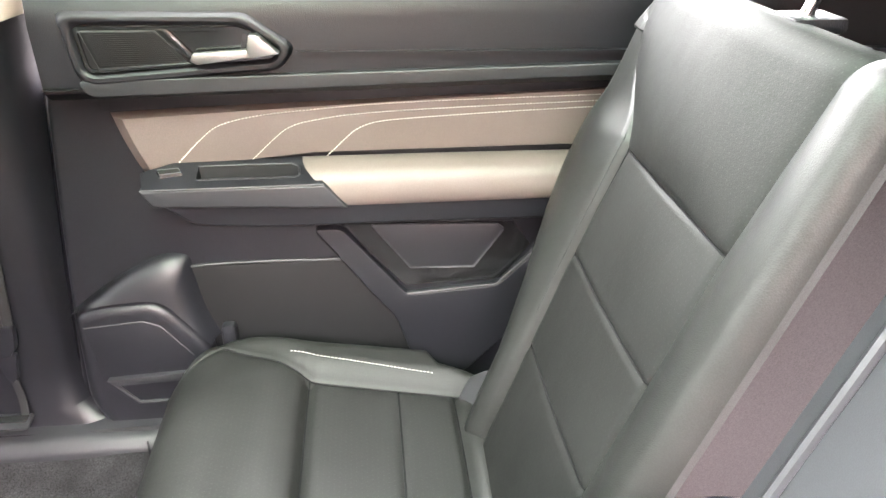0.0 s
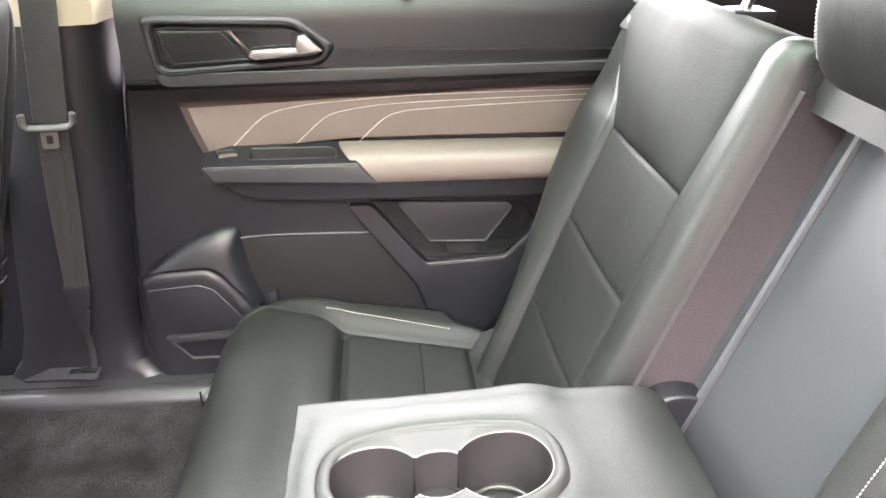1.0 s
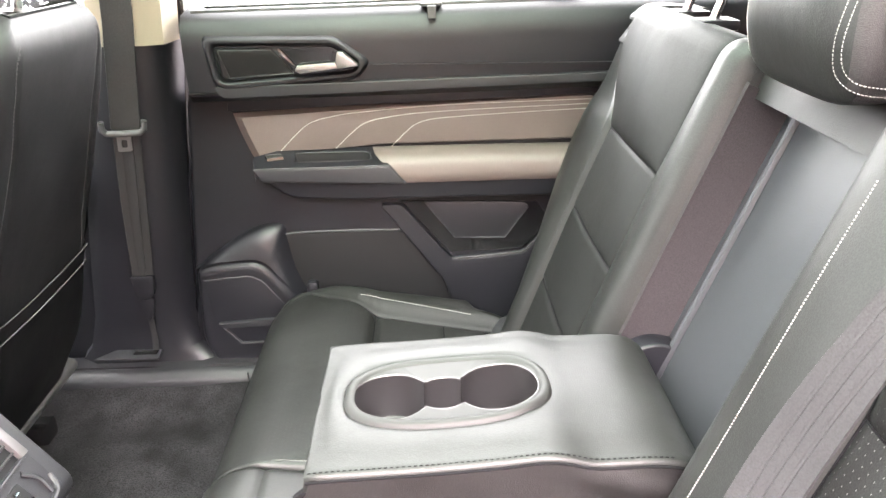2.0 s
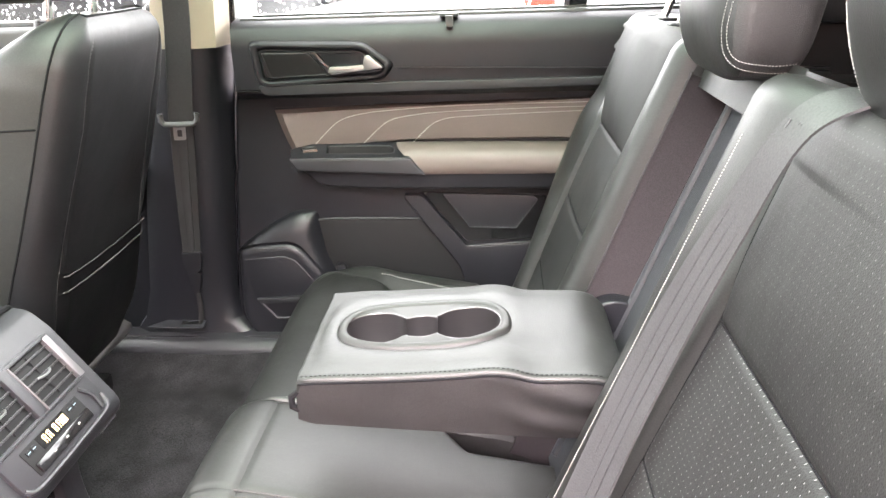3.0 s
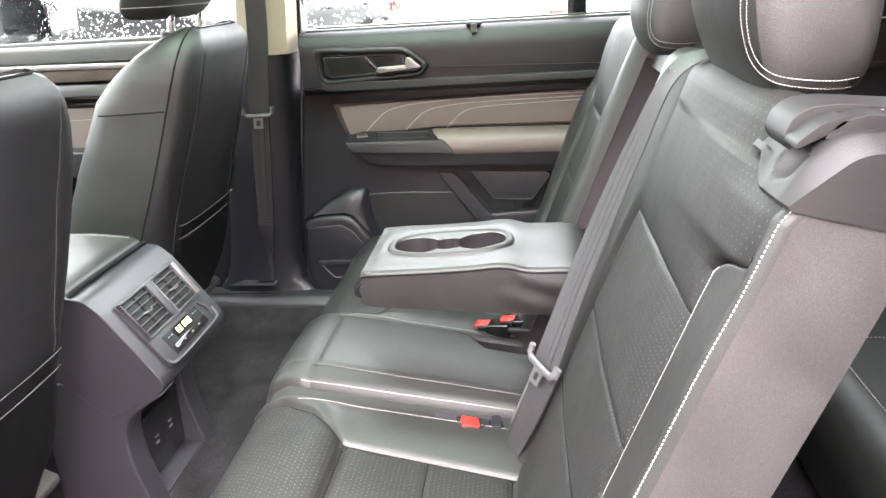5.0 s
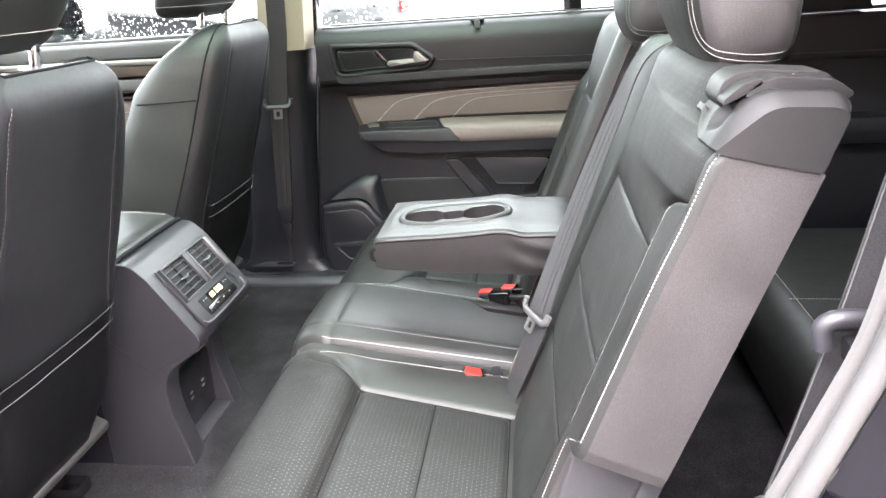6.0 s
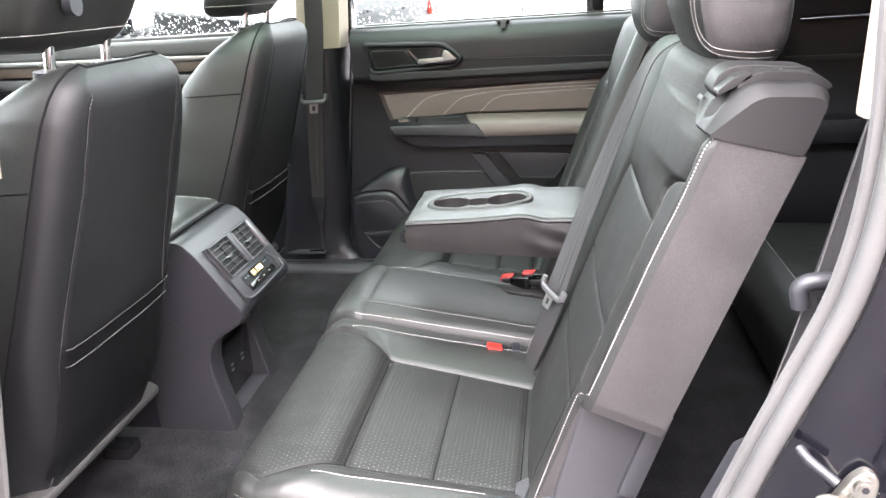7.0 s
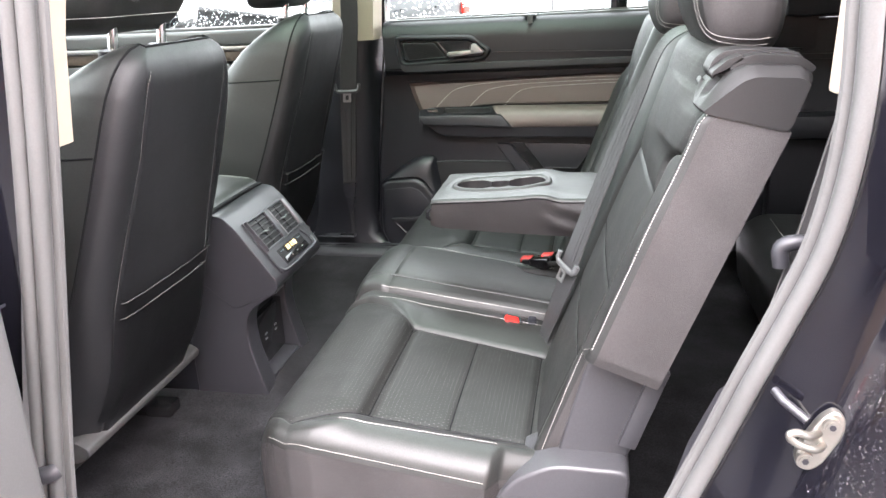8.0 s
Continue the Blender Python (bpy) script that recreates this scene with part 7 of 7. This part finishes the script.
for s in (1, -1):
    q = thing("quarter_trim", "black plastic rear quarter trim panel", "quarter trim", kind="structure")
    x0 = 0.58 if s > 0 else 0.52
    part("lower_trim", prism(smooth_outline([(x0, 0.40), (x0, 1.12), (1.85, 1.14), (1.85, 0.40)], 0.02), "y", *sorted((s * (0.80 if s > 0 else 0.74), s * 0.87)), 0.012), PLASTIC, q)
    if s > 0:
        part("inner_trim", prism(smooth_outline([(0.70, 0.40), (0.70, 1.11), (1.85, 1.13), (1.85, 0.40)], 0.02), "y", 0.74, 0.81, 0.012), PLASTIC, q)
    part("arm_ledge", prism(smooth_outline([(x0 + 0.06, 0.80), (x0 + 0.06, 0.86), (1.7, 0.88), (1.7, 0.80)], 0.02), "y", *sorted((s * 0.66, s * 0.75)), 0.012), PLASTIC, q)
    part("upper_trim", prism([(1.55, 1.12), (1.60, 1.62), (1.85, 1.62), (1.85, 1.12)], "y", *sorted((s * 0.70, s * 0.80)), 0.01), BEIGE, q)
    part("panel_line", box(x0 + 0.02, 1.7, *sorted((s * 0.733, s * 0.742)), 1.005, 1.020, 0.002), PLASTIC_SOFT, q)
    pane("window_4", [(x0 + 0.30, s * 0.79, 1.14), (1.55, s * 0.79, 1.16), (1.50, s * 0.66, 1.58), (x0 + 0.20, s * 0.66, 1.58)], "dark tinted rear quarter window glass", PRIVACY)
    if s > 0:
        tagged(part("pillar_rear", prism([(0.70, 1.12), (0.66, 1.62), (0.80, 1.62), (0.98, 1.12)], "y", 0.70, 0.80, 0.01), PLASTIC), "black rear pillar trim", "pillar trim", kind="structure")
tagged(part("tailgate", prism([(1.80, 0.35), (1.80, 1.10), (1.72, 1.64), (1.80, 1.64), (1.88, 1.10), (1.88, 0.35)], "y", -0.80, 0.80, 0.01), PLASTIC), "dark inner tailgate closing the boot", "tailgate", kind="structure")
tagged(part("bulkhead", prism([(-1.95, 0.30), (-1.95, 1.05), (-1.90, 1.05), (-1.90, 0.30)], "y", -0.80, 0.80), PLASTIC), "dark firewall below the windscreen", "bulkhead", kind="structure")
tb = thing("seat_belt", "black third-row seat belt beside the rear pillar", "seat belt", group="seat belts")
part("webbing", ribbon([(0.500, -0.735, 1.20), (0.474, -0.728, 1.10), (0.448, -0.724, 0.97), (0.418, -0.722, 0.84), (0.37, -0.72, 0.66)], [(-0.25, -1, 0.05)] * 5, 0.05), WEBBING, tb)
# highlight along the belt edge, drawn as a thin pale tube
part("edge_glint", tube([(0.450, -0.730, 1.112), (0.424, -0.726, 0.975), (0.390, -0.724, 0.835), (0.345, -0.722, 0.665)], 0.0007, 5), GREY_THREAD, tb, "pale line for the highlight on the belt edge")
part("guide", tube(curve([(0.405, -0.74, 0.935), (0.403, -0.74, 0.955), (0.418, -0.742, 0.963), (0.455, -0.742, 0.960)], 4), 0.009, 10), PLASTIC_SOFT, tb, "black belt guide loop")
part("guide_base", box(0.42, 0.46, -0.76, -0.735, 0.925, 0.945, 0.004), PLASTIC, tb)

# ---- outside ----
tagged(part("ground", grid_sheet(-400, 400, -400, 400, lambda x, y: 0.0, 40, 40), ASPHALT), "wet grey asphalt car park ground", "ground", kind="structure")

CARPAINT_W = material("white_car_paint", (0.78, 0.79, 0.79), 0.15, vary=0.03, coat=1.0)
CARPAINT_D = material("dark_grey_car_paint", (0.007, 0.0075, 0.0085), 0.35, vary=0.05, spec=0.3)
CARGLASS = material("dark_car_glass", (0.008, 0.009, 0.010), 0.08, vary=0.05)
TYRE = material("tyre_rubber", (0.02, 0.02, 0.02), 0.8, vary=0.15)
LAMP = material("clear_lamp_lens", (0.7, 0.72, 0.74), 0.08, vary=0.1, metal=0.4)
TAIL = material("red_tail_lamp", (0.6, 0.03, 0.02), 0.15, vary=0.1)


def parked_car(paint, label, m):
    """A parked family car, 4.6 m long, nose towards -x, its middle at the origin."""
    t = thing("parked_car", label, "car", group="parked cars")
    side = [(-2.28, 0.42), (-2.30, 0.70), (-2.20, 0.88), (-1.30, 1.02), (-0.62, 1.48), (0.2, 1.62), (1.3, 1.60), (2.02, 1.18), (2.22, 1.05), (2.28, 0.60), (2.22, 0.36), (-2.1, 0.30)]
    bm = prism(smooth_outline(side, 0.12, 4), "y", -0.90, 0.90)
    for v in bm.verts:
        if v.co.z > 1.0:
            v.co.y *= 1 - 0.30 * (v.co.z - 1.0)
        if abs(v.co.x) > 1.9:
            v.co.y *= 1 - 0.35 * (abs(v.co.x) - 1.9)
    soften(bm, 0.05, 3, 40)
    part("body", bm, paint, t)
    for s in (-1, 1):
        win = [(-0.98, 1.08), (-0.55, 1.40), (0.2, 1.52), (1.2, 1.50), (1.72, 1.20), (1.5, 1.08)]
        w = prism(win, "y", s * 0.80, s * 0.893)
        for v in w.verts:
            v.co.y *= 1 - 0.30 * max(0, v.co.z - 1.0)
        part("side_window", w, CARGLASS, t, "dark side glass")
        part("sill_trim", box(-1.2, 1.2, *sorted((s * 0.88, s * 0.915)), 0.30, 0.42, 0.02), TYRE, t)
        for x in (-0.2, 0.85):
            part("door_handle", box(x, x + 0.17, *sorted((s * 0.895, s * 0.925)), 0.93, 0.965, 0.01), paint, t)
        part("door_mirror", box(-0.95, -0.78, *sorted((s * 0.88, s * 1.05)), 1.06, 1.19, 0.04, 3), paint, t)
        part("headlamp", box(-2.28, -2.0, *sorted((s * 0.45, s * 0.80)), 0.70, 0.84, 0.03), LAMP, t, "clear headlamp")
        part("tail_lamp", box(2.02, 2.27, *sorted((s * 0.55, s * 0.845)), 0.80, 1.02, 0.03), TAIL, t, "red tail lamp")
        for x in (-1.42, 1.38):
            wh = part("wheel", tube([(x, s * 0.70, 0.345), (x, s * 0.915, 0.345)], 0.345, 32), TYRE, t, "black tyre")
            part("rim", tube([(x, s * 0.90, 0.345), (x, s * 0.922, 0.345)], 0.235, 20), SATIN, wh, "silver alloy rim")
            arch = [Vector((x + 0.40 * math.cos(a), s * 0.902, 0.345 + 0.40 * math.sin(a))) for a in np.linspace(-0.1, math.pi + 0.1, 24)]
            part("wheel_arch", tube(arch, 0.04, 6), TYRE, wh)
    for k in range(5):
        part("grille_slat", box(-2.335, -2.28, -0.42, 0.42, 0.52 + 0.055 * k, 0.545 + 0.055 * k, 0.008), CHROME if k % 2 == 0 else TYRE, t)
    t.matrix_basis = m
    return t


white = parked_car(CARPAINT_W, "white parked car beyond the rear window", pose(0.74, 3.9, 0, 0, 0, 0))
part("side_marker", box(-0.48, -0.33, -0.915, -0.88, 1.02, 1.07, 0.01), TAIL, white, "red side marker")
parked_car(CARPAINT_D, "dark grey parked off-road car seen through the front window", pose(-4.6, 5.1, 0, 0, 0, 180) @ Matrix.Scale(1.2, 4))
parked_car(CARPAINT_W, "white parked car in the row behind", pose(-9.0, 8.5, 0, 0, 0, 80))
parked_car(CARPAINT_D, "dark parked car in the row behind", pose(-3.2, 9.5, 0, 0, 0, 75))

# door mirror of the far front door, outside the glass
dm = thing("door_mirror", "black door mirror outside the far front window", "door mirror")
part("housing", prism(smooth_outline([(0.885, 1.150), (0.875, 1.30), (1.02, 1.31), (1.045, 1.26), (1.035, 1.165), (1.01, 1.150)], 0.02, 3), "x", -1.36, -1.225, 0.012, 3), PAINT, dm)
part("mirror_glass", prism(smooth_outline([(0.890, 1.162), (0.885, 1.292), (1.010, 1.30), (1.030, 1.255), (1.022, 1.172)], 0.015, 3), "x", -1.226, -1.222), CHROME, dm, "silvered mirror glass")
part("arm", box(-1.34, -1.25, 0.82, 0.92, 1.12, 1.165, 0.015), PAINT, dm)
dm.matrix_basis = Matrix.Translation((0.075, 0, 0))

# low tan building with dark windows and a red car across the lane, mirrored in the paint
BRICK = material("tan_rendered_wall", (0.42, 0.30, 0.21), 0.85, vary=0.15, vary_scale=1.5, grain=0.2, grain_scale=60)
shop = thing("building", "low tan rendered building across the lane", "building")
part("wall", box(-16, 16, -14.5, -9.5, 0, 5.0, 0.05), BRICK, shop)
part("roof", box(-16.3, 16.3, -14.8, -9.2, 5.0, 5.3, 0.05), CARPAINT_D, shop)
for k in range(8):
    x = -12.6 + 4 * k
    w = part("window", box(x, x + 1.2, -9.52, -9.44, 1.2, 2.6, 0.02), CARGLASS, shop, "dark shop window")
    part("sill", box(x - 0.1, x + 1.3, -9.5, -9.35, 1.1, 1.2, 0.02), CARPAINT_W, w)
CARPAINT_R = material("red_car_paint", (0.45, 0.02, 0.02), 0.15, vary=0.05, coat=1.0)
parked_car(CARPAINT_R, "red parked car across the lane", pose(3.4, -6.6, 0, 0, 0, 95))
parked_car(CARPAINT_W, "white parked car across the lane", pose(-1.2, -6.8, 0, 0, 0, 92))
parked_car(CARPAINT_D, "dark parked car across the lane", pose(-5.2, -6.7, 0, 0, 0, 88))
